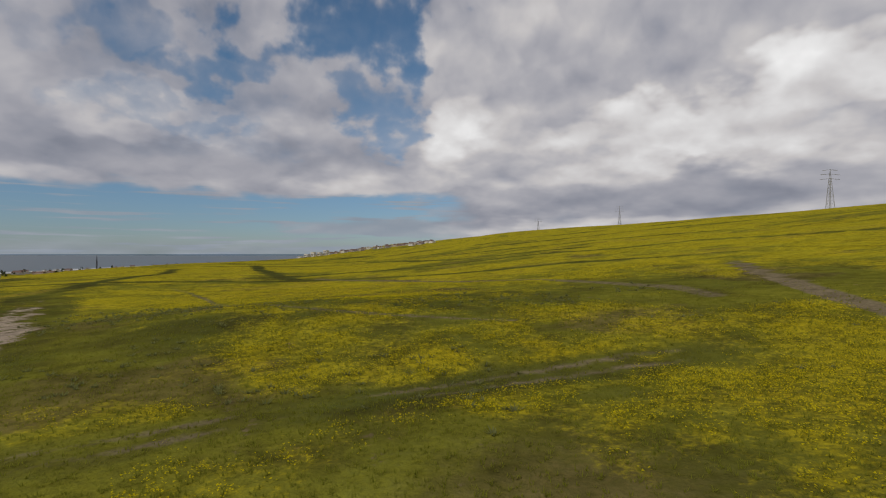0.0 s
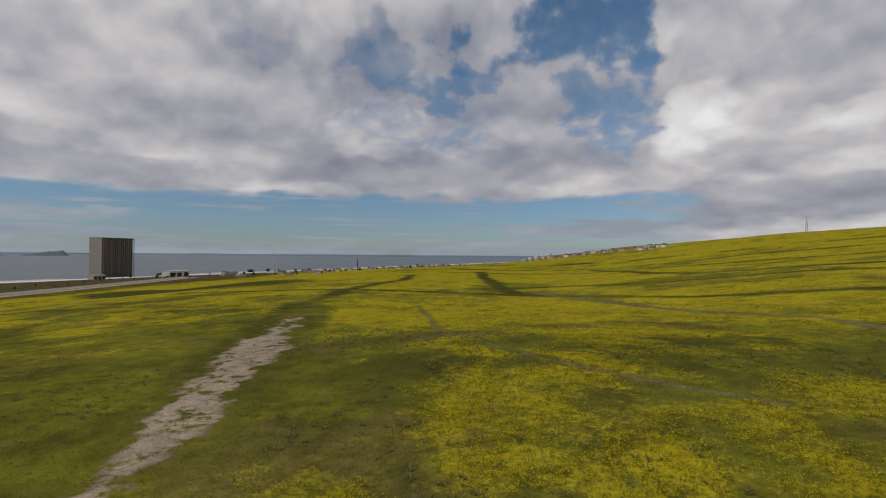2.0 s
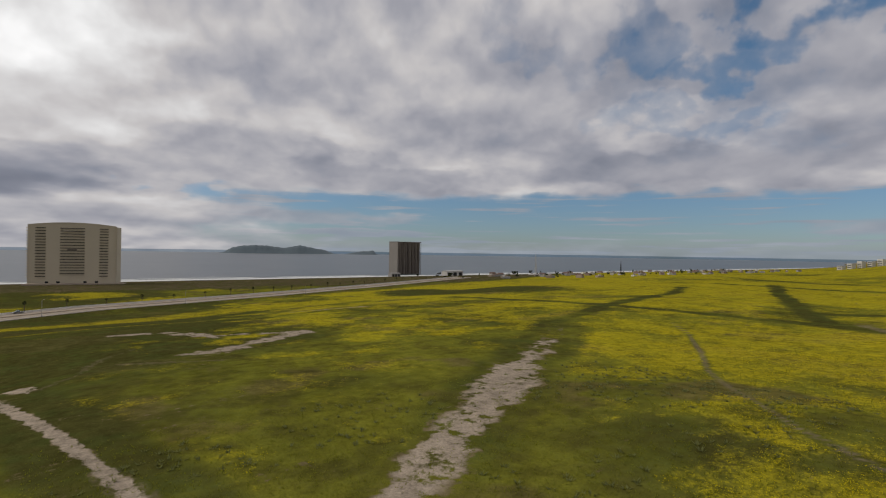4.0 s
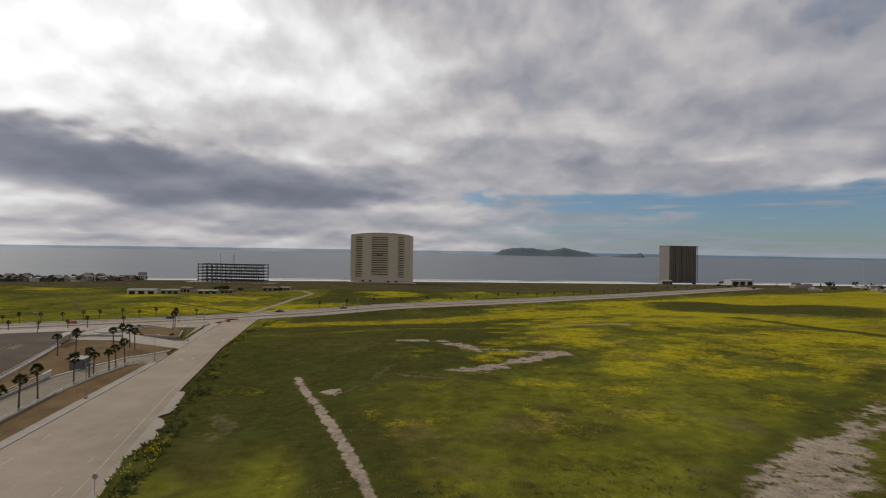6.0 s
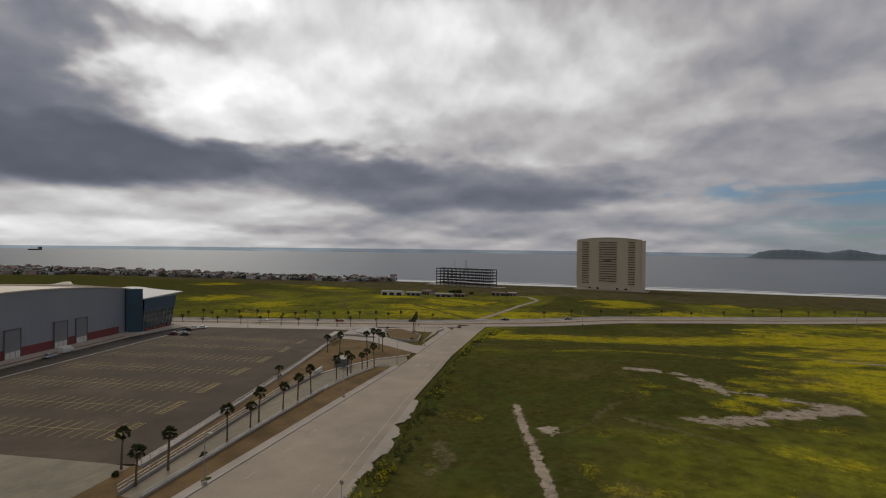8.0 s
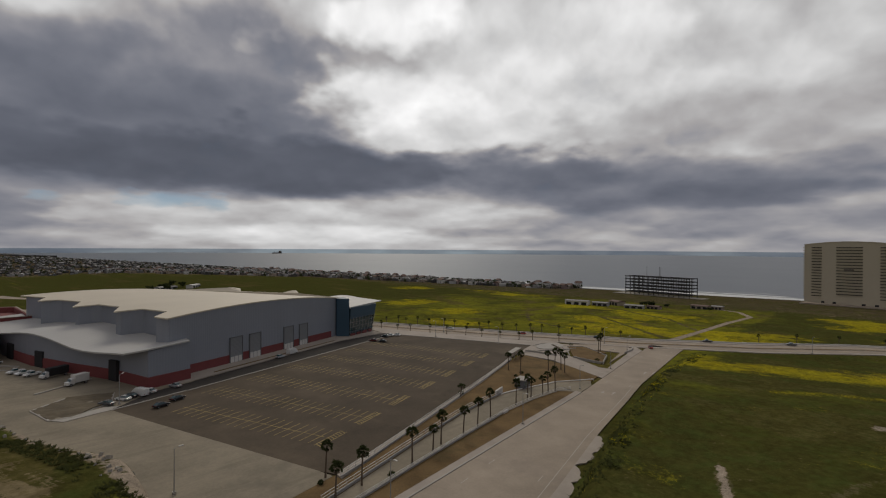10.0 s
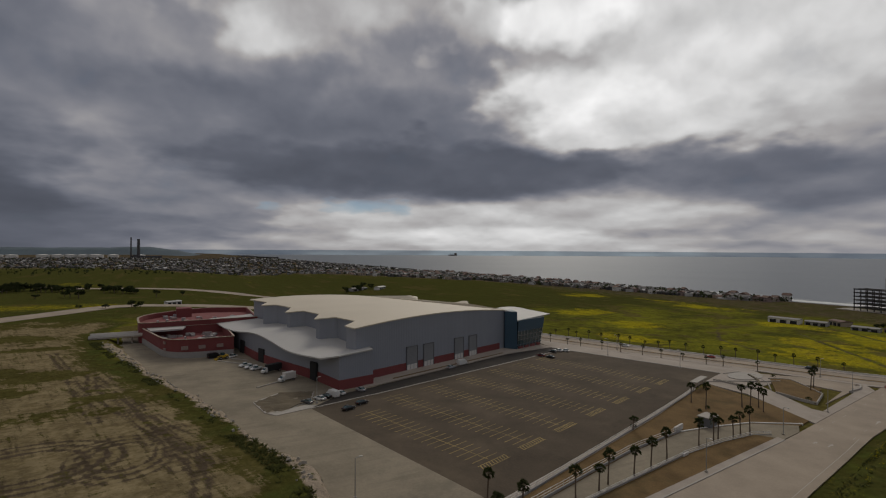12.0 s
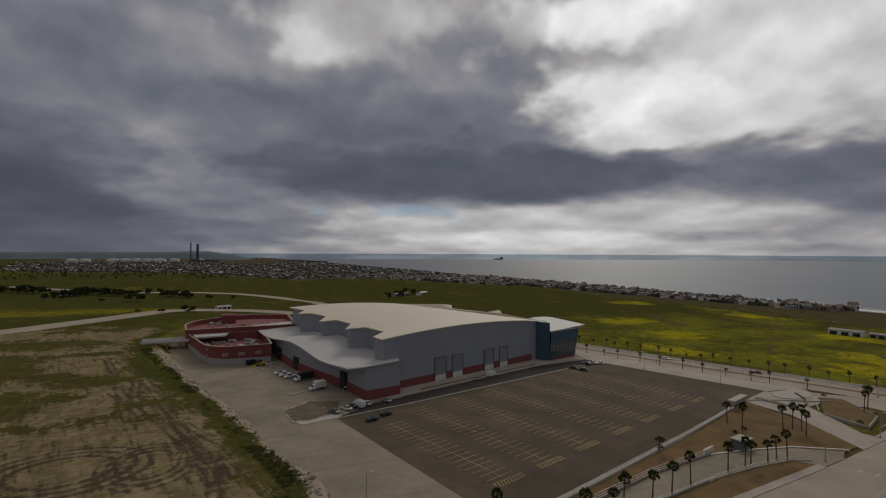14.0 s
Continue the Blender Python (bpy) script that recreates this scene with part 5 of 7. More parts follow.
for (ax, ay), (bx, by), h in (((-68.0, -176.8), (-67.0, -181.2), 7.0), ((-55.6, -214.8), (-54.2, -219.2), 6.0), ((-50.6, -238), (-50.0, -243.5), 6.0)):
    bm = bmesh.new()
    base = float(site_z(ax, ay)) - 0.1
    prism(bm, [(ax + 0.35, ay), (bx + 0.35, by), (bx - 0.6, by), (ax - 0.6, ay)], base, base + h)
    wing_part("gateway", bm, DARK, "tall dark open gateway")

# ---- the red office block ----
office = thing("office_block", (-30, -280, 20.8), "brick-red rounded office block with roof terrace", "office building")
office_origin = Matrix.Translation((-30, -280, 20.8)).inverted()


def office_part(name, bm, mat, label="", parent=None):
    bm.transform(office_origin)
    return part(name, bm, mat, parent or office, label)


def rounded(ring, r, steps=5):
    out = []
    n = len(ring)
    for k in range(n):
        p, a, b = Vector((*ring[k], 0)), Vector((*ring[k - 1], 0)), Vector((*ring[(k + 1) % n], 0))
        d = min(r[k], (a - p).length * 0.48, (b - p).length * 0.48)
        if d < 0.05:
            out.append(ring[k])
            continue
        s, e = p + (a - p).normalized() * d, p + (b - p).normalized() * d
        for j in range(steps + 1):
            t = j / steps
            q = (1 - t) ** 2 * s + 2 * t * (1 - t) * p + t * t * e
            out.append((q.x, q.y))
    return out


LOW = rounded([(-46, -236.6), (-19, -235.6), (-8.5, -281), (-46, -281)], [0, 14, 0, 0])
HIGH = rounded([(-64, -281.2), (-7, -281.2), (-5, -316), (-40, -342), (-66, -330)], [0, 3, 24, 14, 0])
for name, ring, floor_z, top in (("lower_wall", LOW, 14.0, 29.0), ("upper_wall", HIGH, 14.0, 31.6)):
    bm = bmesh.new()
    inner = [(x + (-30 - x) * 0.03, y + (-280 - y) * 0.03) for x, y in ring]
    n = len(ring)
    levels = [(ring, floor_z), (ring, top), (inner, top), (inner, top - 4.2 if name == "lower_wall" else top - 2.6)]
    verts = [[bm.verts.new((x, y, z)) for x, y in r] for r, z in levels]
    for a, b in zip(verts, verts[1:]):
        for k in range(n):
            bm.faces.new((a[k], a[(k + 1) % n], b[(k + 1) % n], b[k]))
    bm.faces.new(verts[-1])
    office_part(name, bm, RED_WALL)
    bm = bmesh.new()
    strip(bm, ring + ring[:1], 0.8, lambda x, y: top, 0.0, 0.18)
    office_part("coping", bm, TAN_WALL, "pale coping")
bm = bmesh.new()
prism(bm, [(x * 1.0 + 0.15, y + 0.25) for x, y in LOW], 14.0, lambda x, y: float(site_z(x, y)) + 2.7)
office_part("base", bm, GREY_WALL, "grey base storey")
for x, z in ((-40, 25.5), (-32.5, 25.5), (-25.5, 25.5)):
    bm = bmesh.new()
    box(bm, x - 1.4, -236.5, z - 0.9, x + 1.4, -235.7, z + 0.6)
    office_part("window", bm, PINK_WALL, "small pale shuttered window")
for k in range(4):
    f = k / 3
    x, y = -17.8 + 7.6 * f * 0.8, -244 - 33 * f * 0.8
    for z in (24.2, 27.2):
        bm = bmesh.new()
        box(bm, -0.5, -1.3, -0.6, 0.35, 1.3, 0.6, Matrix.Translation((x, y, z)) @ pose(0, 0, 0, 0, 0, 13))
        office_part("window", bm, PINK_WALL, "small pale shuttered window")
bm = bmesh.new()
prism(bm, [(-10.5, -280), (-12, -270.5), (-26, -271.5), (-28, -280)], 28.3, 29.1)
office_part("terrace_canopy", bm, ROOF_WHITE, "white flat terrace canopy")
bm = bmesh.new()
prism(bm, [(-33, -318), (-25, -318), (-25, -326), (-33, -326)], 28.5, 34.2)
office_part("stair_tower", bm, RED_WALL)
rnd = random.Random(4)
for k in range(26):
    x, y = rnd.uniform(-42, -17), rnd.uniform(-277, -246)
    bm = bmesh.new()
    a, b = rnd.uniform(0.3, 1.3), rnd.uniform(0.4, 2.2)
    box(bm, -a, -b, 0, a, b, rnd.uniform(0.7, 1.6), Matrix.Translation((x, y, 24.75)) @ pose(0, 0, 0, 0, 0, rnd.uniform(0, 90)))
    office_part("roof_unit", bm, STEEL if k % 2 else GREY_WALL, "grey rooftop unit")
for k in range(20):
    bm = bmesh.new()
    x, y = rnd.uniform(-58, -14), rnd.uniform(-322, -288)
    box(bm, -rnd.uniform(0.4, 1.4), -1.2, 0, rnd.uniform(0.4, 1.4), rnd.uniform(0.4, 1.4), rnd.uniform(0.8, 1.8), Matrix.Translation((x, y, 29.0)))
    office_part("roof_unit", bm, STEEL if k % 3 else PINK_WALL, "grey rooftop unit")

# the footbridge from the hillside
bridge = thing("footbridge", (2, -285, 21.5), "pale concrete footbridge from the hillside to the offices", "footbridge")
bm = bmesh.new()
box(bm, -10.5, -4, 3.6, 12, 4, 4.3)
part("deck", bm, CONCRETE, bridge)
for y in (-3.9, 3.9):
    bm = bmesh.new()
    box(bm, -10.5, y - 0.12, 4.3, 12, y + 0.12, 5.4)
    part("parapet", bm, WHITE_WALL, bridge)
for x in (-6, 0, 5):
    for y in (-2.6, 2.6):
        bm = bmesh.new()
        tube(bm, [(x, y, -1.5), (x, y, 3.6)], 0.4, 8)
        part("pier", bm, CONCRETE, bridge)

# ---- planted strip: walls, rails, fence, gatehouse ----
RAIL_LINE = [(-66, -60.9), (-104.6, -71), (-125.3, -76.1), (-151, -80)]
LOWER_LINE = [(-66, -56.0), (-100, -62.3), (-120.7, -65.8), (-136, -68.4)]


def railed_wall(name, line, wall_high, rail_high, label, spacing=2.5):
    x0, y0 = line[0]
    z0 = float(built_z(x0, y0))
    ob = thing(name, (x0, y0, z0), label, "railing wall" if wall_high > 0.5 else "railing")
    back = Matrix.Translation((-x0, -y0, -z0))
    bm = bmesh.new()
    strip(bm, finely(line, 4), 0.3, built_z, -0.4, wall_high)
    bm.transform(back)
    part("wall", bm, GREY_WALL, ob)
    for h in (rail_high, rail_high * 0.5 + wall_high * 0.5):
        bm = bmesh.new()
        strip(bm, finely(line, 4), 0.12, built_z, h - 0.1, h)
        bm.transform(back)
        part("rail", bm, RAIL, ob, "white painted rail")
    bm = bmesh.new()
    tube(bm, [(0, 0, wall_high - 0.1), (0, 0, rail_high)], 0.06, 5)
    post = part("post", bm, RAIL, ob)
    data = post.data
    bpy.data.objects.remove(post)
    for x, y, _ in along(line, spacing):
        share("post", data, ob, Matrix.Translation((x - x0, y - y0, float(built_z(x, y)) - z0)))
    return ob


railed_wall("ramp_railing", RAIL_LINE, 0.7, 1.9, "grey retaining wall with white steel railing")
railed_wall("ramp_railing", LOWER_LINE, 0.5, 1.1, "low grey wall with white rail")
railed_wall("drive_fence", [(-136, -68.6), (-155, -70.2), (-172, -70.2), (-178.5, -68.2)], 0.25, 1.15, "low white fence along the side drive", 2.0)
railed_wall("parking_fence", [(-75.6, -67.6), (-84, -69.9), (-117, -80.2), (-157, -92.7), (-185.5, -102.1), (-196, -106)], 0.45, 1.5, "pale wall with white posts and rails along the parking lot", 2.5)
drape("fence_walk", [(-75.4, -67.2), (-116.6, -79.7), (-157, -92.2), (-200, -107.2), (-200.5, -108.9), (-157.5, -94.2), (-117, -81.5), (-76, -69.7)], built_z, CONCRETE, 0.16, 10, 0.4, label="pale concrete walk beside the parking lot", category="pavement")
bm = bmesh.new()
strip(bm, finely([(-151, -80), (-163, -79.2), (-183, -76.6), (-199, -69)], 4), 0.5, built_z, -0.3, 0.35)
tagged(part("drive_kerb", bm, WHITE_WALL), "broad white kerb of the side drive", "kerb", kind="structure")
for x, y, tall, long, turn_ in ((-151.6, -81.0, 1.9, 5.5, 12), (-136.4, -68.3, 1.0, 3.0, 10)):
    gate_end = thing("wall_end", (x, y, float(built_z(x, y)) - 0.2), "pale concrete end wall of the ramp", "wall", turn=turn_)
    bm = bmesh.new()
    box(bm, -long / 2, -0.25, 0, long / 2, 0.25, tall)
    bmesh.ops.bevel(bm, geom=bm.edges[:], offset=0.05, segments=1, affect="EDGES")
    part("block", bm, WHITE_WALL, gate_end)
booth = thing("gatehouse", (-165.5, -80.5, float(built_z(-165.5, -80.5))), "small grey gatehouse with a pale flat roof slab", "gatehouse", turn=8)
bm = bmesh.new()
box(bm, -2.6, -1.8, -0.3, 2.6, 1.8, 3.0)
part("body", bm, DOOR_FRAME, booth)
for y in (-1.82, 1.82):
    for x in (-1.3, 1.3):
        bm = bmesh.new()
        box(bm, x - 1.0, y - 0.05, 1.1, x + 1.0, y + 0.05, 2.4)
        part("window", bm, GLASS, booth, "dark window")
bm = bmesh.new()
box(bm, -2.9, -2.05, 3.0, 2.9, 2.05, 3.25)
part("roof", bm, KERB, booth, "pale flat roof slab")
canopy = thing("entry_canopy", (-203, -108, float(built_z(-203, -108))), "flat pale canopy at the parking entrance", "canopy", turn=16)
bm = bmesh.new()
box(bm, -6.5, -1.3, 3.2, 6.5, 1.3, 3.45)
part("roof", bm, KERB, canopy)
for x in (-6, 0, 6):
    bm = bmesh.new()
    tube(bm, [(x, 0, -0.3), (x, 0, 3.2)], 0.14, 6)
    part("post", bm, STEEL, canopy)


# ---- palms ----
def fan(bm, m, reach, width, droop):
    """One fan leaf: a short stalk and folded blades."""
    n = 7
    root = bm.verts.new(m @ Vector((0, 0, 0)))
    base = bm.verts.new(m @ Vector((reach * 0.45, 0, 0.10 * reach)))
    side = bm.verts.new(m @ Vector((reach * 0.45, 0.05, 0.10 * reach)))
    bm.faces.new((root, base, side))
    for k in range(n):
        a = (k - (n - 1) / 2) / ((n - 1) / 2)
        tip = Vector((reach * (1.0 - 0.28 * a * a), width * a, 0.08 * reach - droop * (0.5 + 0.5 * abs(a))))
        near1, near2 = Vector((reach * 0.72, width * (a * 0.62 - 0.10), 0.12 * reach)), Vector((reach * 0.72, width * (a * 0.62 + 0.10), 0.06 * reach))
        bm.faces.new((base, bm.verts.new(m @ near1), bm.verts.new(m @ tip)))
        bm.faces.new((base, bm.verts.new(m @ tip), bm.verts.new(m @ near2)))


def palm(at, tall, label, group, seed, crown_r=1.5, bend=0.3):
    rnd = random.Random(seed)
    ob = thing("palm_tree", at, label, "palm tree", group)
    bm = bmesh.new()
    a = rnd.uniform(0, 6.28)
    pts = [(bend * (k / 8) ** 2 * math.cos(a), bend * (k / 8) ** 2 * math.sin(a), tall * k / 8 - (0.3 if k == 0 else 0)) for k in range(9)]
    tube(bm, pts, [0.26, 0.21, 0.19, 0.18, 0.17, 0.17, 0.16, 0.17, 0.2], 7)
    part("trunk", bm, TRUNK, ob)
    top = Vector(pts[-1])
    bm, dead = bmesh.new(), bmesh.new()
    for k in range(30):
        up = rnd.uniform(-34, 80)
        m = Matrix.Translation(top) @ pose(0, 0, 0, 0, 0, k * 137.5 + rnd.uniform(-12, 12)) @ pose(0, 0, 0, 0, -up, 0)
        fan(bm, m, crown_r * rnd.uniform(0.95, 1.25), crown_r * 0.42, crown_r * 0.26)
    part("crown", bm, FROND, ob, "dark green fan leaves")
    for k in range(12):
        m = Matrix.Translation(top - Vector((0, 0, 0.15))) @ pose(0, 0, 0, 0, 0, k * 30 + rnd.uniform(-10, 10)) @ pose(0, 0, 0, 0, rnd.uniform(58, 80), 0)
        fan(dead, m, crown_r * 0.75, crown_r * 0.25, 0.1)
    part("dry_skirt", dead, DEAD_FROND, ob, "dry brown hanging leaves")
    return ob


STREET_PALMS = [(-73.6, -70.0, 6.2), (-69.4, -61.2, 5.6), (-76.0, -61.6, 6.6), (-90.2, -61.7, 7.0), (-98.9, -63.4, 5.2), (-103.4, -64.9, 6.8), (-111.9, -64.7, 6.4), (-119.6, -66.0, 6.8), (-128.1, -67.8, 7.4), (-145.3, -70.3, 7.0), (-153.6, -71.2, 7.2), (-157.1, -72.0, 5.6), (-162.9, -70.9, 5.4), (-167.5, -71.4, 6.0), (-171.1, -70.6, 7.4), (-196, -87, 7.0), (-199.5, -86, 7.6), (-202, -84.5, 7.2), (-198.5, -81, 6.8), (-181.7, -97.0, 6.0), (-180.1, -90.4, 8.0), (-138, -86.5, 3.4), (-247.6, -88.2, 7.4), (-252.6, -89.4, 8.2)]
palm_kinds = []
for k, (x, y, tall) in enumerate(STREET_PALMS):
    z = float(built_z(x, y)) + 0.05
    if k < 4:
        palm_kinds.append((palm((x, y, z), tall, "fan palm with slim trunk on the dry verge", "palms along the street", 11 + k, 1.35 + 0.08 * (k % 2)), tall))
    else:
        kind, had = palm_kinds[k % 4]
        copy_thing(kind, pose(x, y, z, 0, 0, 67 * k) @ Matrix.Diagonal((1, 1, tall / had, 1)))
small = [palm((0, 0, -60), 4.0, "small fan palm on the coast road pavement", "palms along the coast road", 31 + k, 1.0, 0.15) for k in range(2)]
spots = [(x, y) for x, y, _ in along(offset([p for p in COAST_ROAD if p[1] < -60], 14.5), 8.5) if y > -300]
spots += [(x, y) for x, y, _ in along(offset([p for p in COAST_ROAD if p[1] > -100], 15.0), 23) if -40 < y < 420]
spots += [(x, y) for x, y, _ in along(offset([(-238, -240), (-262, -170), (-280, -125)], -10.8), 11)]
rnd = random.Random(6)
for k, (x, y) in enumerate(spots):
    x, y = x + rnd.uniform(-1.2, 1.2), y + rnd.uniform(-2, 2)
    spot = pose(x, y, float(ground_z(x, y)) + 0.1, 0, 0, 41 * k)
    size = rnd.uniform(0.8, 1.25)
    if k < 2:
        small[k].matrix_basis = spot
    else:
        copy_thing(small[k % 2], spot @ Matrix.Diagonal((1.0, 1.0, size, 1)))
for x, y, r in ((-182, -91, 0.9), (-140, -88, 1.2), (-176, -90, 0.7), (-232, -82, 1.3), (-258, -108, 1.2), (-71, -68, 0.7), (-83, -60.5, 0.9)):
    shrub = thing("shrub", (x, y, float(built_z(x, y)) + 0.1), "small dark shrub on dry soil", "shrub", "shrubs on the verge")
    bm = bmesh.new()
    rr = random.Random(int(x))
    for k in range(60):
        d = Vector((rr.gauss(0, 1), rr.gauss(0, 1), abs(rr.gauss(0, 0.8)))).normalized() * r * rr.uniform(0.5, 1.0)
        m = Matrix.Translation(d + Vector((0, 0, 0.15))) @ pose(0, 0, 0, rr.uniform(0, 360), rr.uniform(0, 360), rr.uniform(0, 360))
        bm.faces.new([bm.verts.new(m @ Vector(c)) for c in ((-0.25, -0.16, 0), (0.25, -0.1, 0.05), (0.1, 0.2, 0))])
    part("leaves", bm, LEAF, shrub)


# ---- lamps and signs ----
def street_lamp(at, turn_, tall=8.5):
    ob = thing("street_lamp", at, "tall slim grey street lamp", "street lamp", "street lamps", turn_)
    bm = bmesh.new()
    tube(bm, [(0, 0, -0.3), (0, 0, tall)], [0.12, 0.07], 7)
    part("pole", bm, STEEL, ob)
    bm = bmesh.new()
    box(bm, -0.3, -0.3, -0.2, 0.3, 0.3, 0.5)
    part("footing", bm, KERB, ob)
    bm = bmesh.new()
    tube(bm, [(0, 0, tall - 0.05), (0, 0.9, tall + 0.15)], 0.05, 5)
    part("arm", bm, STEEL, ob)
    bm = bmesh.new()
    box(bm, -0.16, 0.8, tall + 0.08, 0.16, 1.6, tall + 0.24)
    part("lamp_head", bm, RAIL, ob)
    return ob


first = street_lamp((-73.3, -50.6, float(street_z(-73.3)) + 0.1), 0)
for x, y, turn_ in ((-131.6, -59.4, 0), (-182.1, -66.6, 0), (-222, -71.5, 0), (-262, -79.5, 10), (-50, -84, 90), (-217, -167.3, -120), (-227, -133, -120), (-250, -190, -110), (-283, -100, 60), (-330, -10, 60), (-372, 62, 60), (-418, 160, 60), (-60.5, -149.5, 120)):
    copy_thing(first, pose(x, y, float(built_z(x, y)) + 0.05, 0, 0, turn_))
sign = thing("road_sign", (-78.2, -27.6, float(street_z(-78)) - 0.05), "small round road sign on a thin post", "road sign")
bm = bmesh.new()
tube(bm, [(0, 0, -0.2), (0, 0, 2.5)], 0.045, 5)
part("post", bm, STEEL, sign)
bm = bmesh.new()
tube(bm, [(-0.03, 0, 2.5), (0.03, 0, 2.5)], 0.38, 12)
part("plate", bm, STEEL, sign)

# the kerbed bed in front of the wing
BED = [(-42.2, -158.5), (-43.7, -146), (-49, -145.5), (-54.5, -150), (-59, -152), (-63, -163), (-52, -166)]
drape("yard_bed", BED, lambda x, y: site_z(x, y) + 0.9 * (soft_noise(x, y, 3.5, 61, 3) - 0.35), DARK_BED, 0.12, 0.7, 0.5, label="lumpy brown kerbed planting bed in the yard", category="planting bed")
bm = bmesh.new()
strip(bm, BED + BED[:1], 0.7, site_z, -0.1, 0.2)
tagged(part("kerb", bm, KERB), "pale concrete kerb of the yard bed", "kerb", kind="structure")
drape("walkway", [(-44, -145.6), (-57, -149.2), (-60, -147.6), (-57.4, -145.4), (-46, -142.6)], site_z, KERB, 0.15, 8, 0.3, label="pale concrete walkway in the yard", category="pavement")
for a, b in (((-38, -226), (-48.5, -214)), ((-41, -232), (-50, -222)), ((-46, -176), (-63, -186))):
    bm = bmesh.new()
    strip(bm, finely([a, b], 4), 0.6, site_z, -0.1, 0.3)
    tagged(part("yard_kerb", bm, KERB), "low pale dividing kerb in the yard", "kerb", kind="structure")


# ---- vehicles ----
PAINTS = {name: material(name + "_car_paint", colour, 0.3, 0.2, patch=0.04, grain=0.03, bump=0, gloss=0.6) for name, colour in (("white", (0.70, 0.70, 0.68)), ("silver", (0.36, 0.37, 0.38)), ("black", (0.015, 0.015, 0.017)), ("dark_red", (0.12, 0.018, 0.018)), ("grey", (0.10, 0.105, 0.11)), ("yellow", (0.50, 0.33, 0.03)), ("red", (0.34, 0.04, 0.03)))}
LAMP_RED = material("tail_lamp_glass", (0.30, 0.02, 0.015), 0.2, bump=0)
LAMP_CLEAR = material("head_lamp_glass", (0.55, 0.55, 0.52), 0.15, bump=0)


def loft(bm, sections):
    """Joins rings of equal count, each a list of points."""
    rings = [[bm.verts.new(p) for p in ring] for ring in sections]
    for a, b in zip(rings, rings[1:]):
        for k in range(len(a)):
            bm.faces.new((a[k], a[(k + 1) % len(a)], b[(k + 1) % len(b)], b[k]))
    bm.faces.new(rings[0][::-1])
    bm.faces.new(rings[-1])


def wheel_set(ob, spots, r, w=0.22):
    for x, y in spots:
        bm = bmesh.new()
        tube(bm, [(x, y - w / 2, r), (x, y + w / 2, r)], r, 14)
        wheel = part("wheel", bm, RUBBER, ob)
        bm = bmesh.new()
        tube(bm, [(x, y - w / 2 - 0.01, r), (x, y + w / 2 + 0.01, r)], r * 0.58, 10)
        part("rim", bm, STEEL, wheel)


def car(at, turn_, paint, label, kind="saloon"):
    ob = thing({"saloon": "car", "van": "van", "pickup": "pickup_truck"}[kind], at, label, {"saloon": "car", "van": "van", "pickup": "pickup"}[kind], "parked cars", turn_)
    w = 0.88
    if kind == "van":
        body, glass, wheels, r = [(-2.6, 0.4, 2.25), (-2.5, 0.35, 2.35), (1.2, 0.35, 2.4), (1.9, 0.35, 1.75), (2.6, 0.4, 1.15), (2.75, 0.45, 0.85)], [(1.15, 1.5, 2.28), (1.95, 1.35, 1.62)], ((-1.6, 0.85), (-1.6, -0.85), (1.75, 0.85), (1.75, -0.85)), 0.36
        w = 0.98
    elif kind == "pickup":
        body, glass, wheels, r = [(-2.6, 0.45, 1.05), (-0.6, 0.4, 1.05), (-0.5, 0.4, 1.1), (1.2, 0.4, 1.1), (2.3, 0.4, 1.0), (2.55, 0.5, 0.8)], [(-0.5, 1.0, 1.72), (0.6, 1.0, 1.75), (1.25, 1.0, 1.12)], ((-1.6, 0.8), (-1.6, -0.8), (1.6, 0.8), (1.6, -0.8)), 0.37
    else:
        body, glass, wheels, r = [(-2.2, 0.45, 0.85), (-2.0, 0.32, 0.95), (-1.2, 0.25, 0.98), (0.9, 0.25, 0.95), (1.9, 0.3, 0.82), (2.2, 0.42, 0.65)], [(-1.7, 0.9, 1.0), (-1.05, 0.9, 1.42), (0.2, 0.9, 1.45), (1.05, 0.9, 0.98)], ((-1.35, 0.8), (-1.35, -0.8), (1.35, 0.8), (1.35, -0.8)), 0.31
    bm = bmesh.new()
    loft(bm, [[(x, -w, lo), (x, w, lo), (x, w, lo + (hi - lo) * 0.7), (x, w * 0.92, hi), (x, -w * 0.92, hi), (x, -w, lo + (hi - lo) * 0.7)] for x, lo, hi in body])
    part("body", bm, PAINTS[paint], ob)
    bm = bmesh.new()
    loft(bm, [[(x, -w * 0.93, lo), (x, w * 0.93, lo), (x, w * 0.74, hi), (x, -w * 0.74, hi)] for x, lo, hi in glass])
    part("windows", bm, GLASS, ob, "dark tinted windows")
    if kind != "van":
        bm = bmesh.new()
        x0, x1 = (glass[1][0] + 0.1, glass[2][0] - 0.05) if kind == "saloon" else (-0.45, 0.55)
        box(bm, x0, -w * 0.72, max(g[2] for g in glass) - 0.03, x1, w * 0.72, max(g[2] for g in glass) + 0.03)
        part("roof", bm, PAINTS[paint], ob)
    wheel_set(ob, wheels, r)
    nose, tail = body[-1][0], body[0][0]
    for y in (-w * 0.72, w * 0.72):
        bm = bmesh.new()
        box(bm, nose - 0.12, y - 0.16, 0.62, nose + 0.02, y + 0.16, 0.76)
        part("headlight", bm, LAMP_CLEAR, ob)
        bm = bmesh.new()
        box(bm, tail - 0.02, y - 0.14, 0.7, tail + 0.1, y + 0.14, 0.86)
        part("tail_light", bm, LAMP_RED, ob)
    return ob


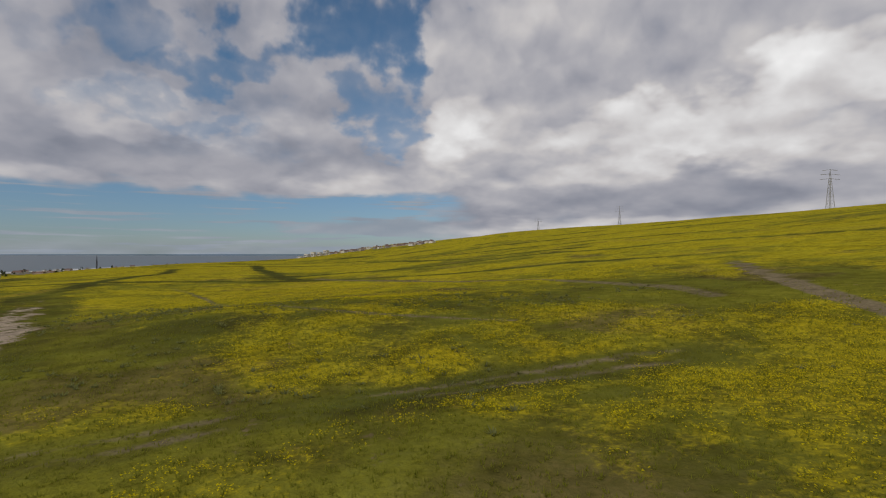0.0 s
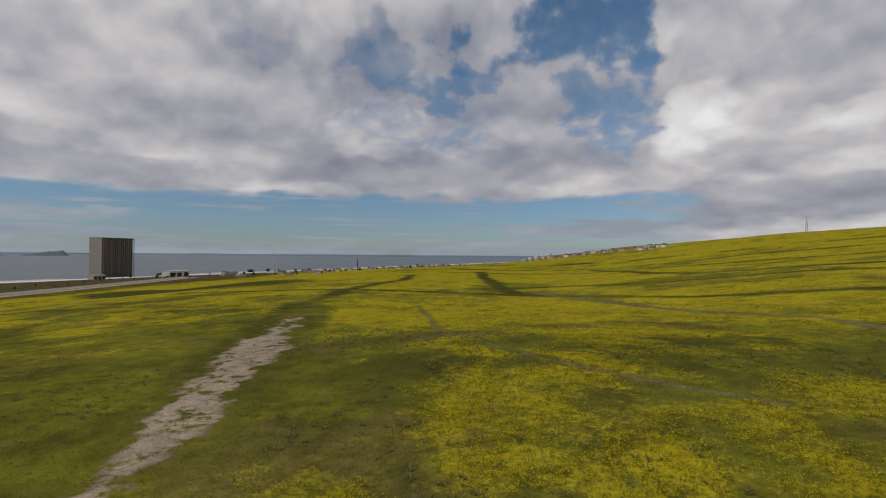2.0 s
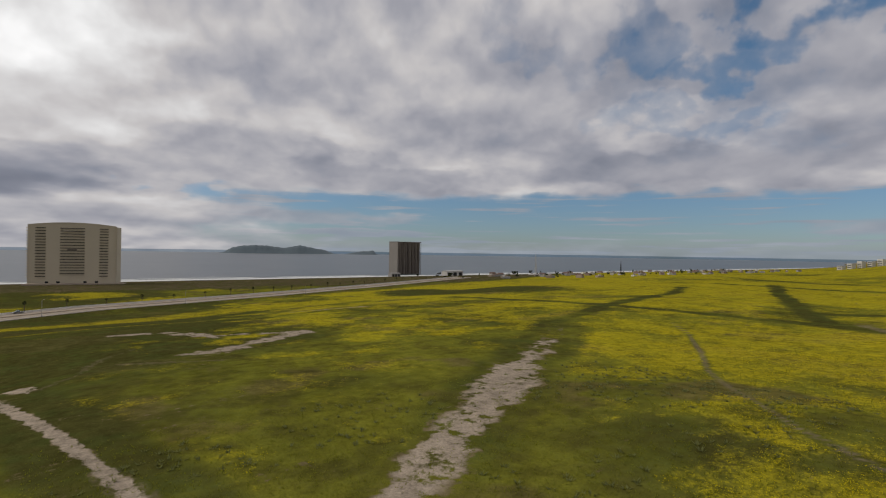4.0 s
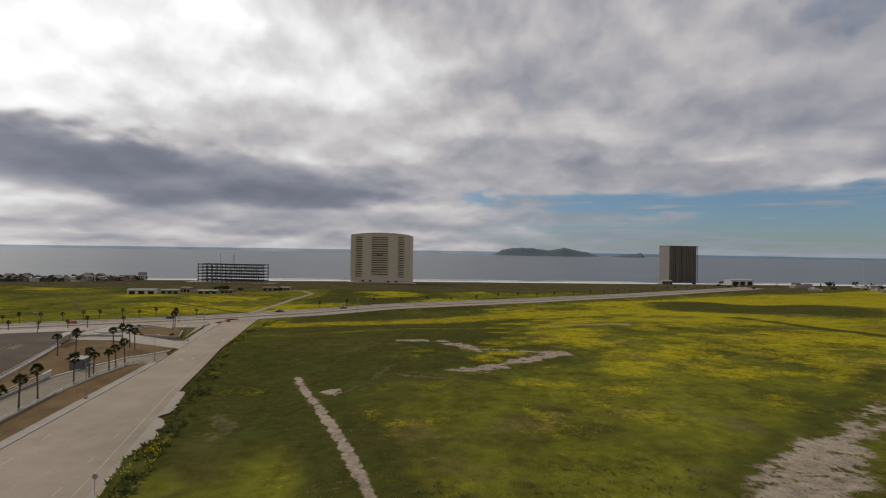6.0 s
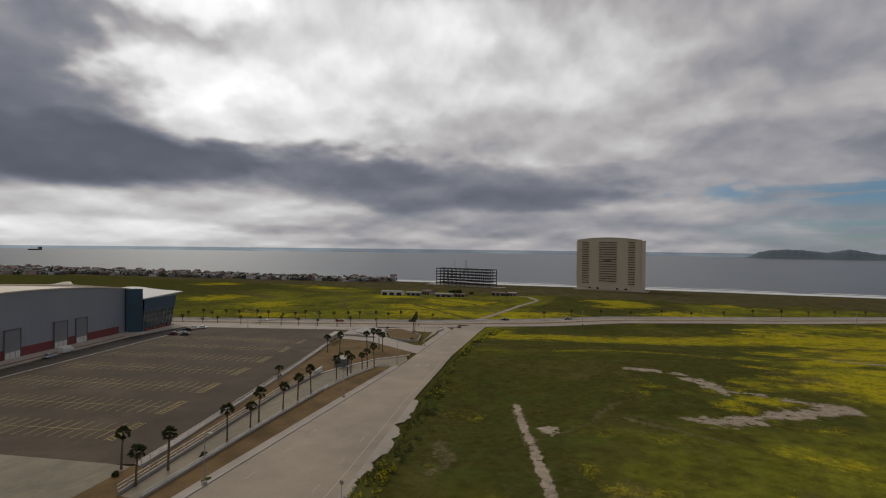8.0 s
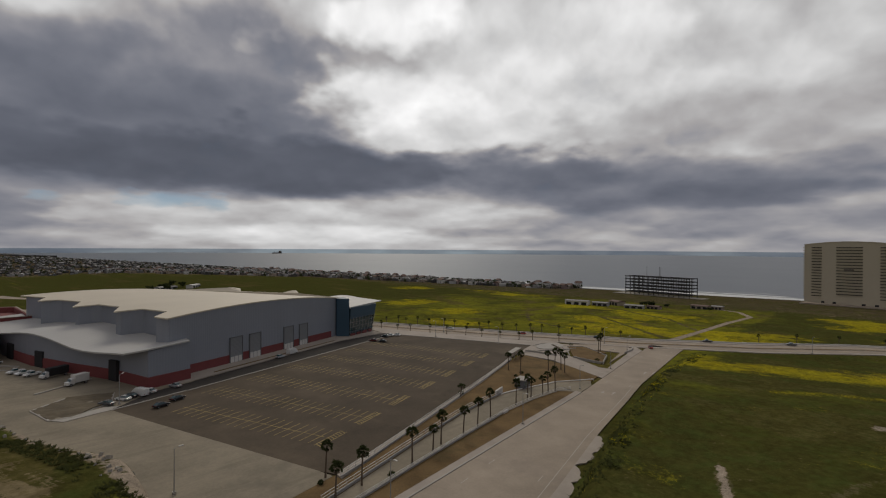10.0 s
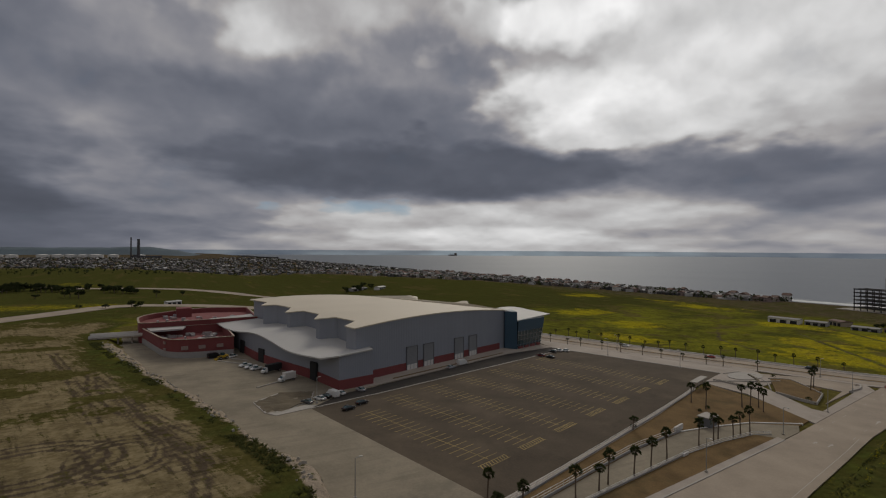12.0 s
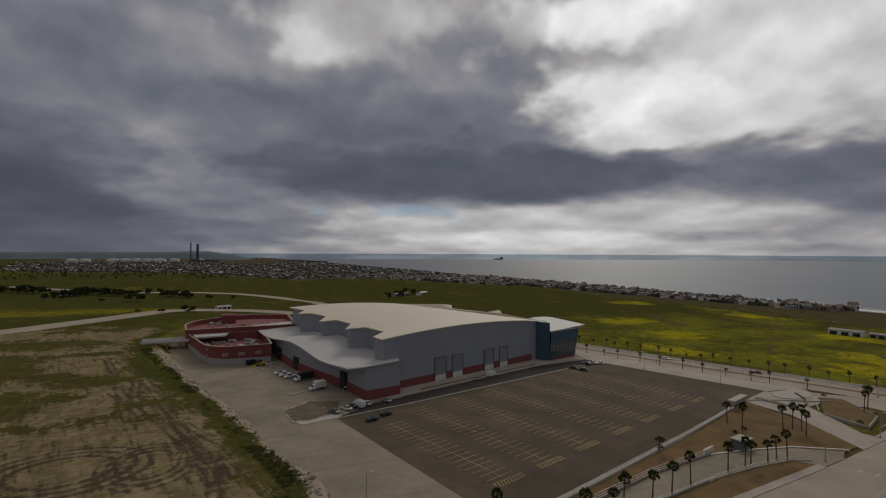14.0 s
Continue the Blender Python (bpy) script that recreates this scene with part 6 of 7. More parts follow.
def box_truck(at, turn_, body_mat, label, long=5.0):
    ob = thing("box_truck", at, label, "truck", "trucks in the yard", turn_)
    bm = bmesh.new()
    box(bm, -long, -1.15, 0.9, 0.3, 1.15, 3.3)
    part("cargo_box", bm, body_mat, ob)
    bm = bmesh.new()
    loft(bm, [[(x, -1.0, 0.5), (x, 1.0, 0.5), (x, 0.92, hi), (x, -0.92, hi)] for x, hi in ((0.4, 2.3), (1.2, 2.25), (1.7, 1.5), (2.4, 1.3))])
    part("cab", bm, PAINTS["white"], ob, "white cab")
    bm = bmesh.new()
    loft(bm, [[(x, -0.94, lo), (x, 0.94, lo), (x, 0.9, hi), (x, -0.9, hi)] for x, lo, hi in ((1.26, 1.5, 2.2), (1.74, 1.45, 1.56))])
    part("windscreen", bm, GLASS, ob)
    bm = bmesh.new()
    box(bm, -long, -0.5, 0.55, 1.0, 0.5, 0.9)
    part("chassis", bm, DARK, ob)
    wheel_set(ob, ((-long + 1.1, 0.95), (-long + 1.1, -0.95), (1.5, 0.95), (1.5, -0.95)), 0.45, 0.3)
    return ob


def on_site(x, y, lift=0.01):
    return (x, y, float(site_z(x, y)) + lift)


for x, y, turn_, paint, kind, label in (
    (-67.9, -139.4, 197, "black", "saloon", "black car parked on dark asphalt"), (-73.8, -143.2, 197, "black", "saloon", "black car parked on dark asphalt"), (-57.8, -151.2, 300, "grey", "saloon", "dark grey car parked beside the yard bed"),
    (-62.6, -153.2, 300, "white", "saloon", "white car parked at the hall corner"), (-67.7, -155.0, 290, "white", "van", "white van parked at the hall corner"), (-70.8, -156.4, 290, "white", "saloon", "white car parked at the hall corner"), (-78.8, -157.6, 285, "silver", "saloon", "silver car parked at the hall corner"), (-64.9, -154.6, 300, "black", "saloon", "black car parked at the hall corner"),
    (-127.0, -174.6, 197, "silver", "saloon", "silver car parked along the hall"), (-135.4, -178.8, 197, "white", "van", "white van parked along the hall"),
    (-182.2, -178.9, 290, "dark_red", "saloon", "dark red car parked near the lobby"), (-184.1, -174.0, 290, "black", "saloon", "black car parked near the lobby"), (-194.6, -183.8, 290, "black", "saloon", "black car parked near the lobby"), (-199.3, -184.8, 290, "white", "saloon", "white car parked near the lobby"), (-202.6, -183.0, 290, "white", "saloon", "white car parked near the lobby"),
):
    lane = 0.02 if y < -150 else 0.01
    car(on_site(x, y, lane), turn_, paint, label, kind)
box_truck(on_site(-57, -181, 0.02), 20, WHITE_WALL, "white box truck parked in the yard", 4.2)
box_truck(on_site(-53.5, -196.5, 0.02), 22, DARK, "box truck with black cargo box in the yard", 6.0)
for x, y in ((-50.4, -203.4), (-48.8, -207.2), (-47.2, -211.0)):
    car(on_site(x, y, 0.02), 22, "white", "white pickup parked in the yard", "pickup")
car(on_site(-37, -233.0, 0.02), 200, "black", "black van parked by the office block", "van")
car(on_site(-44.6, -231.4, 0.02), 30, "white", "white car parked by the office block")
for x, y, turn_, paint, kind in ((-326, -58, 300, "black", "pickup"), (-349, -21, 300, "grey", "pickup"), (-296, -110, 118, "black", "saloon"), (-278, -150, 298, "red", "saloon"), (-262, -194, 118, "white", "saloon"), (-286, -76, 210, "red", "saloon")):
    car((x, y, float(built_z(x, y)) + 0.03), turn_, paint, paint.replace("_", " ") + " vehicle on the coast road", kind)
loader = thing("loader", on_site(-40.4, -229, 0.02), "yellow wheel loader beside the office block", "loader", turn=20)
bm = bmesh.new()
box(bm, -2.2, -0.9, 0.8, 0.6, 0.9, 1.9)
part("body", bm, PAINTS["yellow"], loader)
bm = bmesh.new()
box(bm, -0.5, -0.8, 1.9, 0.8, 0.8, 2.9)
part("cab", bm, GLASS, loader)
for y in (-0.7, 0.7):
    bm = bmesh.new()
    tube(bm, [(0.5, y, 1.6), (2.0, y, 1.3), (2.9, y, 0.5)], 0.12, 5)
    part("arm", bm, PAINTS["yellow"], loader)
bm = bmesh.new()
loft(bm, [[(2.8, y, 0.15), (3.7, y, 0.1), (3.5, y, 0.3), (2.9, y, 0.9)] for y in (-1.2, 1.2)])
part("bucket", bm, PAINTS["yellow"], loader)
wheel_set(loader, ((-1.5, 0.9), (-1.5, -0.9), (1.2, 0.9), (1.2, -0.9)), 0.65, 0.4)

# ---- towers by the sea ----
TOWER_RIB = material("brown_concrete_rib", (0.19, 0.165, 0.14), 0.8, size=9, patch=0.2, grain=0.15)
tower = thing("apartment_tower", (-724, -7, 2.6), "cream apartment tower with rows of window bands", "apartment tower", turn=-13.5)
HALF = 43.0


def tower_front(y):
    """The gently bowed front; local x points inland."""
    return 3.5 * (1 - (y / HALF) ** 2)


def tower_top(y):
    return 67.0 + 3.2 * (1 - (y / HALF) ** 2)


bm = bmesh.new()
front = [(tower_front(y), y) for y in np.linspace(-HALF, HALF, 17)]
ring = front + [(-24, HALF), (-24, -HALF)]
prism(bm, ring, -3, lambda x, y: tower_top(y))
part("wall", bm, CREAM, tower)
bm = bmesh.new()
strip(bm, front, 0.8, lambda x, y: tower_top(y), -0.2, 0.9)
part("parapet", bm, CREAM, tower)
for row in range(18):
    z = 8.5 + row * 3.25
    for y0, y1 in ((-35.5, -25.5), (-11.5, 12.0), (26.5, 35.0)):
        if row == 0 and y0 == -11.5:
            continue
        bm = bmesh.new()
        n = 4
        for k in range(n):
            a, b = y0 + (y1 - y0) * k / n, y0 + (y1 - y0) * (k + 1) / n
            v = [bm.verts.new(p) for p in ((tower_front(a) + 0.12, a, z), (tower_front(b) + 0.12, b, z), (tower_front(b) + 0.12, b, z + 1.05), (tower_front(a) + 0.12, a, z + 1.05), (tower_front(a) - 0.5, a, z), (tower_front(b) - 0.5, b, z), (tower_front(b) - 0.5, b, z + 1.05), (tower_front(a) - 0.5, a, z + 1.05))]
            for f in ((0, 1, 2, 3), (0, 4, 5, 1), (3, 2, 6, 7), (0, 3, 7, 4), (1, 5, 6, 2)):
                bm.faces.new([v[j] for j in f])
        band_ = part("window_band", bm, TOWER_SHADE, tower, "shaded brown window band")
        bm = bmesh.new()
        strip(bm, [(tower_front(y) + 0.4, y) for y in np.linspace(y0, y1, 5)], 0.9, lambda x, y: z, -0.35, 0.0)
        part("ledge", bm, CREAM, band_)
    for y in (-HALF, HALF):
        bm = bmesh.new()
        box(bm, -2.4, y - 0.9, z - 0.3, 1.2, y + 0.9, z + 0.9)
        part("balcony", bm, CREAM, tower)
bm = bmesh.new()
box(bm, 3.2, -4.5, 37.5, 3.9, 4.5, 40.5)
part("emblem_panel", bm, TOWER_DARK, tower, "dark square panel on the front")
for y in (-24, -13, 13, 24):
    bm = bmesh.new()
    box(bm, tower_front(y) - 0.3, y - 1.6, -0.5, tower_front(y) + 0.3, y + 1.6, 3.4)
    part("doorway", bm, DARK, tower, "dark tall doorway")
podium = thing("tower_podium", (-716, -5, 2.4), "low pale base building below the tower", "building", turn=-13.5)
bm = bmesh.new()
box(bm, -4, -46, -2, 9.5, 50, 1.5)
part("block", bm, TAN_WALL, podium)

dark_tower = thing("dark_tower", (-855, 500, 2.0), "unfinished dark tower block with pale end wall", "tower block", turn=12.4)
bm = bmesh.new()
box(bm, -24, 0, -8, 0, 60, 61)
part("core", bm, TOWER_DARK, dark_tower)
bm = bmesh.new()
box(bm, -24.4, -0.8, -8, 0.4, 0, 62)
part("end_wall", bm, TOWER_PALE, dark_tower, "pale bare end wall")
for k in range(15):
    y = 1.5 + k * 4.0
    bm = bmesh.new()
    box(bm, 0, y - 0.45, -6, 1.1 if k % 3 else 1.9, y + 0.45, 61.6)
    part("rib", bm, TOWER_DARK if k % 4 else TOWER_RIB, dark_tower)
for k in range(19):
    bm = bmesh.new()
    box(bm, -23, 60.02, 1.0 + k * 3.2, 0.8, 63.2, 1.5 + k * 3.2)
    part("slab", bm, TOWER_PALE, dark_tower)
for x in (-22, -12, 0):
    bm = bmesh.new()
    box(bm, x, 62.4, -6, x + 0.7, 63.1, 61)
    part("column", bm, TOWER_PALE, dark_tower)
bm = bmesh.new()
box(bm, -24, -1, 61.0, 1.2, 63, 62.2)
part("roof_slab", bm, TOWER_DARK, dark_tower)

frame_house = thing("steel_frame", (-699, -200.5, 2.4), "bare dark steel frame of an unfinished building", "building frame", turn=-14.4)
for k in range(14):
    y = -45 + k * 90 / 13
    for x in (-9, 9):
        bm = bmesh.new()
        box(bm, x - 0.36, y - 0.36, -3, x + 0.36, y + 0.36, 25.2)
        part("column", bm, RUST_STEEL, frame_house)
for level in range(6):
    z = 4.2 + level * 4.1
    for x in (-9, 0, 9):
        bm = bmesh.new()
        box(bm, x - 0.5, -45.6, z - 0.75, x + 0.5, 45.6, z + 0.35)
        part("beam", bm, RUST_STEEL, frame_house)
    for k in range(0, 14, 2):
        bm = bmesh.new()
        y = -45 + k * 90 / 13
        box(bm, -9, y - 0.25, z - 0.35, 9, y + 0.25, z + 0.2)
        part("cross_beam", bm, RUST_STEEL, frame_house)
for y0, y1 in ((-24, -17), (-3, 4), (18, 25), (31, 38)):
    bm = bmesh.new()
    tube(bm, [(9.5, y0, 0), (9.5, y1, 24)], 0.22, 4)
    part("brace", bm, RUST_STEEL, frame_house)
for y in (-19, -0.5, 1.2):
    bm = bmesh.new()
    tube(bm, [(0, y, 20), (0, y, 38)], 0.28, 5)
    part("mast", bm, STEEL, frame_house)
bm = bmesh.new()
box(bm, -10, -62, -2, 14, 60, 0.6)
tagged(part("site_pad", bm, RUBBLE), "pale graded pad of rubble below the steel frame", "ground pad", kind="structure").matrix_basis = pose(-699, -200.5, 2.6, 0, 0, -14.4)


# ---- low sheds and houses ----
def shed(at, long, deep, tall, turn_, wall_mat, roof_mat, label, openings=3, group=""):
    ob = thing("shed", at, label, "shed", group, turn_)
    bm = bmesh.new()
    box(bm, -long / 2, -deep / 2, -1.5, long / 2, deep / 2, tall)
    part("wall", bm, wall_mat, ob)
    bm = bmesh.new()
    loft(bm, [[(x, -deep / 2 - 0.4, tall), (x, 0, tall + deep * 0.10), (x, deep / 2 + 0.4, tall), (x, deep / 2 + 0.4, tall - 0.25), (x, -deep / 2 - 0.4, tall - 0.25)] for x in (-long / 2 - 0.4, long / 2 + 0.4)])
    part("roof", bm, roof_mat, ob)
    for k in range(openings):
        x = -long / 2 + long * (k + 0.5) / openings
        for y in (-deep / 2, deep / 2):
            bm = bmesh.new()
            box(bm, x - long * 0.16 / openings * 2, y - 0.12, 0.1, x + long * 0.16 / openings * 2, y + 0.12, tall * 0.72)
            part("opening", bm, DARK, ob)
    return ob


for x, y, a, b, h, turn_, wm, rm, label in (
    (-503, -222, 24, 9, 4.2, 97, WHITE_WALL, FLAT_ROOF, "long pale farm shed in the green plain"), (-510, -200, 16, 8, 3.4, 97, GREY_WALL, FLAT_ROOF, "low grey farm shed in the green plain"), (-528, -190, 14, 10, 4.2, 60, TAN_WALL, TILE_ROOF, "tan farm building with tile roof"),
    (-512, -166, 18, 8, 3.0, 95, GREY_WALL, FLAT_ROOF, "low grey farm building"), (-520, -150, 12, 7, 3.0, 80, PINK_WALL, TILE_ROOF, "small faded pink farm building"), (-560, -118, 16, 8, 3.2, 85, TAN_WALL, TILE_ROOF, "low tan building with tile roof"), (-566, -104, 10, 7, 3.0, 85, TAN_WALL, FLAT_ROOF, "small tan building in the plain"),
    (-772, 572, 44, 14, 9, 100, WHITE_WALL, ROOF_WHITE, "white flat-roofed building near the shore"), (-790, 456, 18, 12, 6, 95, GREY_WALL, FLAT_ROOF, "small grey building near the shore"), (-300, -760, 30, 12, 4, 20, GREY_WALL, FLAT_ROOF, "low grey farm buildings in the fields"), (-330, -740, 22, 10, 4, 40, WHITE_WALL, ROOF_WHITE, "white farm shed in the fields"),
    (-30, -560, 14, 7, 3.2, 20, WHITE_WALL, ROOF_WHITE, "small white shed beside the south road"), (165, -840, 18, 10, 5, 30, WHITE_WALL, FLAT_ROOF, "white farmhouse among dark trees"),
):
    shed((x, y, float(ground_z(x, y)) - 0.1), a, b, h, turn_, wm, rm, label)


def house(at, turn_, size, wall_mat, roof_mat, pitched, label, group):
    a, b, h = size
    ob = thing("house", at, label, "house", group, turn_)
    bm = bmesh.new()
    box(bm, -a, -b, -2.5, a, b, h)
    part("wall", bm, wall_mat, ob)
    bm = bmesh.new()
    if pitched:
        loft(bm, [[(x, -b - 0.4, h), (x, 0, h + b * 0.55), (x, b + 0.4, h), (x, b + 0.4, h - 0.2), (x, -b - 0.4, h - 0.2)] for x in (-a - 0.4, a + 0.4)])
    else:
        box(bm, -a - 0.25, -b - 0.25, h, a + 0.25, b + 0.25, h + 0.5)
        box(bm, -a * 0.5, -b * 0.4, h + 0.5, a * 0.1, b * 0.5, h + 2.2)
    part("roof", bm, roof_mat, ob)
    for side in (-1, 1):
        for k in (-0.5, 0.15, 0.6):
            for z in np.arange(1.0, h - 1.2, 3.0):
                bm = bmesh.new()
                box(bm, k * a - 0.6, side * b - 0.1, z, k * a + 0.6, side * b + 0.1, z + 1.3)
                part("window", bm, WINDOW, ob)
    for k in (-0.4, 0.4):
        bm = bmesh.new()
        box(bm, a - 0.1, k * b - 0.6, 1.0, a + 0.1, k * b + 0.6, 2.3)
        part("window", bm, WINDOW, ob)
    return ob


KINDS = [((4.6, 4, 5.8), WHITE_WALL, FLAT_ROOF, False, "white two-storey house with flat roof"), ((5.5, 4, 3.2), TAN_WALL, TILE_ROOF, True, "tan bungalow with clay tile roof"), ((4, 4.6, 5.6), PINK_WALL, TILE_ROOF, True, "faded pink house with tile roof"), ((6, 4.6, 3.2), GREY_WALL, FLAT_ROOF, False, "grey block house with flat roof"), ((4.6, 5, 7.6), WHITE_WALL, TILE_ROOF, True, "white three-storey beach house with tile roof"), ((6.4, 4.6, 5.6), TAN_WALL, FLAT_ROOF, False, "tan two-storey house with flat roof")]
house_kinds = [None] * len(KINDS)
rnd = random.Random(12)
town_edge_y, town_edge_x = [-1300, -1285, -1091, -979, -815, -623, -448, -354, -330], [-310, -317, -405, -497, -606, -641, -678, -690, -700]
count, tries = 0, 0
town_spots = []
while count < 230 and tries < 6000:
    tries += 1
    y = -335 - 965 * rnd.random() ** 0.9
    x = rnd.uniform(-775, float(np.interp(y, town_edge_y, town_edge_x)) - 4)
    if any(abs(x - p) < 13 and abs(y - q) < 11 for p, q in town_spots):
        continue
    town_spots.append((x, y))
    k = rnd.randrange(len(KINDS))
    size, wm, rm, pitched, label = KINDS[k]
    at = (x, y, float(ground_z(x, y)) - 0.1)
    turn_ = rnd.choice((0, 90, 180, 270)) + rnd.uniform(-8, 8)
    if house_kinds[k] is None:
        house_kinds[k] = house(at, turn_, size, wm, rm, pitched, label + " near the beach", "houses of the beach town")
    else:
        copy_thing(house_kinds[k], pose(*at, 0, 0, turn_) @ Matrix.Diagonal((rnd.uniform(0.8, 1.15), rnd.uniform(0.8, 1.15), rnd.uniform(0.8, 1.15), 1)))
    count += 1


TOWN_MIX = material("town_walls_and_roofs", (0.2, 0.2, 0.2), 0.85, size=6, patch=0.2, grain=0.15)
n = Nodes(TOWN_MIX.node_tree)
shades = n.ramp(n.add("ShaderNodeNewGeometry").outputs["Random Per Island"], [(0.0, (0.035, 0.035, 0.036)), (0.3, (0.085, 0.083, 0.082)), (0.52, (0.085, 0.062, 0.052)), (0.66, (0.13, 0.127, 0.122)), (0.88, (0.21, 0.205, 0.197)), (0.97, (0.46, 0.45, 0.44))])
n.plug(shades, TOWN_MIX.node_tree.nodes["Principled BSDF"].inputs["Base Color"])


def far_houses(name, spots, mats, label, low=3.0, high=8.0, base=None):
    """A distant quarter: many small gabled and flat houses in one mesh."""
    bm = bmesh.new()
    for x, y in spots:
        a, b, h, k = rnd.uniform(3, 6.5), rnd.uniform(3, 6), rnd.uniform(low, high), rnd.randrange(3)
        m = Matrix.Translation((x, y, (float(ground_z(x, y)) if base is None else base) - 0.5)) @ pose(0, 0, 0, 0, 0, rnd.uniform(0, 90))
        box(bm, -a, -b, -2, a, b, h, m, k)
        if rnd.random() < 0.5:
            v = [bm.verts.new(m @ Vector(c)) for c in ((-a, -b, h), (a, -b, h), (a, b, h), (-a, b, h), (-a, 0, h + b * 0.5), (a, 0, h + b * 0.5))]
            for f in ((0, 1, 5, 4), (2, 3, 4, 5), (0, 4, 3), (1, 2, 5)):
                bm.faces.new([v[j] for j in f]).material_index = 3
        else:
            box(bm, -a * 0.4, -b * 0.4, h, a * 0.3, b * 0.3, h + 1.6, m, (k + 1) % 3)
    return tagged(part(name, bm, mats), label, "town", kind="stuff")


MATS = [WHITE_WALL, GREY_WALL, TAN_WALL, TILE_ROOF]
spots = []
for k in range(2600):
    y = -1290 - 1900 * rnd.random()
    edge = float(np.interp(-y, [1290, 1500, 1700, 1900, 3200], [-310, -60, 150, 560, 900]))
    x = rnd.uniform(-770, edge)
    if x < -60 and y > -1500 and rnd.random() < 0.4:
        continue
    spots.append((x, y))
spots += [(rnd.uniform(-772, float(np.interp(y, town_edge_y, town_edge_x)) - 6), y) for y in (-345 - 940 * rnd.random() ** 0.7 for k in range(800))]
far_houses("distant_town", spots, [TOWN_MIX, TOWN_MIX, TOWN_MIX, TOWN_MIX], "dense distant town of small pale houses", 2.5, 5.5)
spots = []
for k in range(70):
    a, d = radians(rnd.uniform(-13.5, -1.5)), rnd.uniform(1050, 1420)
    spots.append((d * math.sin(a), d * math.cos(a)))
far_houses("ridge_town", spots, MATS, "distant white houses on the northern ridge", 2.5, 5)
spots = [(rnd.uniform(-740, -560) + 0.02 * k, 560 + 14 * k + rnd.uniform(-6, 6)) for k in range(75)]
far_houses("shore_town", spots, MATS, "scattered low houses along the northern shore", 2.5, 5)
for k in range(5):
    block = thing("apartment_block", (-395 + 15 * k, 1330 + 8 * k, float(ground_z(-395 + 15 * k, 1330 + 8 * k)) - 1), "small white apartment block on the far shore", "apartment block", "far apartment blocks", -20)
    bm = bmesh.new()
    box(bm, -5, -6, -2, 5, 6, 14 + 2 * (k % 3))
    part("wall", bm, WHITE_WALL, block)
    for z in (3, 7, 11):
        bm = bmesh.new()
        box(bm, -4, -6.2, z, 4, -5.9, z + 1.6)
        part("window", bm, WINDOW, block)


# ---- trees ----
def leaf_cloud(bm, at, r, high, count_, rr, leaf=0.8):
    for k in range(count_):
        d = Vector((rr.gauss(0, 1), rr.gauss(0, 1), rr.gauss(0, 1))).normalized() * rr.uniform(0.45, 1.0)
        p = Vector(at) + Vector((d.x * r, d.y * r, d.z * high))
        m = Matrix.Translation(p) @ pose(0, 0, 0, rr.uniform(0, 360), rr.uniform(0, 360), 0)
        s = leaf * rr.uniform(0.6, 1.3)
        bm.faces.new([bm.verts.new(m @ Vector(c)) for c in ((-s, -s * 0.6, 0), (s, -s * 0.4, 0.1 * s), (s * 0.2, s, 0))])


def tree(at, tall, label, group, seed):
    rr = random.Random(seed)
    ob = thing("tree", at, label, "tree", group)
    bm = bmesh.new()
    tube(bm, [(0, 0, -0.5), (0.1, 0, tall * 0.3), (0.2, 0.1, tall * 0.6)], [0.35, 0.25, 0.12], 6)
    for k in range(5):
        a = k * 1.26
        tube(bm, [(0.1, 0, tall * 0.3), (tall * 0.22 * math.cos(a), tall * 0.22 * math.sin(a), tall * 0.62)], [0.14, 0.05], 5)
    part("trunk", bm, TRUNK, ob)
    bm = bmesh.new()
    for k in range(7):
        a = rr.uniform(0, 6.28)
        leaf_cloud(bm, (tall * 0.24 * math.cos(a), tall * 0.24 * math.sin(a), tall * rr.uniform(0.5, 0.82)), tall * 0.2, tall * 0.17, 55, rr, tall * 0.06)
    part("crown", bm, LEAF, ob)
    return ob


tree_kinds = [tree((150 + 9 * k, -745, float(ground_z(150 + 9 * k, -745)) - 0.2), 8 + k, "dark leafy tree in the fields", "field trees", 50 + k) for k in range(3)]
rr = random.Random(21)
tree_spots = [(rr.gauss(cx, a), rr.gauss(cy, b)) for cx, cy, a, b, many in ((250, -925, 14, 12, 16), (214, -885, 10, 8, 14), (158, -812, 9, 8, 26), (136, -834, 10, 7, 14), (96, -806, 16, 7, 18), (34, -764, 5, 5, 9), (13, -748, 5, 5, 9), (64, -815, 20, 8, 6)) for k in range(many)] + [(rr.uniform(-60, 120), rr.gauss(-690, 12)) for k in range(7)] + [(rr.uniform(-330, -270), rr.uniform(-790, -730)) for k in range(8)]
tree_spots += [(rr.uniform(-15, 45), rr.uniform(-530, -505)) for k in range(5)] + [(rr.uniform(-560, -500), rr.uniform(-175, -100)) for k in range(7)] + [(rr.uniform(-760, -600), rr.uniform(460, 820)) for k in range(16)]
for k, (x, y) in enumerate(tree_spots):
    s = rr.uniform(0.6, 1.25) * (1.25 if y < -650 else 0.85)
    copy_thing(tree_kinds[k % 3], pose(x, y, float(ground_z(x, y)) - 0.2, 0, 0, 77 * k) @ Matrix.Diagonal((s, s, s * rr.uniform(0.7, 1.0), 1)))
bm = bmesh.new()
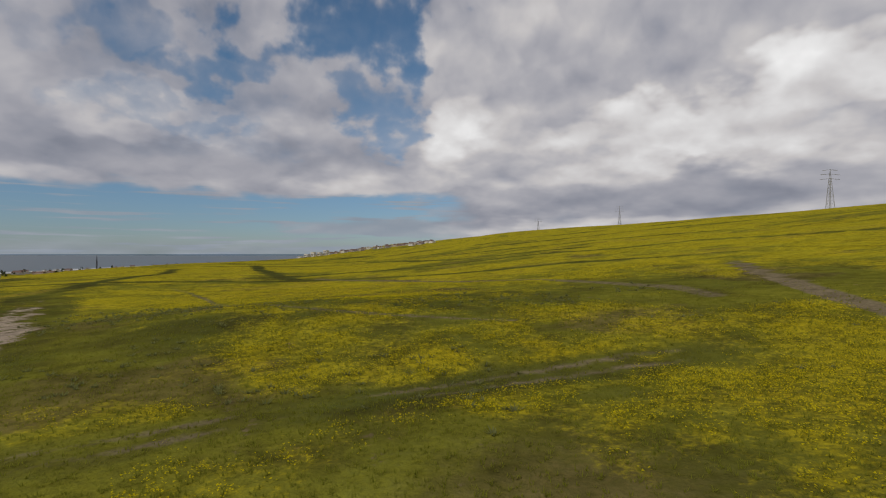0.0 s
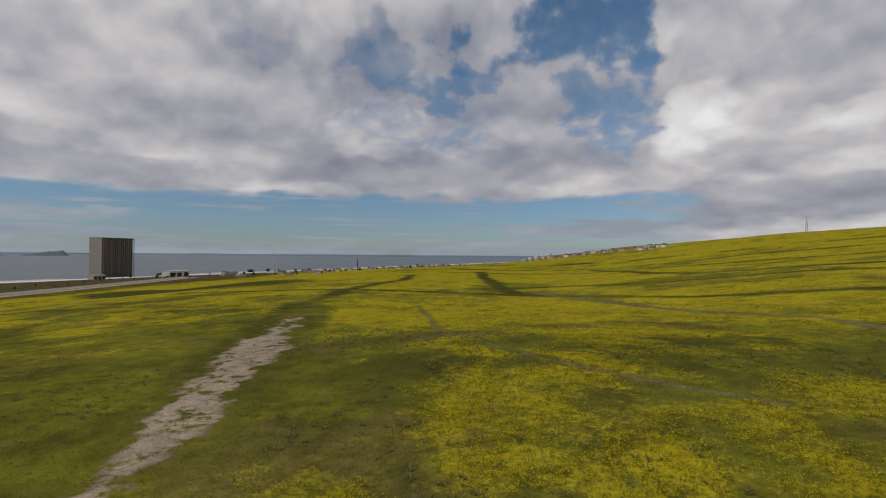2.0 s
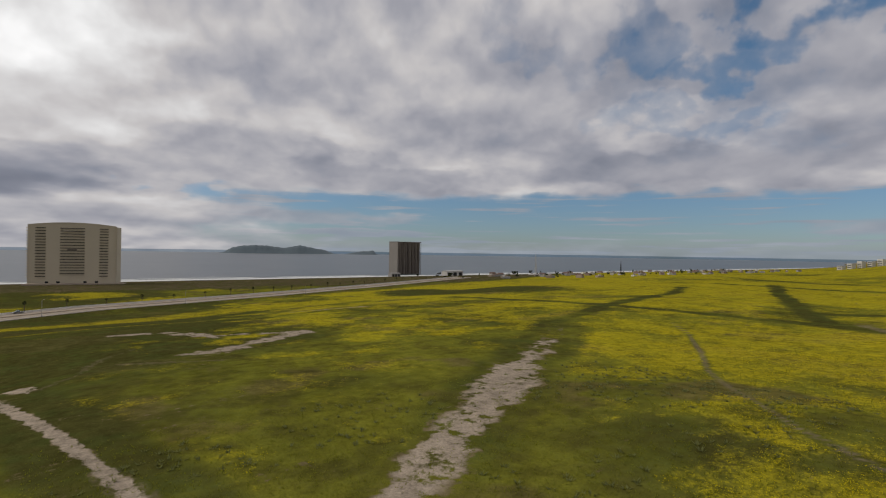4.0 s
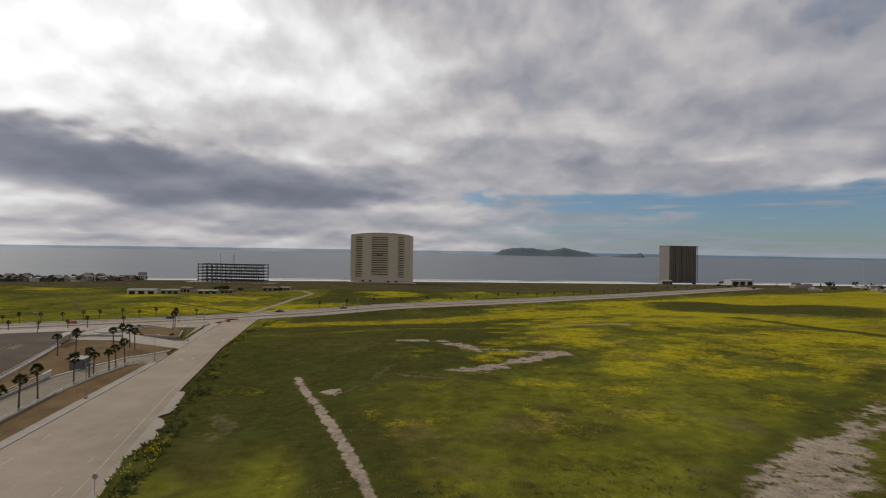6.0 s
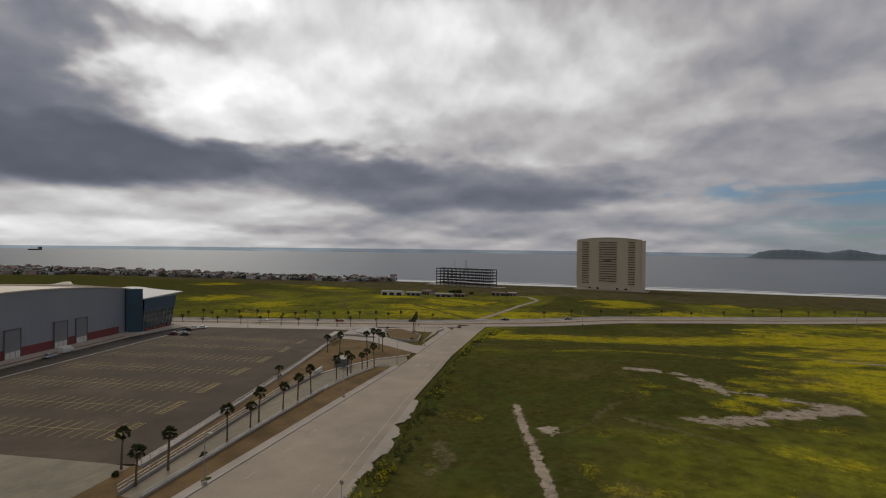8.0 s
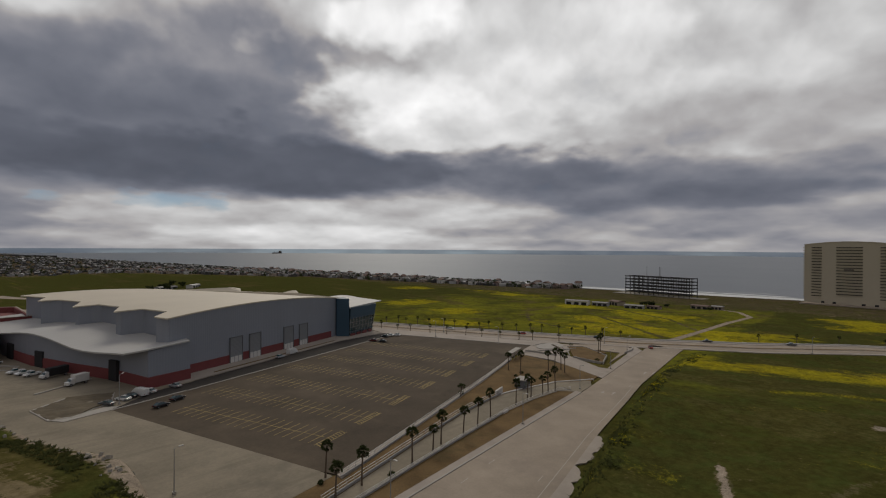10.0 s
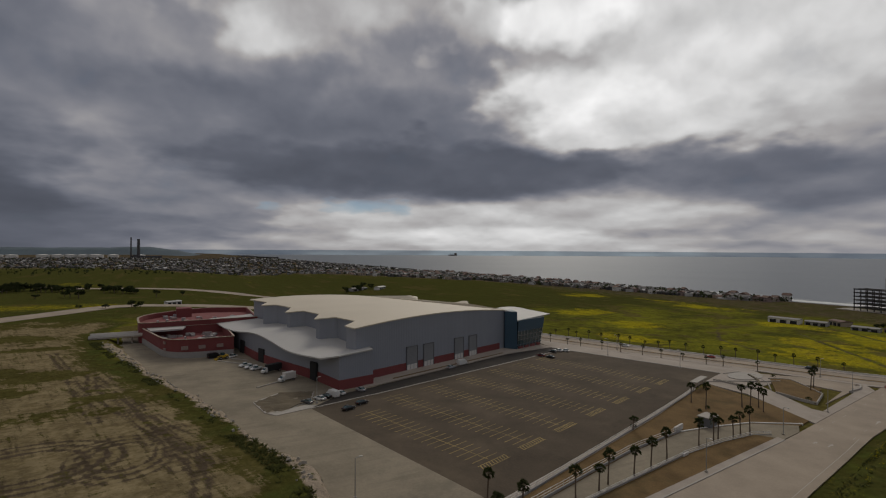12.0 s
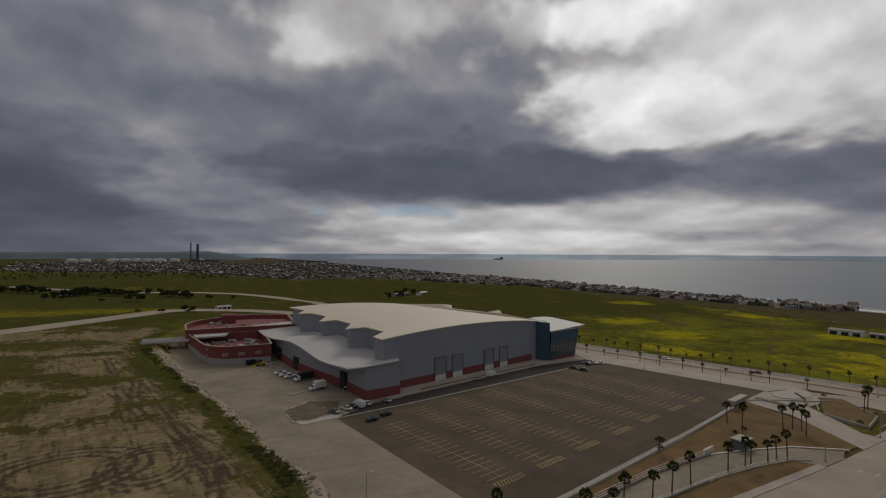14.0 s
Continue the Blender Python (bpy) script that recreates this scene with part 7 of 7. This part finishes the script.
for x, y in [(-775 + (float(np.interp(y, town_edge_y, town_edge_x)) + 775) * rr.random(), y) for y in (rr.uniform(-1300, -340) for k in range(800))] + [(rr.uniform(-760, 900), rr.uniform(-3200, -1300)) for k in range(2600)] + [(rr.uniform(-740, -560), rr.uniform(600, 1600)) for k in range(60)]:
    h = rr.uniform(3, 8)
    leaf_cloud(bm, (x, y, float(ground_z(x, y)) + h * 0.55), h * 0.45, h * 0.5, 12, rr, h * 0.22)
tagged(part("town_trees", bm, LEAF), "dark trees scattered between the town houses", "trees", kind="stuff")

# ---- masts, pylons, chimneys, tanks ----
def lattice_mast(name, at, tall, foot, label, category, arms=(), mat=RUST_STEEL, bar=0.22):
    ob = thing(name, at, label, category, "pylons" if arms else "")
    for sx_, sy_ in ((1, 1), (1, -1), (-1, 1), (-1, -1)):
        bm = bmesh.new()
        tube(bm, [(sx_ * foot, sy_ * foot, -1), (sx_ * foot * 0.3, sy_ * foot * 0.3, tall * 0.72), (0, 0, tall)], [bar, bar * 0.8, bar * 0.5], 4)
        part("leg", bm, mat, ob)
    bm = bmesh.new()
    for k in range(9):
        z0, z1 = tall * 0.72 * k / 9, tall * 0.72 * (k + 1) / 9
        f0, f1 = foot * (1 - 0.7 * k / 9), foot * (1 - 0.7 * (k + 1) / 9)
        for a, b in (((f0, f0), (-f1, f1)), ((-f0, f0), (-f1, -f1)), ((-f0, -f0), (f1, -f1)), ((f0, -f0), (f1, f1))):
            tube(bm, [(*a, z0), (*b, z1)], bar * 0.5, 3)
    part("bracing", bm, mat, ob)
    for z, w in arms:
        bm = bmesh.new()
        tube(bm, [(-w, 0, tall * z), (0, 0, tall * z + 0.8), (w, 0, tall * z)], bar * 0.8, 4)
        part("cross_arm", bm, mat, ob)
    return ob


for x, y, tall in ((330, 440, 34), (330, 978, 38), (215, 1220, 34)):
    lattice_mast("pylon", (x, y, float(ground_z(x, y)) - 0.2), tall, 2.4, "steel lattice power pylon on the ridge", "pylon", ((0.74, 8.5), (0.86, 8.5), (0.97, 6.5)), STEEL, 0.22)
lattice_mast("radio_mast", (-700, 720, float(ground_z(-700, 720)) - 0.2), 42, 1.6, "slim red and white radio mast near the shore", "radio mast", (), WHITE_WALL, 0.3)
lattice_mast("radio_mast", (-640, 905, float(ground_z(-640, 905)) - 0.2), 30, 1.4, "slim grey radio mast near the shore", "radio mast", (), RUST_STEEL, 0.3)
for x, y, tall, r in ((104, -3378, 112, 4.5), (67, -3379, 104, 9)):
    stack = thing("chimney", (x, y, float(land_z(x, y))), "tall dark power station chimney", "chimney", "power station chimneys")
    bm = bmesh.new()
    tube(bm, [(0, 0, -3), (0, 0, tall)], [r, r * 0.8], 10)
    part("shaft", bm, SMOKE_STACK, stack)
    bm = bmesh.new()
    tube(bm, [(0, 0, tall), (0, 0, tall + 3)], r * 0.9, 10)
    part("rim", bm, SMOKE_STACK, stack)
for k, (x, y, r) in enumerate(((690, -3360, 34), (630, -3360, 34), (505, -3400, 40), (445, -3400, 34), (385, -3390, 36), (330, -3380, 34), (268, -3380, 44), (190, -3400, 34), (60, -3420, 34))):
    tank = thing("storage_tank", (x, y, float(land_z(x, y))), "large white storage tank in the distance", "storage tank", "storage tanks")
    bm = bmesh.new()
    tube(bm, [(0, 0, -2), (0, 0, 15)], r * 0.8, 20)
    part("shell", bm, WHITE_WALL, tank)
    bm = bmesh.new()
    tube(bm, [(0, 0, 15), (0, 0, 18)], [r * 0.8, r * 0.2], 20)
    part("lid", bm, WHITE_WALL, tank)
plant = thing("power_station", (10, -3330, float(land_z(10, -3330))), "dark power station block in the distance", "power station")
bm = bmesh.new()
box(bm, -60, -20, -3, 90, 20, 11)
part("hall", bm, SMOKE_STACK, plant)
bm = bmesh.new()
box(bm, 60, -16, 11, 84, 16, 18)
part("boiler_house", bm, SMOKE_STACK, plant)
bm = bmesh.new()
strip(bm, [(-560, -3950), (-600, -3600), (-690, -3299)], 26, lambda x, y: 0, -2, 9)
tagged(part("breakwater", bm, RUST_STEEL), "dark breakwater reaching into the sea", "breakwater", kind="structure")

# ---- ship, islands, far hills ----
ship = thing("cargo_ship", (-2535, -4190, 0), "dark cargo ship far out at sea", "ship", turn=24)
bm = bmesh.new()
loft(bm, [[(x, -w, 9), (x, w, 9), (x, w * 0.8, -2), (x, -w * 0.8, -2)] for x, w in ((-66, 9), (-58, 11), (45, 11), (62, 5), (70, 1))])
part("hull", bm, RUST_STEEL, ship)
bm = bmesh.new()
box(bm, -62, -9, 9, -44, 9, 25)
part("bridge", bm, TOWER_DARK, ship)
for x in (-20, 8, 34):
    bm = bmesh.new()
    tube(bm, [(x, 0, 9), (x, 0, 21)], 1.0, 5)
    part("crane_mast", bm, RUST_STEEL, ship)


def island(name, a0, a1, far, humps, label):
    """A long rocky island seen from the land; humps: (place along it, height, breadth)."""
    bm = bmesh.new()
    rows = []
    for k in range(61):
        f = k / 60
        a = radians(a0 + (a1 - a0) * f)
        h = sum(t * math.exp(-(((f - p) / w) ** 2)) for p, t, w in humps) * min(1, 9 * f, 9 * (1 - f)) + 3.0 * math.sin(k * 1.7) * math.sin(k * 0.6)
        h = max(h, 1.0) * min(1, 14 * f + 0.1, 14 * (1 - f) + 0.1)
        way = Vector((-math.cos(a), math.sin(a), 0))
        rows.append([bm.verts.new(way * (far + d) + Vector((0, 0, z))) for d, z in ((-140, -3), (-95, h * 0.25), (-50, h * (0.66 + 0.1 * math.sin(k * 2.3))), (0, h), (70, h * 0.6), (120, -3))])
    for p, q in zip(rows, rows[1:]):
        for j in range(5):
            bm.faces.new((p[j], p[j + 1], q[j + 1], q[j]))
    tagged(part(name, bm, ISLAND, None, "", True), label, "island", kind="structure")


island("island", 11.0, 23.4, 4750, ((0.2, 56, 0.22), (0.45, 44, 0.2), (0.66, 48, 0.10), (0.82, 40, 0.14)), "long low rocky island far out at sea")
island("island", 24.0, 27.7, 4750, ((0.25, 12, 0.2), (0.6, 30, 0.25), (0.85, 26, 0.12)), "small rocky island far out at sea")
island("far_hills", -134, -84.5, 4700, ((0.1, 105, 0.25), (0.42, 60, 0.18), (0.68, 50, 0.14), (0.86, 48, 0.12), (0.98, 44, 0.10)), "dark distant hills behind the town")

# ---- plants of the near field ----
BLOSSOM = leafy("yellow_blossom", (0.60, 0.50, 0.012), 0.5, 0.15)
STALK = leafy("flower_stalks", (0.215, 0.222, 0.028), 0.6, 0.3)
HERB = leafy("grey_green_herb", (0.19, 0.20, 0.075), 0.5, 0.3)


def tangle(name, px, py, tall, leaves, blossoms, mats, label, leaf_w=0.05, petal=0.06, spread=0.16, seed=1):
    """Many small plants in one mesh: bent blades, and blossoms near their tips."""
    rng = np.random.default_rng(seed)
    pz = ground_z(px, py) - 0.03
    n = len(px)
    root = np.stack([px, py, pz], -1)
    verts, count = [], 0
    faces_mat = []
    for k in range(leaves):
        a, lean_ = rng.uniform(0, 6.283, n), rng.uniform(0.2, 1.0, n) * spread * 2.2
        tip = root + np.stack([np.cos(a) * lean_, np.sin(a) * lean_, tall * rng.uniform(0.55, 1.0, n)], -1)
        foot = root + np.stack([np.cos(a) * lean_ * 0.25, np.sin(a) * lean_ * 0.25, 0 * a], -1)
        side = np.stack([-np.sin(a), np.cos(a), 0 * a], -1) * leaf_w
        verts.append(np.stack([foot - side, foot + side, tip], 1))
        faces_mat.append(np.zeros(n, np.int32))
    for k in range(blossoms):
        a, r = rng.uniform(0, 6.283, n), spread * 1.6 * np.sqrt(rng.uniform(0, 1, n))
        mid = root + np.stack([np.cos(a) * r, np.sin(a) * r, tall * rng.uniform(0.75, 1.12, n)], -1)
        s = petal * rng.uniform(0.7, 1.3, n)[:, None]
        b = rng.uniform(0, 6.283, n)
        e1 = np.stack([np.cos(b), np.sin(b), rng.uniform(-0.5, 0.5, n)], -1) * s
        e2 = np.stack([-np.sin(b), np.cos(b), rng.uniform(-0.5, 0.5, n)], -1) * s
        verts.append(np.stack([mid - e1 - e2 * 0.6, mid + e1 - e2 * 0.6, mid + e2], 1))
        faces_mat.append(np.ones(n, np.int32))
    co = np.concatenate(verts).reshape(-1, 3).astype(np.float32)
    kind = np.concatenate(faces_mat)
    count = len(co) // 3
    data = bpy.data.meshes.new(name)
    data.vertices.add(3 * count)
    data.vertices.foreach_set("co", co.ravel())
    data.loops.add(3 * count)
    data.loops.foreach_set("vertex_index", np.arange(3 * count, dtype=np.int32))
    data.polygons.add(count)
    data.polygons.foreach_set("loop_start", np.arange(0, 3 * count, 3, dtype=np.int32))
    data.polygons.foreach_set("material_index", kind)
    for m in mats:
        data.materials.append(m)
    data.update(calc_edges=True)
    return tagged(new(name, data), label, "wild flowers" if blossoms else "grass", kind="stuff")


rng = np.random.default_rng(5)
n = 300000
fx, fy = rng.uniform(-95, 48, n), rng.uniform(6, 120, n)
cover = ground_cover(fx, fy)
dist = np.hypot(fx, fy - 6)
clump = soft_noise(fx, fy, 4.5, 40) * 0.6 + soft_noise(fx, fy, 1.6, 41) * 0.4
want = (0.12 + 0.30 * smooth(-62, -30, fx)) * smooth(0.42, 0.95, cover[0] + 1.3 * (clump - 0.5)) * (1 - cover[1]) * np.interp(dist, [0, 30, 60, 120, 150], [1, 1, 0.55, 0.16, 0.0])
keep = rng.uniform(0, 1, n) < want
fx, fy = fx[keep], fy[keep]
tangle("wild_flowers", fx, fy, np.interp(np.hypot(fx, fy), [0, 60, 150], [0.30, 0.30, 0.36]) * rng.uniform(0.7, 1.2, len(fx)), 2, 6, [STALK, BLOSSOM], "yellow wild flowers growing in dense clumps", 0.030, 0.042, 0.24, 3)
n = 80000
gx_, gy_ = rng.uniform(-60, 45, n), rng.uniform(6, 75, n)
cover = ground_cover(gx_, gy_)
keep = rng.uniform(0, 1, n) < (1 - cover[1]) * np.interp(np.hypot(gx_, gy_ - 6), [0, 25, 60, 80], [0.75, 0.7, 0.22, 0]) * (0.35 + 0.65 * soft_noise(gx_, gy_, 5, 44))
gx_, gy_ = gx_[keep], gy_[keep]
tangle("grass_tufts", gx_, gy_, 0.20 * rng.uniform(0.6, 1.5, len(gx_)), 4, 0, [STALK], "short green grass tufts of the meadow", 0.028, 0.05, 0.12, 7)
n = 2600
hx, hy = rng.uniform(-60, 45, n), rng.uniform(8, 80, n)
keep = rng.uniform(0, 1, n) < smooth(0.5, 0.7, soft_noise(hx, hy, 12, 46)) * (1 - ground_cover(hx, hy)[1])
tangle("grey_herbs", hx[keep], hy[keep], 0.3 * rng.uniform(0.6, 1.3, int(keep.sum())), 12, 0, [HERB], "low grey-green leafy herbs among the grass", 0.07, 0.05, 0.3, 9)

# rank growth on the cut banks
n = 14000
bx = rng.uniform(-290, -40, n)
by = np.interp(bx, NORTH_EDGE_X, NORTH_EDGE_Y) + 1.0 + 9 * rng.uniform(0, 1, n)
keep = rng.uniform(0, 1, n) < 0.03 + 0.24 * smooth(0.48, 0.62, soft_noise(bx, by, 11, 47))
tangle("bank_growth", bx[keep], by[keep], rng.uniform(0.15, 0.55, int(keep.sum())), 7, 0, [SHRUB], "dark rank weeds on the bank beside the street", 0.16, 0.08, 0.5, 11)
yellow = keep & (soft_noise(bx, by, 9, 48) > 0.56)
tangle("bank_flowers", bx[yellow], by[yellow], rng.uniform(0.6, 1.2, int(yellow.sum())), 2, 6, [STALK, BLOSSOM], "yellow flowers on the bank beside the street", 0.06, 0.09, 0.4, 13)
n = 8000
k = rng.uniform(0, 1, n)
ey = -60 - 225 * k
ex = np.interp(-ey, [50, 78, 105, 140, 205, 262, 345], [-46, -45, -38.5, -31.5, -15, -2, 4]) + 9.0 + 4.5 * rng.uniform(0, 1, n)
keep = rng.uniform(0, 1, n) < 0.34 * smooth(0.46, 0.62, soft_noise(ex, ey, 12, 49) + 0.02)
tangle("bank_scrub", ex[keep], ey[keep], rng.uniform(0.15, 0.6, int(keep.sum())), 7, 0, [SHRUB], "dark scrub on the bank above the yard", 0.15, 0.08, 0.5, 15)

# pale rubble along the top of the yard bank
rr = random.Random(9)
bm = bmesh.new()
for k in range(230):
    f = rr.random()
    y = -70 - 200 * f
    x = float(np.interp(-y, [50, 78, 105, 140, 205, 262, 345], [-46, -45, -38.5, -31.5, -15, -2, 4])) + rr.uniform(5.5, 10.5)
    m = Matrix.Translation((x, y, float(ground_z(x, y)) + 0.05)) @ pose(0, 0, 0, rr.uniform(-25, 25), rr.uniform(-25, 25), rr.uniform(0, 180))
    s = 0.12 + 0.34 * rr.random() ** 2
    v = box(bm, -s, -s * rr.uniform(0.4, 0.9), -0.3, s, s * rr.uniform(0.4, 0.9), rr.uniform(0.1, 0.4), m)
tagged(part("rubble", bm, RUBBLE), "pale broken concrete rubble on the bank edge", "rubble", kind="stuff")
